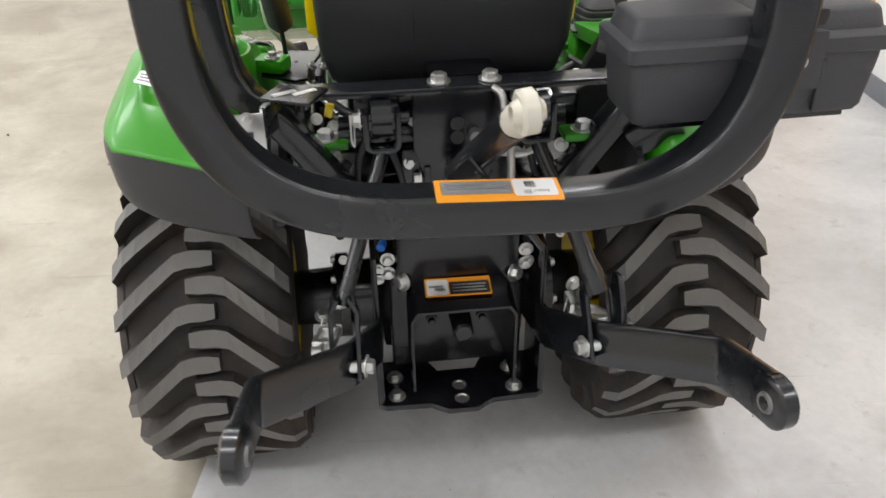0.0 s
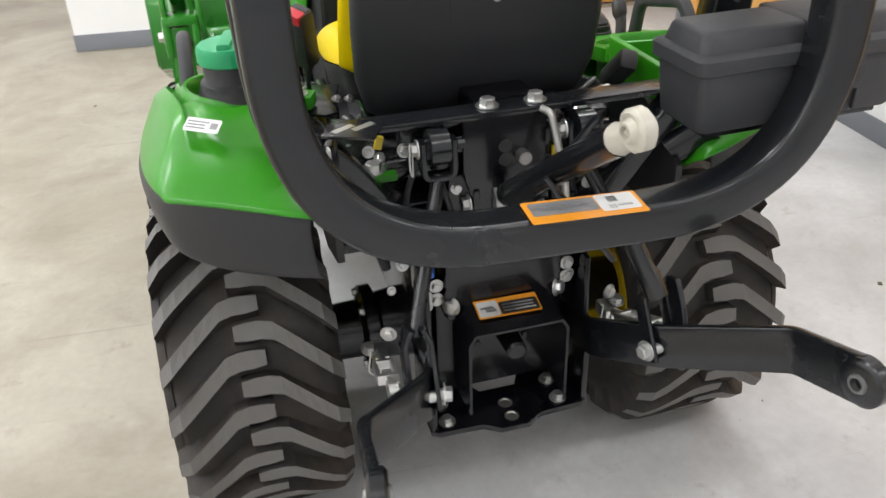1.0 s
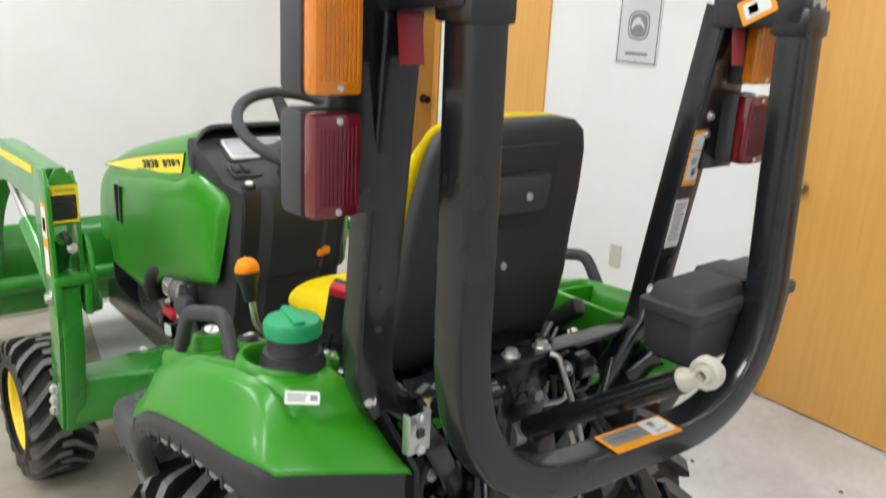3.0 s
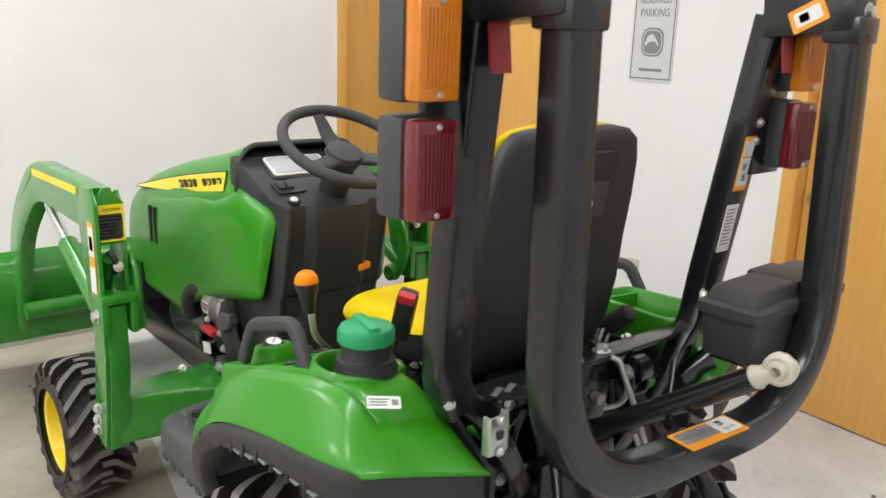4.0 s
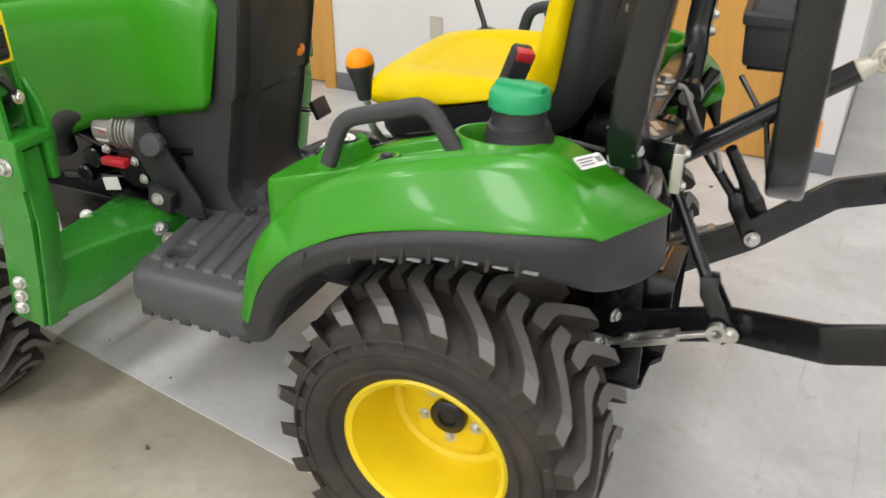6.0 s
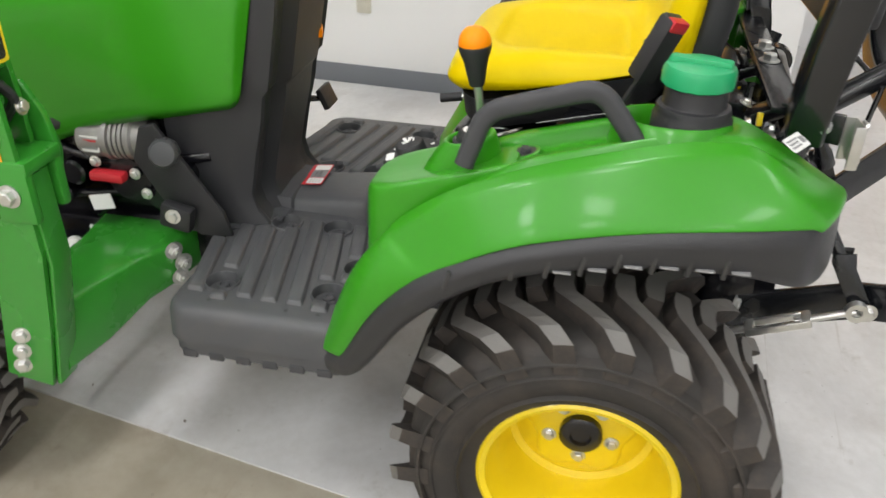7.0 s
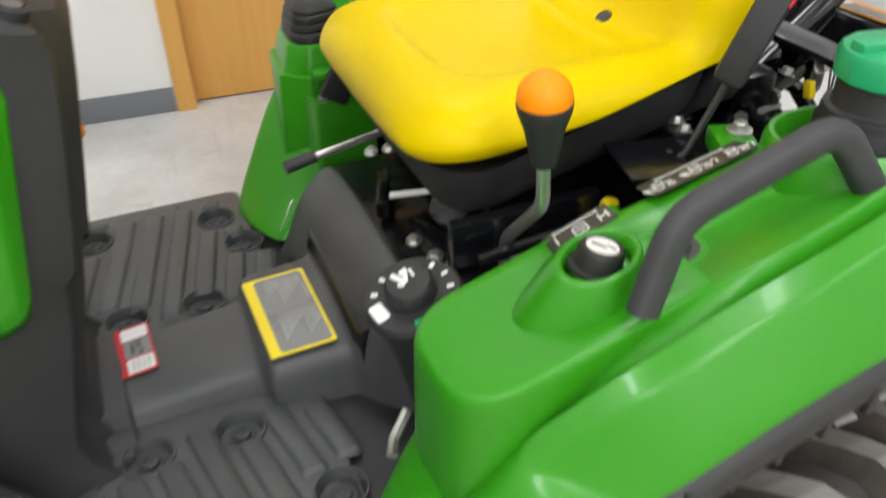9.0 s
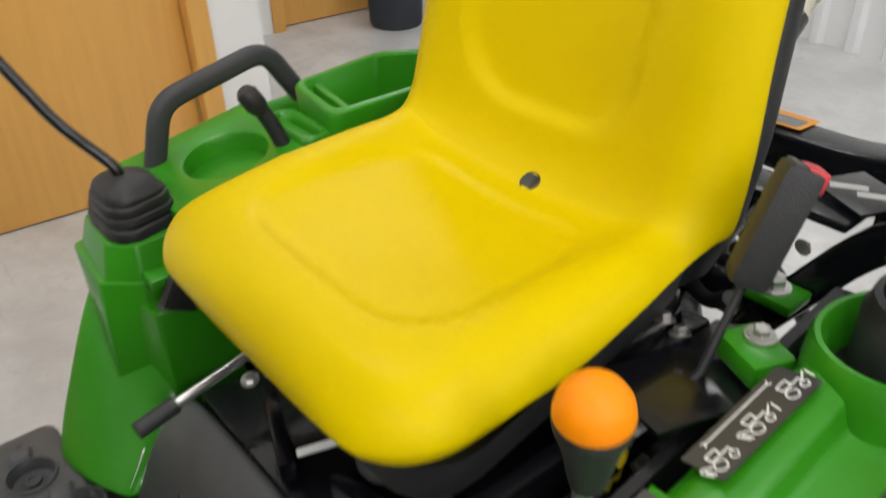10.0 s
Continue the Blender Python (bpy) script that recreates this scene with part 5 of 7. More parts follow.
# top link with its rod ends
t0, t1 = Vector((-.008, -.262, .735)), Vector((.029, -.660, 1.016))
d = (t1 - t0).normalized()
tl = part("top_link", rod(bmesh.new(), [t0 + d * .05, t1 - d * .050], .0225, 20), STEEL_BLACK, hitch, "black tube top link with plated ball ends")
bm = bmesh.new()
rod(bm, [t1 - d * .085, t1 - d * .02], .013, 12)
lathe(bm, [(-.010, .014), (-.012, .023), (-.008, .028), (.008, .028), (.012, .023), (.010, .014)], Matrix.Translation(t1) @ facing((1, .12, .05)), 28)
lathe(bm, [(-.054, .012), (-.052, .021), (-.044, .022), (-.032, .017), (-.014, .016), (-.006, .012)], Matrix.Translation(t1) @ facing(d), 20)
wrap = random.Random(4)
for v in bm.verts:
    v.co += Vector([wrap.uniform(-.0010, .0010) for _ in range(3)])
part("rod_end", bm, CREAM, tl, "pale foam-wrapped rod end with a ball eye")
bm = bmesh.new()
lathe(bm, [(-.020, .009), (-.020, .0125), (-.011, .017), (0, .019), (.011, .017), (.020, .0125), (.020, .009), (-.020, .009)], Matrix.Translation(t1) @ facing((1, .12, .05)), 24)
part("ball", bm, CREAM, tl)
bm = bmesh.new()
rod(bm, [t0, t0 + d * .06], .014, 12)
lathe(bm, [(-.014, .010), (-.014, .030), (.014, .030), (.014, .010)], Matrix.Translation(t0) @ roty(90), 20)
part("rod_end_inner", bm, STEEL, tl)
bm = bmesh.new()
rod(bm, [t0 + Vector((-.07, 0, 0)), t0 + Vector((.07, 0, 0))], .010, 10)
box(bm, t0 + Vector((-.045, .03, 0)), (.012, .09, .06), .004)
box(bm, t0 + Vector((.045, .03, 0)), (.012, .09, .06), .004)
part("top_link_bracket", bm, BLACK, hitch)
bolt(t0 + Vector((-.055, 0, 0)), (-1, 0, 0), hitch, .011)
# tommy bar through the link
bm = bmesh.new()
tm = t0 + d * .24
rod(bm, [tm + Vector((.09, .05, .055)), tm + Vector((-.02, -.02, -.0)), tm + Vector((.09, -.04, -.15))], .006, 8)
part("turning_bar", bm, STEEL_BLACK, tl)
# hanging hook
bm = bmesh.new()
rod(bm, [(.058, -.285, .905), (.070, -.300, .900), (.080, -.345, .80), (.07, -.385, .740), (.035, -.405, .735), (.018, -.39, .79)], .0065, 10, .022)
part("hook", bm, STEEL, hitch, "bent grey steel hook")

# shaft guard with its sticker
bm = bmesh.new()
pr = [(-.098, .335), (-.098, .500), (-.085, .520), (.085, .520), (.098, .500), (.098, .335), (.093, .335), (.093, .498), (.082, .515), (-.082, .515), (-.093, .498), (-.093, .335)]
rows = []
for y, dz in ((-.235, .020), (-.36, -.003)):
    rows.append([(x, y, z + (dz if z > .45 else 0)) for x, z in pr])
rings(bm, rows)
guard = part("shaft_guard", bm, BLACK, hitch, "glossy black steel shaft guard")
gm = surface((-.005, -.306, .5315), (1, -.03, 0), (.02, 1, .17))
label_plate("guard_sticker", gm, .122, .048, LABEL_ORANGE, guard, "orange and white warning sticker", ((-.038, -.001, .040, .040, LABEL_WHITE), (.021, -.004, .074, .032, LABEL_BLACK), (-.040, .002, .026, .006, LABEL_BLACK), (-.034, -.006, .020, .008, LABEL_BLACK), (.021, .004, .062, .004, LABEL_WHITE), (.019, -.004, .060, .004, LABEL_WHITE), (.021, -.012, .062, .004, LABEL_WHITE)))
bm = bmesh.new()
lathe(bm, [(0, .0), (0, .040), (.03, .040), (.035, .022), (.13, .0195), (.135, .015), (.135, 0)], Matrix.Translation((0, -.215, .455)) @ facing((0, -1, 0)), 20)
part("power_shaft", bm, STEEL_BLACK, hitch, "splined drive shaft stub")
for x, z in ((-.06, .49), (.06, .49), (-.05, .42), (.05, .42)):
    bolt((x, -.252, z), (0, -1, 0), hitch, .007, BLACK)
bm = bmesh.new()
box(bm, (0, -.235, .43), (.26, .03, .24), .008)
part("rear_cover", bm, BLACK, hitch)
# side plates with bolts
for s in (-1, 1):
    bm = bmesh.new()
    prism(bm, [(-.20, .62), (-.30, .60), (-.31, .40), (-.27, .28), (-.20, .28)], "x", s * .152, s * .162, .003)
    part("side_plate", bm, BLACK, hitch, "black steel side plate")
    for y, z in ((-.255, .575), (-.255, .545)):
        bolt((s * .13, -.262, z), (0, -1, 0), hitch, .0085)
    bolt((s * .105, -.275, .533), (s, -1, .2), hitch, .0115)
    bolt((s * .225, -.262, .488), (s * .4, -1, 0), hitch, .0095)
# draw plate
bm = bmesh.new()
prism(bm, [(-.165, -.19), (-.165, -.318), (-.150, -.328), (-.06, -.328), (-.030, -.352), (.030, -.352), (.06, -.328), (.150, -.328), (.165, -.318), (.165, -.19), (.06, -.19), (.04, -.235), (-.04, -.235), (-.06, -.19)], "z", .262, .274, .002)
for s in (-1, 1):
    box(bm, (s * .158, -.255, .33), (.012, .13, .13), .003)
dp = part("draw_plate", bm, BLACK, hitch, "black steel draw plate with holes")
for x, y in ((-.128, -.300), (-.128, -.245), (.109, -.300), (.109, -.240)):
    bolt((x, y, .274), (0, 0, 1), dp, .0105)
for y in (-.285, -.325):
    part("plate_hole", lathe(bmesh.new(), [(0, .012), (.003, .015), (.0035, .012), (.001, .010), (.001, 0)], Matrix.Translation((0, y, .274)), 18), STEEL, dp)

# stabiliser turnbuckle
def stabiliser(s):
    a, b = Vector((s * .240, -.235, .420)), Vector((s * .262, -.470, .525))
    dd = (b - a).normalized()
    st = part("stabiliser", rod(bmesh.new(), [a, a + dd * .07], .008, 10), ZINC, hitch, "plated steel turnbuckle")
    bm = bmesh.new()
    m = Matrix.Translation(a + dd * .12) @ facing(dd)
    for k in (-1, 1):
        box(bm, (k * .016, 0, 0), (.010, .016, .11), .004)
    box(bm, (0, 0, -.052), (.04, .018, .018), .004)
    box(bm, (0, 0, .052), (.04, .018, .018), .004)
    bmesh.ops.transform(bm, matrix=m, verts=bm.verts)
    part("turnbuckle_frame", bm, ZINC, st)
    part("threaded_end", rod(bmesh.new(), [a + dd * .15, b], .0075, 10), ZINC, st)
    part("eye_end", lathe(bmesh.new(), [(-.008, .010), (-.008, .020), (.008, .020), (.008, .010)], Matrix.Translation(b) @ facing((1, 0, 0)), 18), ZINC, st)
    bm = bmesh.new()
    box(bm, a + Vector((0, .0, 0)), (.03, .05, .03), .005)
    part("lug_end", bm, ZINC, st)
    bolt(a + Vector((s * .02, 0, .02)), (0, -.3, 1), st, .010)
    bm = bmesh.new()
    rod(bm, [a + Vector((-.02, -.02, .03)), a + Vector((-.03, -.03, -.01)), a + Vector((-.01, -.03, -.03)), a + Vector((.0, -.025, .02))], .002, 6, .008)
    part("pin_clip", bm, ZINC, st)


stabiliser(-1)
stabiliser(1)

# -- platform --
def platform(s):
    """Foot platform: a skirt with a step, broad slanting bands and sunk round bolt wells."""
    bm = bmesh.new()
    rows = []
    for z, g in ((.384, -.010), (.390, -.004), (.418, -.004), (.422, .002), (.470, .0), (.486, -.004), (.495, -.011), (.499, -.024)):
        x0, x1, y0, y1 = .075, .508 + g, .450 - g * .3, .814 + g
        pts = [(x0, y0)] + [(x1 - .02 + .02 * math.sin(a), y0 + .02 - .02 * math.cos(a)) for a in (0, .5, 1.05, 1.57)]
        pts += [(x1 - .05 + .05 * math.cos(a), y1 - .05 + .05 * math.sin(a)) for a in (0, .4, .8, 1.2, 1.57)] + [(x0, y1)]
        rows.append([(s * x, y, z) for x, y in pts])
    rings(bm, rows, caps=False)
    # the deck, with round holes for the wells
    wells = ((.405, .729), (.399, .511), (.300, .478), (.150, .574), (.150, .694))
    top = [v for v in bm.verts if abs(v.co.z - .499) < 1e-5]
    edges = [e for e in bm.edges if all(v in top for v in e.verts)]
    for x, y in wells:
        loop = [bm.verts.new((s * x + .0315 * math.cos(a), y + .0315 * math.sin(a), .499)) for a in [math.pi * k / 12 for k in range(24)]]
        edges += [bm.edges.new((loop[k], loop[(k + 1) % 24])) for k in range(24)]
    bmesh.ops.triangle_fill(bm, use_beauty=True, use_dissolve=False, edges=edges)
    gone = [f for f in bm.faces if f.calc_center_median().z > .4985 and any(math.hypot(f.calc_center_median().x - s * x, f.calc_center_median().y - y) < .031 for x, y in wells)]
    bmesh.ops.delete(bm, geom=gone, context="FACES")
    bmesh.ops.recalc_face_normals(bm, faces=bm.faces)
    pl = part("platform", bm, PLASTIC_PALE, tractor, "dark ribbed plastic foot platform")
    # each band leans 12 degrees from square: the end nearer the tunnel lies further ahead
    bands = ((.757, .250, .444), (.706, .185, .352), (.655, .185, .446), (.604, .175, .448), (.552, .134, .447), (.501, .178, .350), (.450, .134, .262), (.399, .150, .250),
             (.706, .442, .462), (.501, .432, .458), (.455, .328, .352))
    for c, x0, x1 in bands:
        bm = bmesh.new()
        rows = []
        for z, g in ((.497, .0035), (.5060, -.0005), (.5075, -.003)):
            rows.append([(s * (x + (x0 + x1) / 2), c + .012 + q + .205 * (.446 - x - (x0 + x1) / 2), z) for x, q in rrect(x1 - x0 + 2 * g, .030 + 2 * g, .006, 3)])
        part("platform_band", rings(bm, rows), PLASTIC_PALE, pl)
    for x, y in wells:
        w_ = part("bolt_well", lathe(bmesh.new(), [(.4990, .036), (.5035, .0345), (.5040, .0325), (.4985, .0305), (.4850, .0285), (.4845, 0)], Matrix.Translation((s * x, y, 0)), 24, caps=False), PLASTIC_PALE, pl)
        part("well_bolt", lathe(bmesh.new(), [(.4845, .019), (.4875, .0185), (.4880, .013), (.4935, .012), (.4945, .010), (.4945, .006), (.492, .005), (.492, 0)], Matrix.Translation((s * x, y, 0)), 12), PLASTIC, w_, smooth=30)
    for i in range(6):
        part("skirt_rib", box(bmesh.new(), (s * .502, .490 + .055 * i, .390), (.008, .030, .018), .003), PLASTIC, pl)
    for y in (.508, .572, .728):
        part("skirt_hole", lathe(bmesh.new(), [(.494, 0), (.494, .004), (.4995, .004), (.4996, 0)], Matrix.Translation((s * .470, y, 0)), 12), LABEL_BLACK, pl)
    return pl


platform(-1)
platform(1)
# centre tunnel
rows = []
for y, hw, zt in ((.22, .26, .620), (.30, .235, .625), (.355, .190, .640), (.392, .145, .600), (.402, .130, .574), (.412, .128, .572), (.50, .124, .570), (.518, .122, .566), (.524, .095, .548), (.54, .088, .545), (.66, .084, .533), (.72, .086, .528), (.82, .10, .53)):
    rows.append([(-hw - .012, y, .45), (-hw - .004, y, .50), (-hw, y, zt - .030), (-hw * .93, y, zt - .007), (-hw * .6, y, zt), (0, y, zt + .001), (hw * .6, y, zt), (hw * .93, y, zt - .007), (hw, y, zt - .030), (hw + .004, y, .50), (hw + .012, y, .45)])
tunnel = part("centre_tunnel", skin(rows), PLASTIC_PALE, tractor, "dark plastic centre tunnel", smooth=50)
subsurf(tunnel, 2, 0.006, -1)

part("under_plate", box(bmesh.new(), (0, .395, .478), (.66, .16, .016), .002), PLASTIC_BLACK, tunnel)

# domed cover under the seat
rows = []
for y, hw, zt, wide in ((.416, .09, .535, .205), (.392, .10, .60, .215), (.378, .16, .655, .215), (.345, .20, .693, .215), (.334, .203, .698, .216), (.327, .205, .697, .217), (.322, .206, .685, .217), (.320, .206, .640, .217)):
    rows.append([(-hw * 1.15, y, .50), (-hw * 1.1, y, zt - .09), (-hw * .96, y, zt - .035), (-hw * .75, y, zt - .008), (0, y, zt), (wide * .72, y, zt - .008), (wide * .98, y, zt - .030), (wide * 1.2, y + .008 * (y > .34), zt - .070), (wide * 1.3, y + .022 * (y > .34), .48)])
dome = part("tunnel_dome", skin(rows), PLASTIC_PALE, tractor, "dark smooth plastic dome under the seat", smooth=60)
subsurf(dome, 2, .006, -1)
# thin white sliver tapering down the shoulder of the dome
bm = bmesh.new()
sweep(bm, [(.236, .394, .598), (.247, .404, .566), (.256, .418, .532)], rrect(.007, .002, .0009, 2), ref=(.5, .7, .5), scale=[1.3, 1.0, .35])
part("silver_mark", bm, LABEL_WHITE, dome, "thin pale sliver on the dome")
for s in (-1, 1):
    bolt((s * .115, .752, .500), (0, 0, 1), tunnel, .010)
    part("tunnel_flange", box(bmesh.new(), (s * .105, .755, .497), (.07, .09, .008), .003), PLASTIC, tunnel)

# -- clutter between the seat bar and the drive --
bits = empty("rear_linkage")
bits.parent = tractor
bits["label"] = "black hoses, valves, rods and plated fittings behind the seat"
rng = random.Random(7)
for x, y, z, w, d_, h in ((-.13, -.185, .85, .08, .07, .05), (.10, -.18, .84, .10, .10, .08), (.02, -.16, .88, .12, .10, .05), (.19, -.16, .82, .08, .10, .08), (-.06, -.215, .64, .10, .06, .05), (.06, -.215, .63, .11, .06, .06), (0, -.225, .595, .16, .05, .03), (-.12, -.215, .66, .05, .06, .09), (.13, -.215, .67, .05, .06, .09)):
    part("valve_block", box(bmesh.new(), (x, y, z), (w, d_, h), .008, rotz(rng.uniform(-8, 8))), BLACK, bits)
for a, b in ((( -.20, -.19, .70), (-.05, -.22, .60)), ((.05, -.22, .60), (.20, -.20, .72)), ((-.16, -.22, .62), (.0, -.235, .655)), ((.02, -.235, .66), (.15, -.22, .60)), ((-.24, -.10, .86), (-.10, -.20, .80)), ((.10, -.20, .80), (.24, -.10, .87)), ((-.02, -.20, .87), (.20, -.14, .86)), ((.08, -.22, .70), (.16, -.2, .86))):
    mid = [(p + q) / 2 + rng.uniform(-.03, .03) for p, q in zip(a, b)]
    part("hose", rod(bmesh.new(), [a, mid, b], .009, 10, .05), PLASTIC_BLACK, bits)
for a, b in (((.10, -.20, .850), (.235, -.12, .880)), ((.115, -.205, .838), (.245, -.13, .868)), ((.13, -.22, .825), (.25, -.16, .855)), ((-.25, -.12, .87), (-.20, -.20, .84)), ((-.12, -.215, .86), (-.06, -.20, .865))):
    part("control_rod", rod(bmesh.new(), [a, b], .0045, 8), DARKSTEEL, bits)
for p, d_ in (((-.148, -.262, .556), (0, -1, 0)), ((-.148, -.262, .532), (0, -1, 0)), ((.135, -.262, .55), (0, -1, 0)), ((-.09, -.25, .60), (0, -1, 0)), ((.10, -.25, .61), (0, -1, 0)), ((-.19, -.21, .88), (0, -.4, 1)), ((-.165, -.22, .835), (0, -1, .2)), ((.085, -.245, .775), (0, -1, .2)), ((-.08, -.245, .76), (0, -1, .2)), ((.155, -.235, .87), (0, -.6, 1)), ((.22, -.2, .885), (0, -.4, 1)), ((.05, -.24, .765), (1, -.5, 0)), ((.17, -.25, .735), (0, -1, 0)), ((-.20, -.24, .69), (0, -1, .3))):
    bolt(p, d_, bits, rng.uniform(.006, .0095))
for i in range(26):
    s = rng.choice((-1, 1))
    p = (s * rng.uniform(.06, .24), rng.uniform(-.255, -.20), rng.choice((rng.uniform(.56, .66), rng.uniform(.76, .88))))
    bolt(p, (rng.uniform(-.5, .5), -1, rng.uniform(-.1, .7)), bits, rng.uniform(.0045, .008), rng.choice((ZINC, ZINC, DARKSTEEL)))
for i in range(8):
    a = Vector((rng.uniform(-.22, .22), -.22, rng.uniform(.58, .66)))
    b = a + Vector((rng.uniform(-.10, .10), -.02, rng.uniform(.10, .22)))
    c = (a + b) / 2 + Vector((rng.uniform(-.04, .04), -.015, 0))
    part("hose", rod(bmesh.new(), [a, c, b], rng.uniform(.005, .009), 10, .05), PLASTIC_BLACK, bits)
bm = bmesh.new()
rod(bm, [(.075, -.26, .775), (.125, -.27, .775), (.145, -.275, .800)], .006, 8, .015)
part("bent_pin", bm, ZINC, bits)
part("blue_plug", lathe(bmesh.new(), [(0, 0), (0, .008), (.02, .008), (.022, 0)], Matrix.Translation((-.136, -.25, .604)) @ facing((-.3, -1, 0)), 12), material("blue_plastic", (0.02, 0.12, 0.45), 0.4), bits, "blue plastic plug")
part("yellow_tag", box(bmesh.new(), (-.212, -.235, .862), (.014, .010, .024), .003, roty(15)), YELLOW_PAINT, bits, "yellow plastic tag")
part("yellow_tag", box(bmesh.new(), (.105, -.24, .80), (.010, .008, .026), .003), YELLOW_PAINT, bits, "yellow plastic tag")
part("pale_plate", box(bmesh.new(), (.115, -.20, .775), (.055, .012, .075), .004, rotx(-20)), CREAM, bits, "off-white plastic plate")
for p in ((-.222, -.225, .800), (.221, -.262, .805)):
    part("green_pad", box(bmesh.new(), p, (.075, .05, .014), .005), GREEN, bits, "small green bracket pad")
    bolt((p[0], p[1], p[2] + .007), (0, 0, 1), bits, .013)

# brake pedal beyond the console
bm = bmesh.new()
rod(bm, [(.19, .80, .66), (.225, .755, .650), (.235, .735, .652)], .008, 8, .02)
pedal = part("brake_pedal", bm, BLACK, tractor, "black brake pedal with a ribbed pad")
part("pedal_pad", box(bmesh.new(), (.240, .728, .655), (.07, .016, .055), .005, rotx(-25)), PLASTIC_BLACK, pedal)

# collar of the console over the tunnel
rows = []
for y, g in ((.702, 0), (.707, .006), (.775, .010), (.80, .010)):
    hw, zt = .088 + g, .529 + g
    rows.append([(-hw - .035, y, .500 + g * .6), (-hw - .010, y, .502 + g), (-hw, y, zt - .028), (-hw * .92, y, zt - .006), (0, y, zt + .002), (hw * .92, y, zt - .006), (hw, y, zt - .028), (hw + .010, y, .502 + g), (hw + .035, y, .500 + g * .6)])
part("tunnel_collar", skin(rows), PLASTIC, tunnel, smooth=40)

# -- dash and steering --
bm = bmesh.new()
rows = []
half = [(-.209, .742, .030), (-.205, .712, .010), (-.166, .664, .004), (-.158, .661, .003), (-.148, .668, .002), (-.108, .668, .002), (-.090, .652, 0), (-.080, .645, 0), (0, .643, 0)]


def tucked(x, z):
    """The flanks step in below the hood's side panels."""
    return x if abs(x) < .17 or z > 1.125 else x * (.94 if z > 1.085 else .885)


for x, yr, drop in half + [(-x, yr, d) for x, yr, d in reversed(half[:-1])]:
    up_ = lambda y: 1.134 + .49 * (y - .791) - drop
    prof = [(.93, 1.190 - drop), (.885, up_(.885)), (.791, up_(.791)), (yr + .035, up_(yr + .035)), (yr + .008, up_(yr + .012) - .006), (yr, up_(yr) - .024), (yr + .012, .96), (yr + .034, .840), (yr + .040, .812),
            (yr + .053, .797), (yr + .062, .74), (yr + .082, .66), (yr + .100, .57), (yr + .090, .53), (yr + .065, .50), (.93, .50)]
    rows.append([(tucked(x, z), y, z) for y, z in prof])
dash = part("dash_console", rings(bm, rows), DASH, tractor, "dark grey angular dash console", smooth=28)
dsp = part("display", plate(bmesh.new(), surface((-.040, .836, 1.156), (1, 0, 0), (0, .88, .43)), .190, .092, .005, .010), LABEL_WHITE, dash, "pale instrument display under film")
part("display_glass", plate(bmesh.new(), surface((-.040, .836, 1.161), (1, 0, 0), (0, .88, .43)), .172, .076, .002, .006), material("pale_display_film", (0.45, 0.47, 0.5), 0.15, vary=0.1, coat=0.6), dsp)
part("display_bezel", plate(bmesh.new(), surface((-.040, .836, 1.152), (1, 0, 0), (0, .88, .43)), .212, .112, .005, .014), PLASTIC_BLACK, dash)
part("switch_panel", plate(bmesh.new(), surface((-.120, .745, 1.1105), (1, 0, 0), (0, .88, .43)), .09, .055, .005, .008), PLASTIC_BLACK, dash)
for x in (-.145, -.118):
    part("rocker_switch", box(bmesh.new(), (x, .748, 1.118), (.020, .034, .012), .004, rotx(26)), PLASTIC_BLACK, dash)
ig = part("ignition_switch", lathe(bmesh.new(), [(0, .019), (.010, .018), (.012, .013), (.010, .012), (.010, 0)], Matrix.Translation((-.135, .690, 1.080)) @ facing((-.1, -.45, 1)), 20), PLASTIC_BLACK, dash)
part("key_plate", lathe(bmesh.new(), [(.010, 0), (.010, .011), (.0125, .011), (.0125, 0)], Matrix.Translation((-.135, .690, 1.080)) @ facing((-.1, -.45, 1)), 16), ZINC, ig)
# foot flanges of the console
for e in (-1, 1):
    bm = bmesh.new()
    prism(bm, [(e * .09, .712), (e * .150, .726), (e * .195, .775), (e * .225, .85), (e * .225, .93), (e * .09, .93)], "z", .494, .503, .002)
    part("foot_flange", bm, PLASTIC, dash)
# black trim strip along the rear edge of the hood
bm = bmesh.new()
sweep(bm, fillet([(-.209, .890, 1.085), (-.204, .892, 1.165), (-.165, .895, 1.215), (.165, .895, 1.215), (.204, .892, 1.165), (.209, .890, 1.085)], .03, 5), rrect(.014, .014, .004, 2))
part("hood_trim", bm, PLASTIC_BLACK, dash)
sw = Vector((.010, .648, 1.236))
sm_ = Matrix.Translation(sw) @ rotx(27)
bm = bmesh.new()
rows = []
for i in range(48):
    a = 2 * math.pi * i / 48
    rows.append([sm_ @ Vector(((.180 + .0155 * math.cos(b)) * math.cos(a), (.180 + .0155 * math.cos(b)) * math.sin(a), .0165 * math.sin(b))) for b in [2 * math.pi * j / 12 for j in range(12)]])
rings(bm, rows, loop=True)
wheel_ring = part("steering_wheel", bm, GRIP, tractor, "dark grey three-spoke steering wheel")
for a in (90, 205, 335):
    c, s_ = math.cos(radians(a)), math.sin(radians(a))
    bm = bmesh.new()
    sweep(bm, [sm_ @ Vector((.03 * c, .03 * s_, -.035)), sm_ @ Vector((.10 * c, .10 * s_, -.030)), sm_ @ Vector((.177 * c, .177 * s_, -.004))], rrect(.045, .016, .007, 3), ref=sm_.to_3x3() @ Vector((0, 0, 1)), scale=[1.3, 1.0, .7])
    part("spoke", bm, GRIP, wheel_ring)
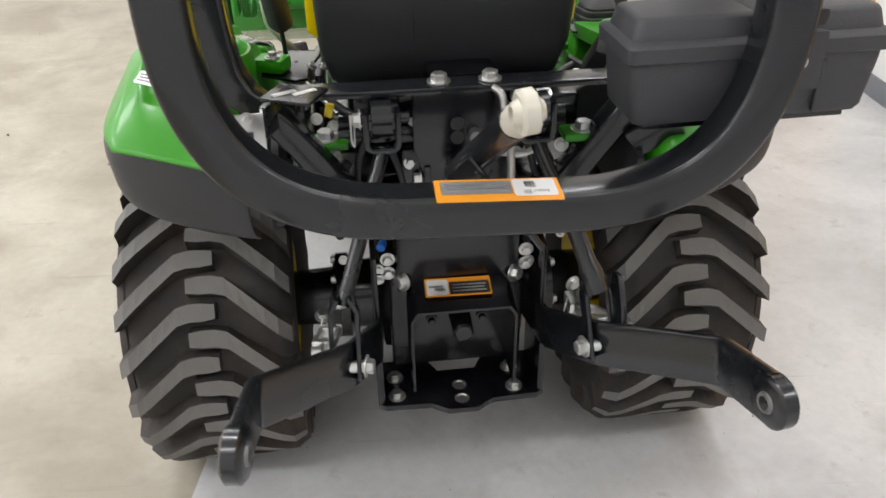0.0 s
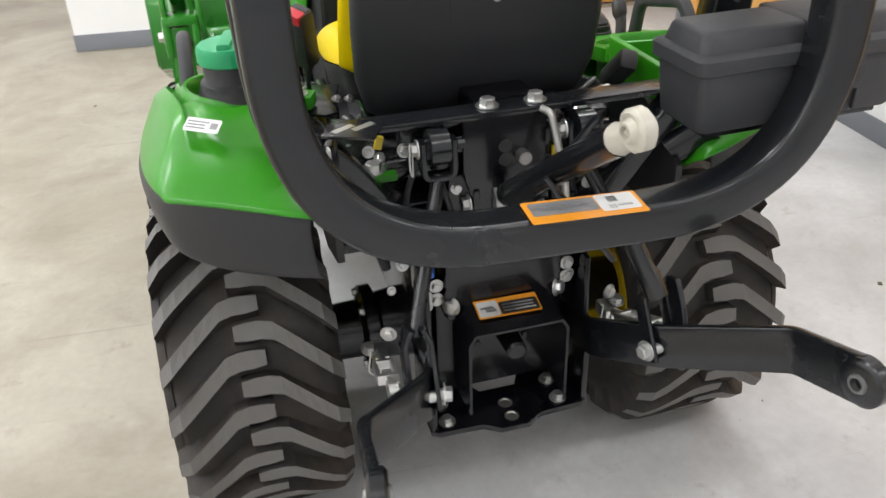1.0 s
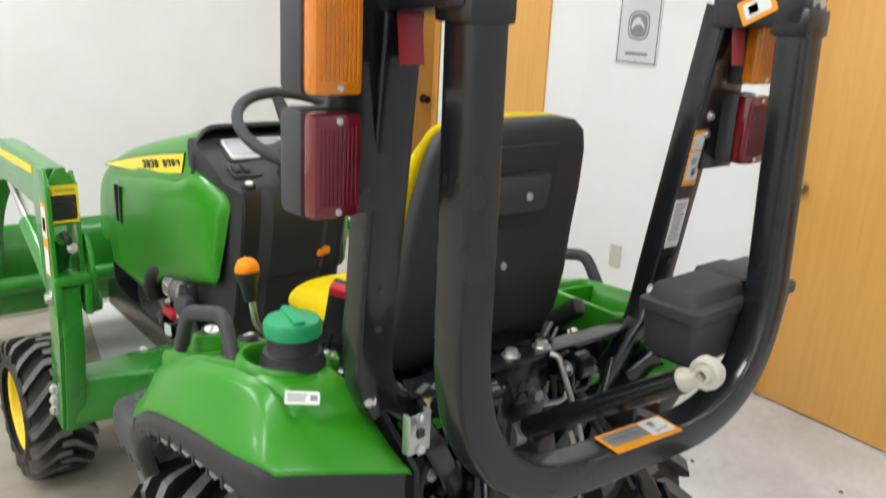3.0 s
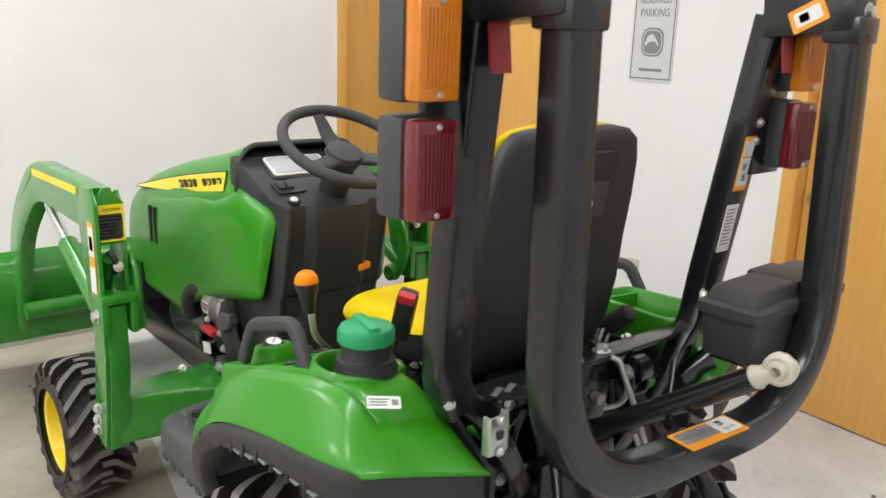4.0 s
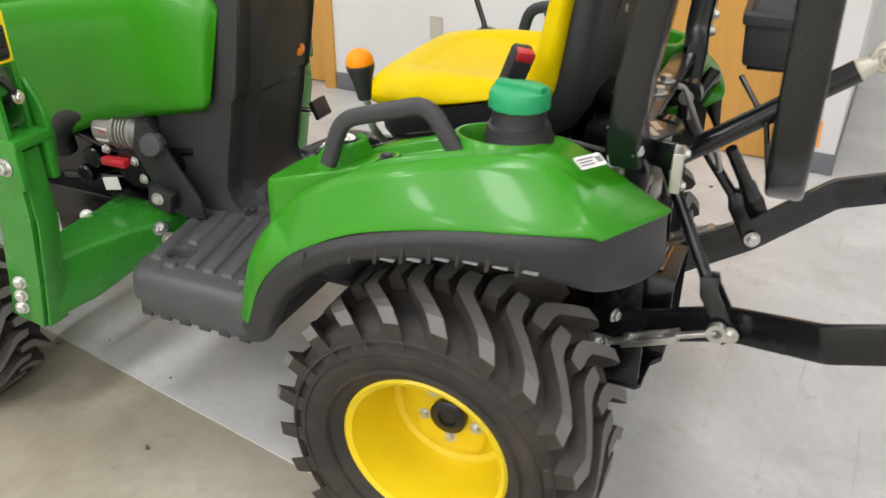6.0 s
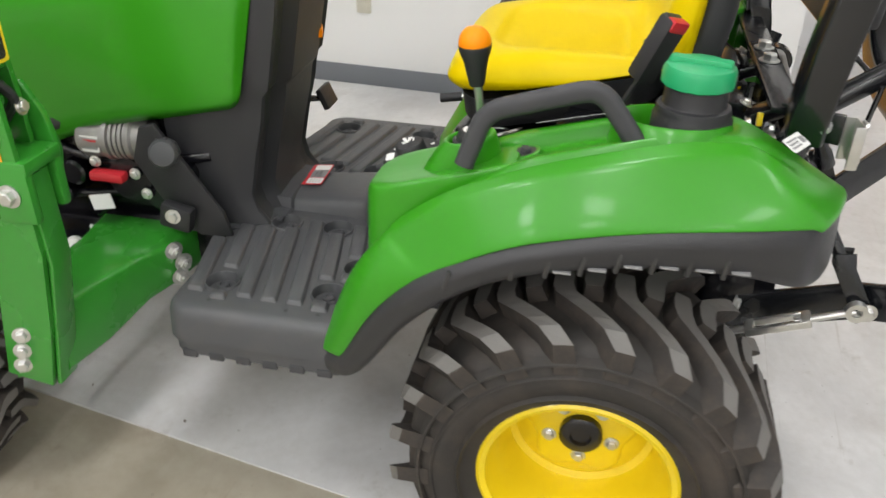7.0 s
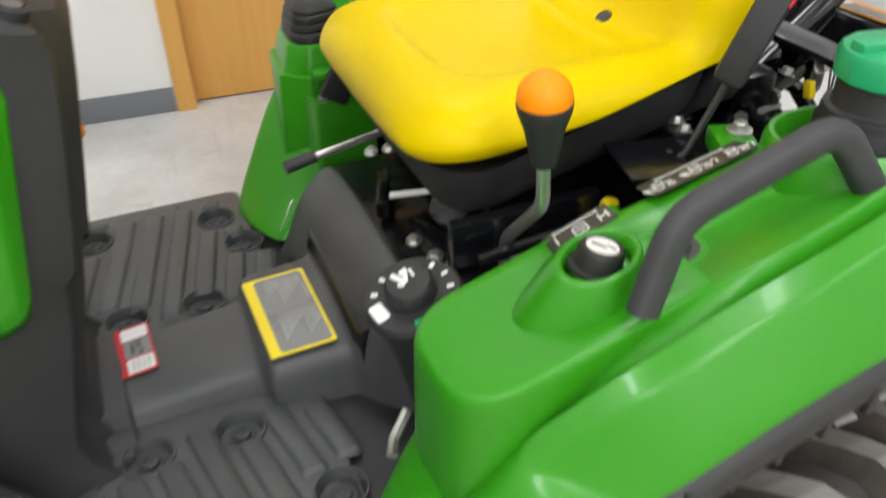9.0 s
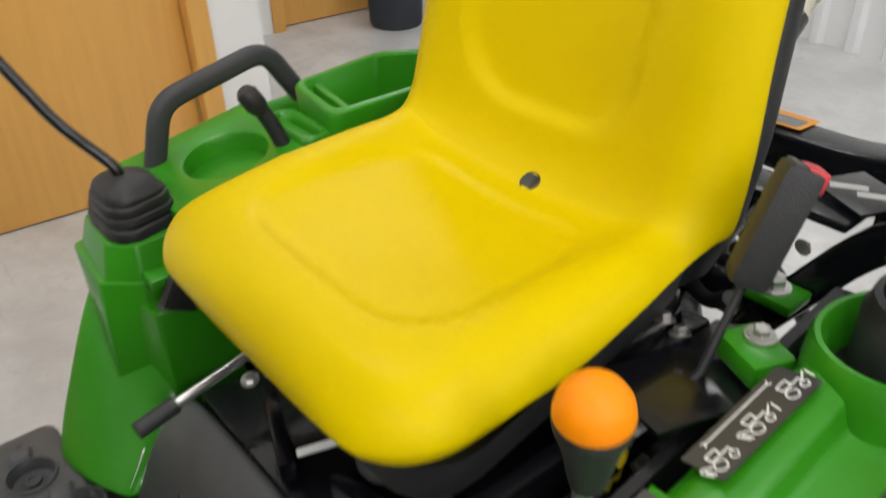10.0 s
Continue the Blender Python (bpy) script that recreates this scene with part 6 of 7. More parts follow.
part("hub", lathe(bmesh.new(), [(-.075, .034), (-.05, .050), (-.03, .055), (-.018, .050), (-.013, .030), (-.012, 0)], sm_, 28), GRIP, wheel_ring)
bm = bmesh.new()
rod(bm, [sm_ @ Vector((0, 0, -.05)), sm_ @ Vector((0, 0, -.22))], .042, 18)
part("steering_column", bm, PLASTIC_BLACK, tractor, "black steering column shroud")
bm = bmesh.new()
rod(bm, [(.06, .75, .87), (.088, .70, .866)], .006, 8)
part("throttle_stalk", bm, BLACK, tractor)
part("throttle_knob", box(bmesh.new(), (.090, .693, .866), (.055, .04, .024), .009, rotz(20)), ORANGE, tractor, "orange throttle knob")
# bracket plate and plated cap in front of the console foot
bm = bmesh.new()
prism(bm, [(.965, .735), (.93, .745), (.80, .555), (.785, .500), (.86, .495), (.93, .56), (.99, .66)], "x", -.238, -.226, .004)
part("side_cover", bm, PLASTIC_BLACK, tractor)
part("side_bracket", box(bmesh.new(), (-.262, .893, .550), (.030, .070, .055), .008, rotx(12)), PLASTIC_BLACK, tractor)
bolt((-.278, .894, .557), (-1, -.2, 0), tractor, .010)
kc = Matrix.Translation((-.232, .914, .684)) @ facing((-1, -.3, .25))
cap_ = part("knurled_cap", lathe(bmesh.new(), [(0, .030), (.026, .030), (.032, .025), (.034, .012), (.034, 0)], kc, 24), PLASTIC_PALE, tractor, "dull grey knurled cap")
for k in range(9):
    a = radians(40 * k)
    part("knurl", box(bmesh.new(), kc @ Vector((.0300 * math.cos(a), .0300 * math.sin(a), .014)), (.004, .007, .022), .0015, kc.to_3x3() @ Matrix.Rotation(a, 3, "Z")), PLASTIC, cap_)

# -- hood decoration --
def stripe(s):
    """A wedge-shaped yellow stripe with a dark outline, and plain bars where its wordmark stands."""
    def band(y0, y1, grow, out):
        bm = bmesh.new()
        rows = []
        for i in range(13):
            t = i / 12
            y = y0 + (y1 - y0) * t
            q = (y - .972) / .78
            zc = 1.101 - .134 * max(0, q)
            h = .0285 * max(0.02, 1 - max(0, q) ** 2.2) + grow
            sl = .012 if i == 0 else 0
            a, b = zc - h, zc + h
            x0, x1 = .2095 - .012 * max(0, q), .1985 - .014 * max(0, q)
            rows.append([(s * (x0 + out - .01), y, a), (s * (x1 + out - .01), y + sl * 0, b), (s * (x1 + out), y, b), (s * (x0 + out), y, a)])
        return rings(bm, rows)

    edge = part("stripe_outline", band(.966, 1.76, .004, .0045), LABEL_BLACK, hood)
    st = part("hood_stripe", band(.970, 1.75, 0, .0062), LABEL_YELLOW, hood, "yellow stripe with a dark plain wordmark")
    for i in range(9):
        if i == 4:
            continue
        y = 1.000 + .0370 * i
        part("wordmark_bar", box(bmesh.new(), (s * .2110, y, 1.0955 - .0063 * i), (.003, .024, .026), .0, roty(s * 11) @ rotx(-9)), LABEL_BLACK, st, smooth=0)
        if i % 2 == 0:
            part("wordmark_gap", box(bmesh.new(), (s * .2118, y, 1.0955 - .0063 * i), (.003, .012, .012), .0, roty(s * 11) @ rotx(-9)), LABEL_YELLOW, st, smooth=0)


stripe(-1)
stripe(1)
# -- engine bay below the hood --
eng = empty("engine")
eng.parent = tractor
eng["label"] = "dark diesel engine with an aluminium starter"
bm = bmesh.new()
box(bm, (0, 1.25, .60), (.30, .80, .34), .03)
box(bm, (0, 1.35, .78), (.26, .60, .18), .03)
part("engine_block", bm, BLACK, eng)
bm = bmesh.new()
prof = [(0, .030), (.004, .040), (.03, .044), (.035, .050)]
for k in range(4):
    prof += [(.040 + .011 * k, .050), (.046 + .011 * k, .050), (.047 + .011 * k, .045), (.050 + .011 * k, .045)]
prof += [(.085, .052), (.094, .052), (.095, .047), (.150, .046), (.160, .040), (.162, 0)]
lathe(bm, prof, Matrix.Translation((-.185, .965, .690)) @ facing((-.05, 1, -.03)), 28)
alt = part("starter_motor", bm, ALU, eng, "finned cast aluminium alternator")
part("starter_label", plate(bmesh.new(), surface((-.2340, 1.088, .684), (0, -1, 0), (0, 0, 1)), .042, .036, .002, .002), LABEL_WHITE, alt)
part("label_bar", plate(bmesh.new(), surface((-.2362, 1.088, .692), (0, -1, 0), (0, 0, 1)), .034, .005, .001, .002), RED, alt)
part("label_bar", plate(bmesh.new(), surface((-.2362, 1.088, .675), (0, -1, 0), (0, 0, 1)), .036, .005, .001, .002), LABEL_GREY, alt)
bm = bmesh.new()
rod(bm, [(-.19, 1.12, .72), (-.21, 1.20, .72), (-.215, 1.26, .66), (-.20, 1.27, .60)], .032, 14, .04)
part("bellows", bm, PLASTIC_BLACK, eng, "black rubber intake hose")
part("pale_bracket", box(bmesh.new(), (-.20, 1.20, .74), (.02, .10, .012), .002, rotx(20)), LABEL_WHITE, eng)
part("pale_bracket", box(bmesh.new(), (-.20, 1.18, .71), (.02, .012, .06), .002, rotx(20)), LABEL_WHITE, eng)
part("grey_tag", plate(bmesh.new(), surface((-.232, 1.09, .545), (0, -1, .2), (0, .2, 1)), .055, .036, .002, .002), LABEL_WHITE, eng, "pale metal data plate")
part("red_cap", box(bmesh.new(), (-.232, 1.06, .612), (.03, .080, .022), .008), RED, eng, "red plastic cover")
bm = bmesh.new()
rod(bm, [(-.16, 1.02, .60), (-.22, 1.02, .60)], .05, 18)
rod(bm, [(-.16, .90, .62), (-.21, .90, .62)], .03, 14)
rod(bm, [(-.18, .84, .66), (-.2, .95, .64), (-.2, 1.1, .63), (-.19, 1.3, .68)], .012, 10, .03)
rod(bm, [(-.17, .84, .58), (-.19, 1.0, .56), (-.19, 1.3, .52)], .010, 10, .03)
part("oil_filter", bm, BLACK, eng)
for y, z, r in ((1.16, .60, .03), (1.20, .545, .026), (.96, .56, .028), (1.12, .52, .022)):
    part("black_fitting", lathe(bmesh.new(), [(0, r), (.05, r), (.055, r * .8), (.055, 0)], Matrix.Translation((-.165, y, z)) @ facing((-1, 0, 0)), 16), BLACK, eng)
for y, z in ((.95, .615), (1.0, .62), (1.06, .61), (.98, .575), (1.09, .64), (.92, .60)):
    bolt((-.225, y, z), (-1, 0, 0), eng, .008)
bm = bmesh.new()
box(bm, (0, 1.15, .42), (.36, 1.5, .10), .012)
part("chassis_frame", bm, BLACK, tractor, "black chassis frame")
part("frame_sticker", plate(bmesh.new(), surface((-.1815, 1.15, .43), (0, -1, 0), (0, 0, 1)), .05, .04, .0015, .002), LABEL_WHITE, tractor)
bm = bmesh.new()
rod(bm, [(-.46, 1.42, .235), (.46, 1.42, .235)], .045, 16)
box(bm, (0, 1.42, .30), (.20, .16, .16), .02)
part("front_axle", bm, BLACK, tractor, "black front axle beam")
bm = bmesh.new()
rod(bm, [(-.44, 1.30, .26), (.44, 1.30, .26)], .012, 10)
part("tie_rod", bm, STEEL, tractor)

# -- controls round the seat --
ctl = empty("controls")
ctl.parent = tractor
ctl["label"] = "levers and knobs beside the seat"
bm = bmesh.new()
rod(bm, [(-.250, .236, .70), (-.252, .236, .778), (-.338, .237, .872), (-.346, .245, .945)], .0078, 10, .018)
lv = part("range_lever", bm, ZINC, ctl, "bent plated lever with an orange-topped knob")
km = Matrix.Translation((-.347, .244, .928)) @ facing((-.055, .075, 1))
part("knob_skirt", lathe(bmesh.new(), [(0, .0125), (.006, .014), (.040, .020), (.060, .0265), (.068, .0275), (.070, .027)], km, 28), PLASTIC_BLACK, lv)
part("knob_top", lathe(bmesh.new(), [(.067, .0262), (.069, .0268), (.074, .0270), (.083, .0252), (.090, .021), (.096, .0145), (.099, .006), (.0995, 0)], km, 32), ORANGE, lv, "glossy orange knob top")
part("push_knob", lathe(bmesh.new(), [(0, .006), (.02, .006), (.021, .0110), (.052, .0122), (.056, .010), (.056, 0)], Matrix.Translation((-.262, .106, .748)) @ facing((-.1, -.05, 1)), 16), YELLOW_PAINT, ctl, "small yellow push knob")
# plated lever with a dark grip
bm = bmesh.new()
rod(bm, [(.150, .385, .716), (.168, .250, .728), (.18, .12, .74)], .0065, 10)
hl = part("height_lever", bm, ZINC, ctl, "plated lever with a dark grip")
part("grip", rod(bmesh.new(), [(.147, .412, .712), (.152, .362, .719)], .0105, 12), PLASTIC_BLACK, hl)
bm = bmesh.new()
rod(bm, [(.0, .294, .714), (-.028, .232, .722)], .0048, 8)
part("seat_slide_bar", bm, LABEL_WHITE, ctl)
bm = bmesh.new()
lug = Matrix.Translation((-.062, .226, .712)) @ facing((-.45, .40, .8))
lathe(bm, [(-.007, 0), (-.007, .026), (-.005, .029), (.005, .029), (.007, .026), (.007, 0)], lug, 24)
box(bm, (-.050, .196, .728), (.052, .050, .026), .006, rotx(-28))
pp = part("pivot_plate", bm, PLASTIC_BLACK, ctl, "black cast pivot lug with a bolt")
part("lug_hole", lathe(bmesh.new(), [(.0068, 0), (.0068, .0115), (.0076, .0115), (.0076, 0)], lug @ pose(-.004, .008, 0), 16), LABEL_BLACK, pp)
bolt(lug @ Vector((-.004, .008, .0072)), (-.45, .40, .8), pp, .0055, STEEL)
bm = bmesh.new()
box(bm, (-.150, .208, .708), (.022, .020, .026), .003, rotz(25))
box(bm, (-.142, .222, .700), (.030, .010, .016), .002, rotz(-30))
part("small_bracket", bm, DARKSTEEL, ctl)
# dial box
dm = Matrix.Translation((-.291, .366, .752)) @ rotx(-14) @ roty(-6)
db = part("dial_housing", lathe(bmesh.new(), [(-.24, .042), (-.06, .044), (-.02, .047), (.0, .056), (.010, .0575), (.014, .055), (.016, .054), (.016, 0)], dm, 36), PLASTIC_BLACK, ctl, "black dial housing with printed marks")
part("dial_knob", lathe(bmesh.new(), [(.016, .029), (.034, .028), (.038, .025), (.040, 0)], dm, 12), PLASTIC_BLACK, db)
for a, w, mt in ((168, .020, CAPGREEN), (182, .020, CAPGREEN), (196, .020, CAPGREEN), (210, .016, CAPGREEN), (250, .008, LABEL_WHITE), (278, .008, LABEL_WHITE), (305, .010, LABEL_WHITE), (30, .008, LABEL_WHITE), (60, .010, LABEL_WHITE)):
    m = dm @ Matrix.Rotation(radians(a), 4, "Z") @ Matrix.Translation((.0435, 0, .0165))
    part("dial_mark", plate(bmesh.new(), m, .008, w * .55, .0006, .001), mt, db, smooth=0)
for x, y, w, h, a in ((.006, .010, .013, .004, 30), (.002, .004, .010, .0035, -20), (.010, .003, .005, .006, 10), (-.003, .010, .006, .003, 60), (.005, -.003, .009, .002, 5)):
    part("dial_mark", plate(bmesh.new(), dm @ pose(x * 1.3, y * 1.3 - .004, .0395, 0, 0, a), w * 1.35, h * 1.5, .0008, .0008), LABEL_WHITE, db, smooth=0)
part("dial_mark", plate(bmesh.new(), dm @ Matrix.Rotation(radians(98), 4, "Z") @ Matrix.Translation((.0425, 0, .0165)), .016, .026, .0008, .003), LABEL_WHITE, db, smooth=0)
bm = bmesh.new()
rod(bm, [(-.30, .385, .60), (-.315, .41, .575), (-.335, .42, .57)], .008, 8)
part("small_pedal", bm, ZINC, ctl)
# linkage, bolts and rods in the gap beside the seat
for nm, c_, sz, bv, rt in (("side_rail", (-.285, .10, .735), (.07, .46, .014), .004, None), ("seat_bracket", (-.235, .20, .77), (.02, .20, .07), .005, None), ("pivot_block", (-.30, -.06, .80), (.05, .14, .04), .008, None),
                           ("pit_floor", (-.04, .05, .655), (.50, .53, .020), .004, None), ("slide_rail", (-.105, .255, .680), (.15, .016, .030), .004, rotz(12)), ("slide_rail", (.06, .285, .690), (.12, .018, .030), .004, rotz(-20))):
    part(nm, box(bmesh.new(), c_, sz, bv, rt), BLACK, ctl)
part("link_rod", rod(bmesh.new(), [(-.27, .28, .77), (-.27, -.10, .80)], .008, 8), BLACK, ctl)
for p in ((-.108, .299, .703), (-.152, .286, .702), (-.148, .254, .702), (-.203, .184, .702), (-.211, .122, .702), (-.185, .276, .702), (-.221, .259, .702), (-.252, .215, .745), (-.290, .170, .748), (-.268, .060, .750), (.140, .275, .712), (.125, .250, .720)):
    bolt(p, (-.2, .1, 1), ctl, .0068, ZINC)
bolt((-.313, -.030, .892), (0, 0, 1), ctl, .0075, STEEL)
part("washer", lathe(bmesh.new(), [(.8895, 0), (.8895, .0150), (.8925, .0150), (.8928, .0140), (.8928, 0)], Matrix.Translation((-.313, -.030, 0)), 24), ZINC, ctl)
part("bolt_pad", box(bmesh.new(), (-.316, -.020, .876), (.060, .046, .026), .006, rotz(-22)), GREEN, ctl)
# black sheet plate between the seat and the deck
bm = bmesh.new()
prism(bm, [(-.222, .092), (-.312, .110), (-.338, .030), (-.338, -.030), (-.276, -.070), (-.250, -.062), (-.252, -.008)], "z", .853, .859, .002)
sp = part("sheet_plate", bm, BLACK, ctl, "flat black sheet plate with a drilled hole")
part("drilled_hole", lathe(bmesh.new(), [(.8588, 0), (.8588, .004), (.8595, .004), (.8595, 0)], Matrix.Translation((-.275, .033, 0)), 12), LABEL_BLACK, sp)
for p in ((-.221, -.016, .862), (-.244, -.010, .862)):
    bolt(p, (.3, -.2, 1), sp, .0065, STEEL)
# printed strips on the fender edge: an arrow and small machine symbols
def symbol_strip(o, xd, yd, w, h, n, label):
    m = surface(o, xd, yd)
    st = part("symbol_strip", plate(bmesh.new(), m, w, h, .0012, .002), LABEL_DARK, left_fender, label, smooth=0)

    def mark(x, y, bw, bh, turn=0):
        part("printed_bar", plate(bmesh.new(), m @ pose(x, y, .0012, 0, 0, turn), bw, bh, .0005, .0005), LABEL_WHITE, st, smooth=0)

    if n == 2:
        for bx, by, bw, bh in ((0, -.011, .016, .0016), (0, .004, .016, .0016), (-.0075, -.0035, .0016, .015), (.0075, -.0035, .0016, .015), (0, -.0035, .011, .0016)):
            mark(bx, by, bw, bh)
    if n > 1:
        mark(0, h * .34, w * .66, .0016)
        for e in (-1, 1):
            mark(e * w * .325, h * .34 + .0015, .005, .0013, 35 * e)
            mark(e * w * .325, h * .34 - .0015, .005, .0013, -35 * e)
    for i in range(n):
        x = -w * .36 + w * .72 * i / (n - 1)
        y = -h * .10
        if n == 2:
            letters("lettering", "1H"[i], .020, m @ pose(x, y, .0014), LABEL_WHITE, st, .0003)
            continue
        for ex, rr in ((-.006, .0062), (.0085, .0044)):
            part("printed_ring", lathe(bmesh.new(), [(.0012, rr - .0016), (.0012, rr), (.0017, rr), (.0017, rr - .0016)], m @ pose(x + ex, y - .006 + (.0062 - rr) * -.6, 0), 16, caps=False), LABEL_WHITE, st, smooth=0)
        mark(x + .002, y + .0015, .020, .0018)
        mark(x - .007, y + .0055, .0018, .009)
        mark(x - .002, y + .0095, .011, .0018)
        mark(x + .0035, y + .0055, .0018, .009, -12)
        mark(x + .011, y - .0005, .0018, .006)
        e = (-1, 0, 1)[i % 3]
        if e <= 0:
            mark(x - .015, y + .001, .010, .0018, -35)
            mark(x - .0195, y - .003, .0018, .012, 15)
            mark(x - .0165, y - .005, .0018, .010, 15)
        if e >= 0:
            mark(x + .016, y + .001, .010, .0018, 35)
            mark(x + .0205, y - .003, .0018, .012, -15)
    return st


symbol_strip((-.371, .074, .8950), (-.004, -.119, .031), (.045, -.004, -.016), .124, .044, 3, "dark grey strip with white symbols")
symbol_strip((-.356, .202, .8450), (-.005, -.066, .028), (.045, 0, -.010), .078, .036, 2, "short dark grey strip with white symbols")
# stickers
label_plate("fender_sticker", surface((-.486, -.241, .9335), (.052, -.029, -.004), (.03, .10, .055)), .058, .026, LABEL_WHITE, left_fender, "small white information sticker", ((-.008, .006, .036, .003, LABEL_GREY), (-.010, 0, .030, .003, LABEL_GREY), (-.010, -.006, .032, .003, LABEL_GREY), (.019, 0, .012, .012, LABEL_GREY)))
print_lines = []
for b in (0, 1):
    for i in range(12):
        ln_ = .062 - .0075 * ((i * 5 + b * 3) % 6)
        print_lines.append((.080 - .080 * b - ln_ / 2, -.0375 + .0058 * i, ln_, .0022, LABEL_WHITE))
label_plate("yellow_sticker", surface((-.022, .468, .5755), (1, .02, -.0), (-.02, 1, -.02)), .185, .094, LABEL_YELLOW, tunnel, "yellow and grey instruction sticker with fine print", [(0, -.0055, .174, .074, LABEL_GREY)] + print_lines + [(-.004, -.0055, .0016, .070, LABEL_BLACK)], t=.0006)
label_plate("red_sticker", surface((.030, .684, .5365), (1, .05, 0), (-.05, 1, -.09)), .110, .050, RED, tunnel, "red and white warning sticker with a picture", [(.0375, -.003, .026, .038, LABEL_WHITE), (.003, -.003, .040, .038, LABEL_GREY), (-.0355, -.003, .030, .038, LABEL_WHITE), (.010, -.006, .018, .006, LABEL_BLACK), (.002, .004, .022, .004, LABEL_BLACK), (-.008, -.008, .010, .005, LABEL_BLACK)] + [(-.0355, -.014 + .007 * i, .022, .002, LABEL_GREY) for i in range(4)], t=.0006)

# -- right-hand side: joystick tower, cup holder, tray, lever --
def round_poly(pts, r, n=3):
    p = [Vector(q) for q in pts]
    m_ = (p[-1] + p[0]) / 2
    return fillet([m_] + p + [m_], r, n)[:-1]


bm = bmesh.new()
rows = []
# height; front edge, inner corner and outer corner of the plan
for z, e_, n_, o_, yb in ((.594, (.373, .370), (.352, .340), (.388, .364), .320), (.615, (.372, .3695), (.346, .326), (.410, .362), .280), (.690, (.371, .365), (.338, .318), (.455, .356), .230), (.7665, (.370, .360), (.330, .318), (.497, .350), .215), (.770, (.3695, .358), (.3305, .316), (.496, .348), .216), (.7715, (.368, .352), (.335, .314), (.484, .343), .218), (.775, (.368, .350), (.336, .314), (.482, .342), .220), (.817, (.371, .340), (.340, .312), (.470, .332), .226), (.8205, (.371, .338), (.342, .310), (.467, .330), .228), (.822, (.372, .334), (.346, .307), (.462, .326), .232)):
    rows.append([(q.x, q.y, z) for q in round_poly([(*e_, 0), (*n_, 0), (n_[0], yb, 0), (o_[0], yb, 0), (*o_, 0)], .006)])
tower = part("joystick_box", rings(bm, rows), GREEN, tractor, "green stepped joystick tower", smooth=35)
bm = bmesh.new()
rows = []
for z, g in ((.560, 1.0), (.732, .985), (.736, .97), (.738, .93)):
    rows.append([(.335 + (q.x - .335) * g, .29 + (q.y - .29) * g, z) for q in round_poly([(.350, .330, 0), (.337, .326, 0), (.302, .318, 0), (.296, .215, 0), (.350, .215, 0)], .005)])
part("tower_step", rings(bm, rows), GREEN, tower, smooth=35)
part("tower_step", box(bmesh.new(), (.322, .296, .778), (.034, .036, .014), .004), GREEN, tower)
bolt((.313, .300, .739), (0, 0, 1), tower, .007, STEEL)
part("tower_switch", box(bmesh.new(), (.296, .276, .765), (.018, .05, .06), .006, rotx(30)), PLASTIC_BLACK, tower)
part("tower_plate", box(bmesh.new(), (.338, .222, .838), (.03, .036, .004), .001, rotx(10)), LABEL_DARK, tower)
bm = bmesh.new()
rows = []
for z, k in ((.812, .97), (.816, 1.0), (.830, 1.0), (.833, .97), (.834, .93), (.837, .93), (.839, .96), (.846, .94), (.848, .89), (.851, .89), (.853, .90), (.860, .86), (.862, .80), (.865, .80), (.867, .80), (.873, .73), (.880, .58), (.885, .40), (.888, .20)):
    rows.append([(.408 + x * (1 - .12 * (y < 0)), .283 + y, z + .004 + .06 * y * (z > .87)) for x, y in rrect(.122 * k, .098 * k, .034 * k, 5)])
part("joystick_boot", rings(bm, rows), PLASTIC_BLACK, tractor, "black rubber bellows boot")
bm = bmesh.new()
rod(bm, [(.404, .288, .870), (.406, .290, .900), (.450, .335, .960), (.500, .392, 1.085), (.520, .41, 1.16), (.525, .415, 1.24)], .0075, 10, .03)
js = part("joystick", bm, BLACK, tractor, "bent black joystick lever")
part("joystick_knob", lathe(bmesh.new(), [(0, 0), (.004, .012), (.014, .021), (.026, .023), (.038, .020), (.046, .010), (.048, 0)], Matrix.Translation((.525, .415, 1.23)), 20), GRIP, js)
bm = bmesh.new()
rod(bm, [(.365, .055, .82), (.385, .075, .90), (.390, .092, .935), (.392, .106, .950)], .0115, 12, .03)
hlv = part("hitch_lever", bm, PLASTIC_BLACK, tractor, "curved black hand lever")
part("lever_grip", lathe(bmesh.new(), [(0, .011), (.012, .0155), (.034, .0155), (.042, .010), (.043, 0)], Matrix.Translation((.388, .088, .925)) @ facing((.05, .5, .85)), 16), PLASTIC_BLACK, hlv)


def deck_hole(x0, x1, y0, y1, zf, cx, cy, r, depth):
    """A flat deck with a round well sunk in it; zf gives its height along y."""
    bm = bmesh.new()
    n = 48
    sq = []
    for i in range(n):
        a = 2 * math.pi * i / n
        c, s_ = math.cos(a), math.sin(a)
        k = min((((x1 if c > 0 else x0) - cx) / c) if abs(c) > 1e-6 else 9, (((y1 if s_ > 0 else y0) - cy) / s_) if abs(s_) > 1e-6 else 9)
        sq.append((cx + c * k, cy + s_ * k))
    ring_ = lambda rr, dz: [(cx + rr * math.cos(2 * math.pi * i / n), cy + rr * math.sin(2 * math.pi * i / n), zf(cy) + dz + (zf(cy + rr * math.sin(2 * math.pi * i / n)) - zf(cy))) for i in range(n)]
    rows = [[(x, y, zf(y) - .03) for x, y in sq], [(x, y, zf(y)) for x, y in sq], ring_(r + .010, 0), ring_(r + .003, -.003), ring_(r, -.010), ring_(r * .93, -depth), ring_(r * .5, -depth - .002)]
    return rings(bm, rows)


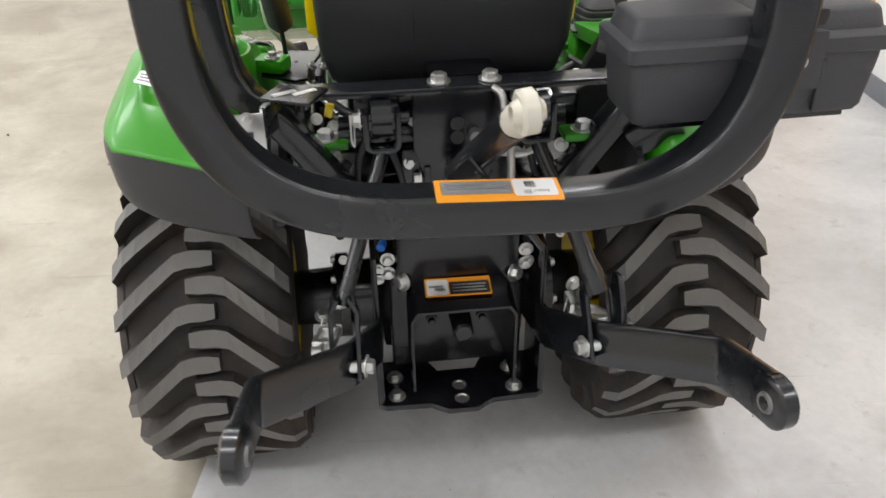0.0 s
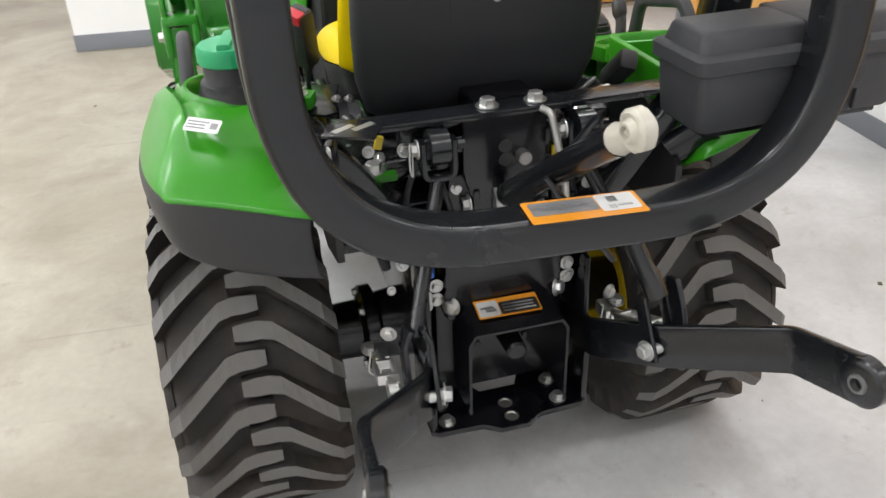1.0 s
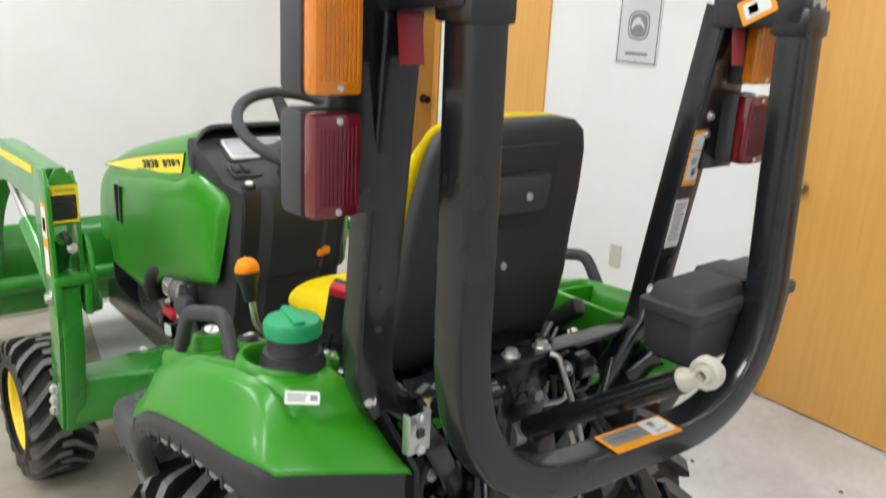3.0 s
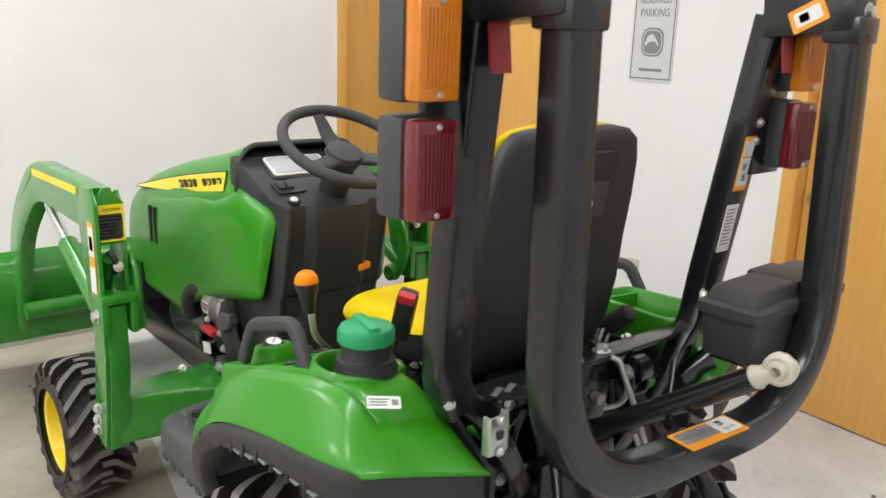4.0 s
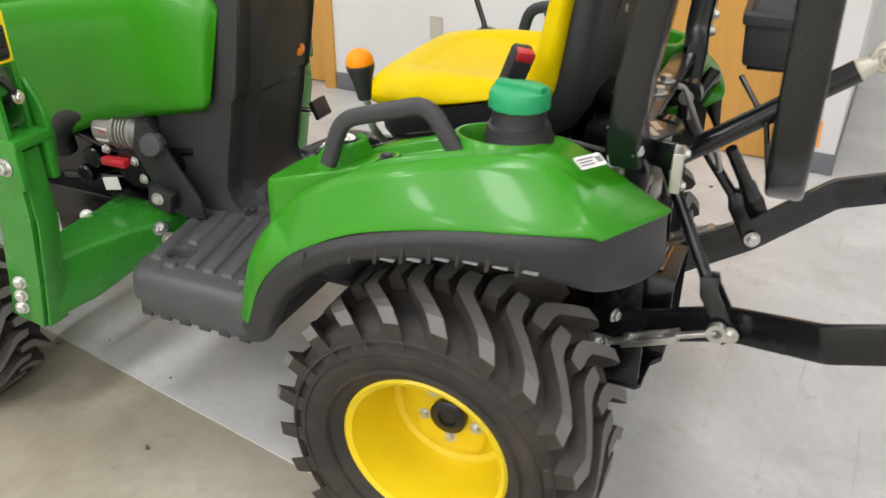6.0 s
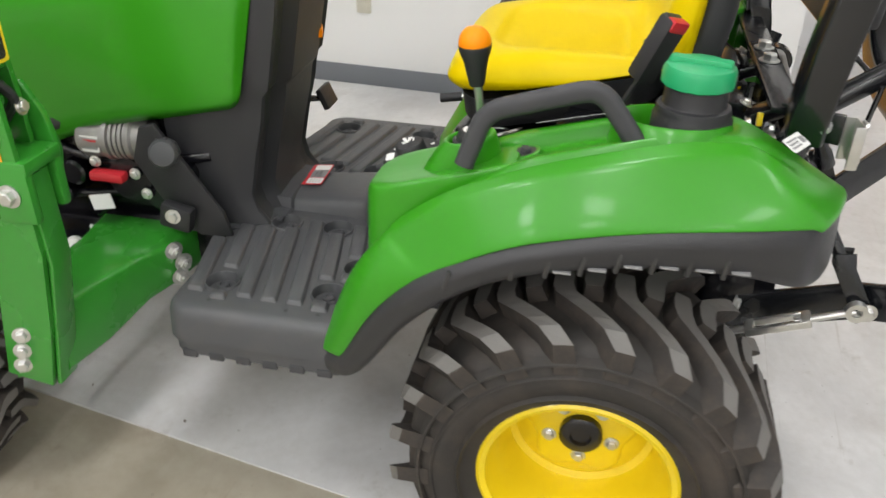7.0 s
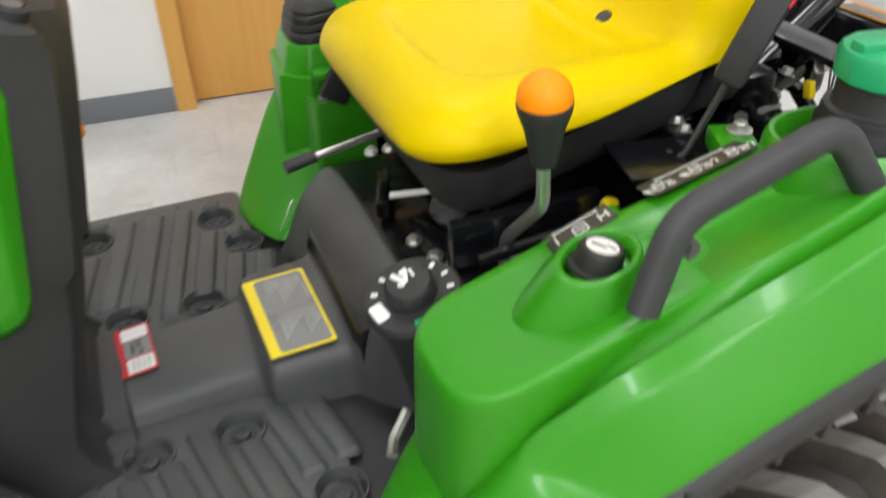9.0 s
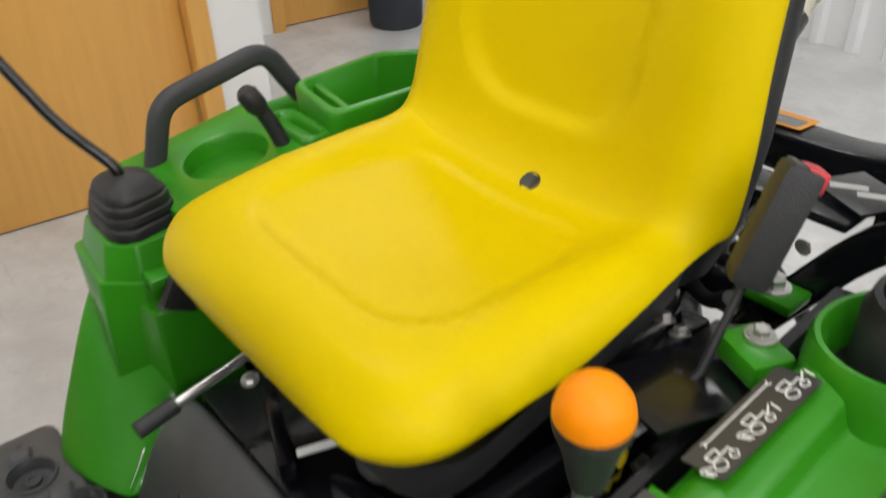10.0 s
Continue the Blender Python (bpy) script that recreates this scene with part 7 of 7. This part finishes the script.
part("cup_holder", deck_hole(.335, .540, .030, .250, lambda y: .846 + .17 * (.24 - y), .425, .135, .058, .085), GREEN, tractor, "green deck with a round cup well", smooth=35)
bm = bmesh.new()
rows = []
for z, g in ((.80, -.010), (.914, 0), (.919, -.002), (.921, -.006), (.921, -.014), (.917, -.018), (.845, -.026)):
    rows.append([(.400 + (q.x - .400) * (1 + g / .09), -.105 + (q.y + .105) * (1 + g / .13), z) for q in round_poly([(.468, -.002, 0), (.318, .018, 0), (.318, -.250, 0), (.440, -.262, 0), (.498, -.190, 0)], .028, 5)])
tray = part("storage_tray", rings(bm, rows), GREEN, tractor, "open green storage tray")
part("tray_divider", box(bmesh.new(), (.390, -.030, .885), (.135, .012, .056), .005, rotz(-9)), GREEN, tray)
bm = bmesh.new()
rows = []
for z, g in ((.855, .0), (.884, 0), (.888, -.003), (.888, -.010), (.884, -.013), (.868, -.016)):
    rows.append([(.398 + x, .030 + y, z) for x, y in rrect(.125 + 2 * g, .052 + 2 * g, .016, 4)])
part("small_pocket", rings(bm, rows), GREEN, tray)

# ---- the loader ----
loader = empty("front_loader")
tagged(loader, "green steel front loader mounted on the tractor", "loader")


def mast(s):
    cx = s * .575
    bm = bmesh.new()
    # outer and inner side plates
    prism(bm, [(.985, 1.06), (1.02, 1.105), (1.10, 1.10), (1.14, 1.03), (1.12, .90), (1.09, .78), (1.06, .66), (1.095, .50), (1.125, .335), (1.03, .318), (1.00, .46), (.975, .62), (.975, .80)], "x", cx - .006, cx + .006, .002)
    ix = cx - s * .078
    prism(bm, [(1.02, 1.05), (1.05, 1.09), (1.11, 1.06), (1.13, .95), (1.10, .80), (1.03, .72), (1.0, .74), (1.005, .90)], "x", ix - .006, ix + .006, .002)
    # rear plate with its peaked top, open below
    prism(bm, [(cx, .945), (cx, 1.055), (cx - s * .03, 1.105), (cx - s * .045, 1.105), (cx - s * .084, 1.06), (cx - s * .084, .945)], "y", 1.012, 1.024, .002)
    m = part("mast", bm, GREEN_STEEL, loader, "green steel loader mast")
    # fork block astride the leg
    bm = bmesh.new()
    box(bm, (cx - s * .040, 1.000, .795), (.100, .085, .026), .008)
    for k in (-1, 1):
        box(bm, (cx - s * .040 + k * .040, 1.000, .745), (.022, .080, .110), .008)
    part("fork_block", bm, GREEN_STEEL, m)
    bolt((cx - s * .092, 1.0, .745), (-s, 0, 0), m, .013)
    bolt((cx + s * .012, 1.0, .745), (s, 0, 0), m, .013)
    # leg: a channel with flanges
    for off in (0, .030, -.030):
        bm = bmesh.new()
        rows = []
        for z, y, d_ in ((.775, 1.00, .05), (.60, 1.008, .075), (.48, 1.035, .085), (.318, 1.068, .09)):
            if off == 0:
                rows.append([(cx - s * .032 + a_, y + b_, z) for a_, b_ in rrect(.040, d_, .005, 2)])
            else:
                rows.append([(cx - s * .032 + a_, y + math.copysign(d_ / 2, off) + b_, z) for a_, b_ in rrect(.056, .010, .003, 2)])
        part("leg" if off == 0 else "leg_flange", rings(bm, rows), GREEN_STEEL, m)
    # cylinder foot and hoses seen through the opening
    part("inner_tube", rod(bmesh.new(), [(cx - s * .040, 1.03, .90), (cx - s * .040, 1.10, .80)], .022, 14), GREEN_STEEL, m)
    bm = bmesh.new()
    rod(bm, [(cx - s * .03, 1.00, .93), (cx - s * .045, .985, .90), (cx - s * .05, 1.02, .86)], .009, 8, .02)
    part("mast_hose", bm, PLASTIC_BLACK, m)
    bolt((cx - s * .05, .985, .885), (0, -1, .3), m, .009)
    bm = bmesh.new()
    rows = []
    for x, zc, h, yc, d in ((s * .545, .405, .150, 1.060, .10), (s * .44, .408, .148, 1.050, .13), (s * .33, .425, .112, 1.038, .18), (s * .265, .430, .100, 1.022, .215), (s * .175, .430, .10, 1.022, .24)):
        rows.append([(x, yc + a, zc + b) for a, b in rrect(d, h, .012, 3)])
    part("side_beam", rings(bm, rows), GREEN_STEEL, loader, "green steel side beam")
    for i, z in enumerate((.366, .402, .440)):
        bolt((cx + s * .010, 1.080 - .008 * i, z), (s, -.4, 0), m, .0105)
    for y, z in ((1.130, .470), (1.140, .440)):
        bolt((s * .300, y, z), (s, -.45, .3), m, .0115)
    # three long bolts with nuts through the end of the beam
    for x, y, z in ((.262, .922, .466), (.248, .912, .430), (.258, .918, .398)):
        d_ = Vector((s * .55, -.82, -.05)).normalized()
        c_ = Vector((s * x, y, z))
        part("beam_bolt", rod(bmesh.new(), [c_, c_ + d_ * .034], .0065, 10), ZINC, m)
        bolt(c_ + d_ * .010, d_, m, .0125)
    label_plate("caution_sticker", surface((cx - s * .042, 1.0115, 1.005), (1, 0, 0), (0, 0, 1)), .082, .105, LABEL_YELLOW, m, "yellow and black caution sticker", ((0, -.010, .070, .072, LABEL_BLACK),) + tuple((-.006 * (i % 3 == 2), .018 - .0095 * i, .060 - .012 * (i % 3 == 2), .0026, LABEL_WHITE) for i in range(7)))
    letters("lettering", "CAUTION", .0112, surface((cx - s * .042 + .006, 1.0095, 1.0435), (1, 0, 0), (0, 0, 1)), LABEL_BLACK, m, .0004)
    bm = bmesh.new()
    prism(bm, [(cx - s * .042 - .036, 1.038), (cx - s * .042 - .026, 1.038), (cx - s * .042 - .031, 1.047)], "y", 1.0088, 1.0096, 0)
    part("warning_triangle", bm, LABEL_BLACK, m)
    # forked casting beside the leg, with its pivot boss
    ax = cx - s * .098
    bm = bmesh.new()
    sweep(bm, [(ax, 1.035, .900), (ax, 1.004, .850), (ax, .990, .790), (ax - s * .006, 1.004, .735), (ax - s * .012, 1.04, .690)], rrect(.050, .016, .005, 2), ref=(1, 0, 0))
    part("casting_arm", bm, GREEN_STEEL, m)
    part("pivot_boss", lathe(bmesh.new(), [(0, .030), (.03, .030), (.034, .026), (.034, .012), (.030, .010), (.030, 0)], Matrix.Translation((ax, 1.045, .700)) @ facing((-s, -.1, 0)), 24), GREEN_STEEL, m)
    label_plate("side_sticker", surface((cx + s * .0065, 1.025, .90), (0, s, 0), (0, 0, 1)), .05, .22, LABEL_ORANGE, m, "orange and white warning sticker", ((0, .055, .044, .085, LABEL_WHITE), (0, -.055, .044, .075, LABEL_WHITE), (0, .05, .03, .04, LABEL_GREY)))
    # lift arm
    bm = bmesh.new()
    sweep(bm, fillet([(cx - s * .04, 1.06, 1.030), (cx - s * .04, 1.72, 1.030), (cx - s * .035, 2.02, .80), (cx - s * .035, 2.22, .34)], .14, 7), rrect(.135, .055, .008, 2), ref=(1, 0, 0))
    arm = part("lift_arm", bm, GREEN_STEEL, loader, "green box-section lift arm")
    part("arm_stripe", box(bmesh.new(), (cx - s * .04 + s * .029, 1.45, 1.060), (.003, .50, .022), 0, rotx(-2)), LABEL_YELLOW, arm)
    bm = bmesh.new()
    rod(bm, [(cx - s * .035, 1.06, .70), (cx - s * .035, 1.42, .86)], .030, 16)
    part("lift_cylinder", bm, GREEN_STEEL, arm)
    part("cylinder_rod", rod(bmesh.new(), [(cx - s * .035, 1.40, .85), (cx - s * .035, 1.62, .95)], .014, 12), ZINC, arm)
    bm = bmesh.new()
    rod(bm, [(cx - s * .035, 1.70, 1.06), (cx - s * .035, 2.0, .86)], .026, 14)
    part("tilt_cylinder", bm, GREEN_STEEL, arm)
    bm = bmesh.new()
    rod(bm, [(cx - s * .06, 1.02, .95), (cx - s * .07, 1.15, 1.02), (cx - s * .07, 1.5, 1.05)], .009, 8, .03)
    part("hose", bm, BLACK, arm)


mast(-1)
mast(1)
bm = bmesh.new()
pr = [(2.16, .30), (2.12, .42), (2.14, .60), (2.20, .66), (2.215, .655), (2.16, .60), (2.14, .42), (2.175, .315), (2.65, .12), (2.64, .105)]
prism(bm, pr, "x", -.69, .69)
bucket = part("bucket", bm, GREEN_STEEL, loader, "green steel loader bucket")
for s in (-1, 1):
    bm = bmesh.new()
    prism(bm, [(2.14, .32), (2.12, .45), (2.15, .62), (2.21, .66), (2.45, .40), (2.65, .115)], "x", s * .69, s * .70, .001)
    part("bucket_side", bm, GREEN_STEEL, bucket)
bm = bmesh.new()
rod(bm, [(-.55, 2.06, .45), (.55, 2.06, .45)], .035, 14)
part("torque_tube", bm, GREEN_STEEL, loader)
# standing guard at the nose
bm = bmesh.new()
box(bm, (0, 1.955, .60), (.27, .02, .40), .006)
part("nose_grille", bm, PLASTIC_BLACK, tractor, "black nose grille")


# ---- the tree of parts stays three levels deep ----
def chain(ob):
    up_ = [ob]
    while up_[-1].parent is not None:
        up_.append(up_[-1].parent)
    return up_


def placed(ob):
    m = Matrix()
    for q in reversed(chain(ob)):
        m = m @ q.matrix_basis
    return m


for ob in list(scene.objects):
    line_ = chain(ob)
    if len(line_) > 3 and ob.type == "MESH":
        holder = line_[-2]
        ob["_flat"] = 1
        m = placed(holder).inverted() @ placed(ob)
        ob["_to"] = holder.name
        ob["_m"] = [v for r in m for v in r]
for ob in list(scene.objects):
    if ob.get("_flat"):
        m = list(ob["_m"])
        ob.parent = scene.objects[ob["_to"]]
        ob.matrix_basis = Matrix((m[0:4], m[4:8], m[8:12], m[12:16]))
        del ob["_flat"], ob["_to"], ob["_m"]
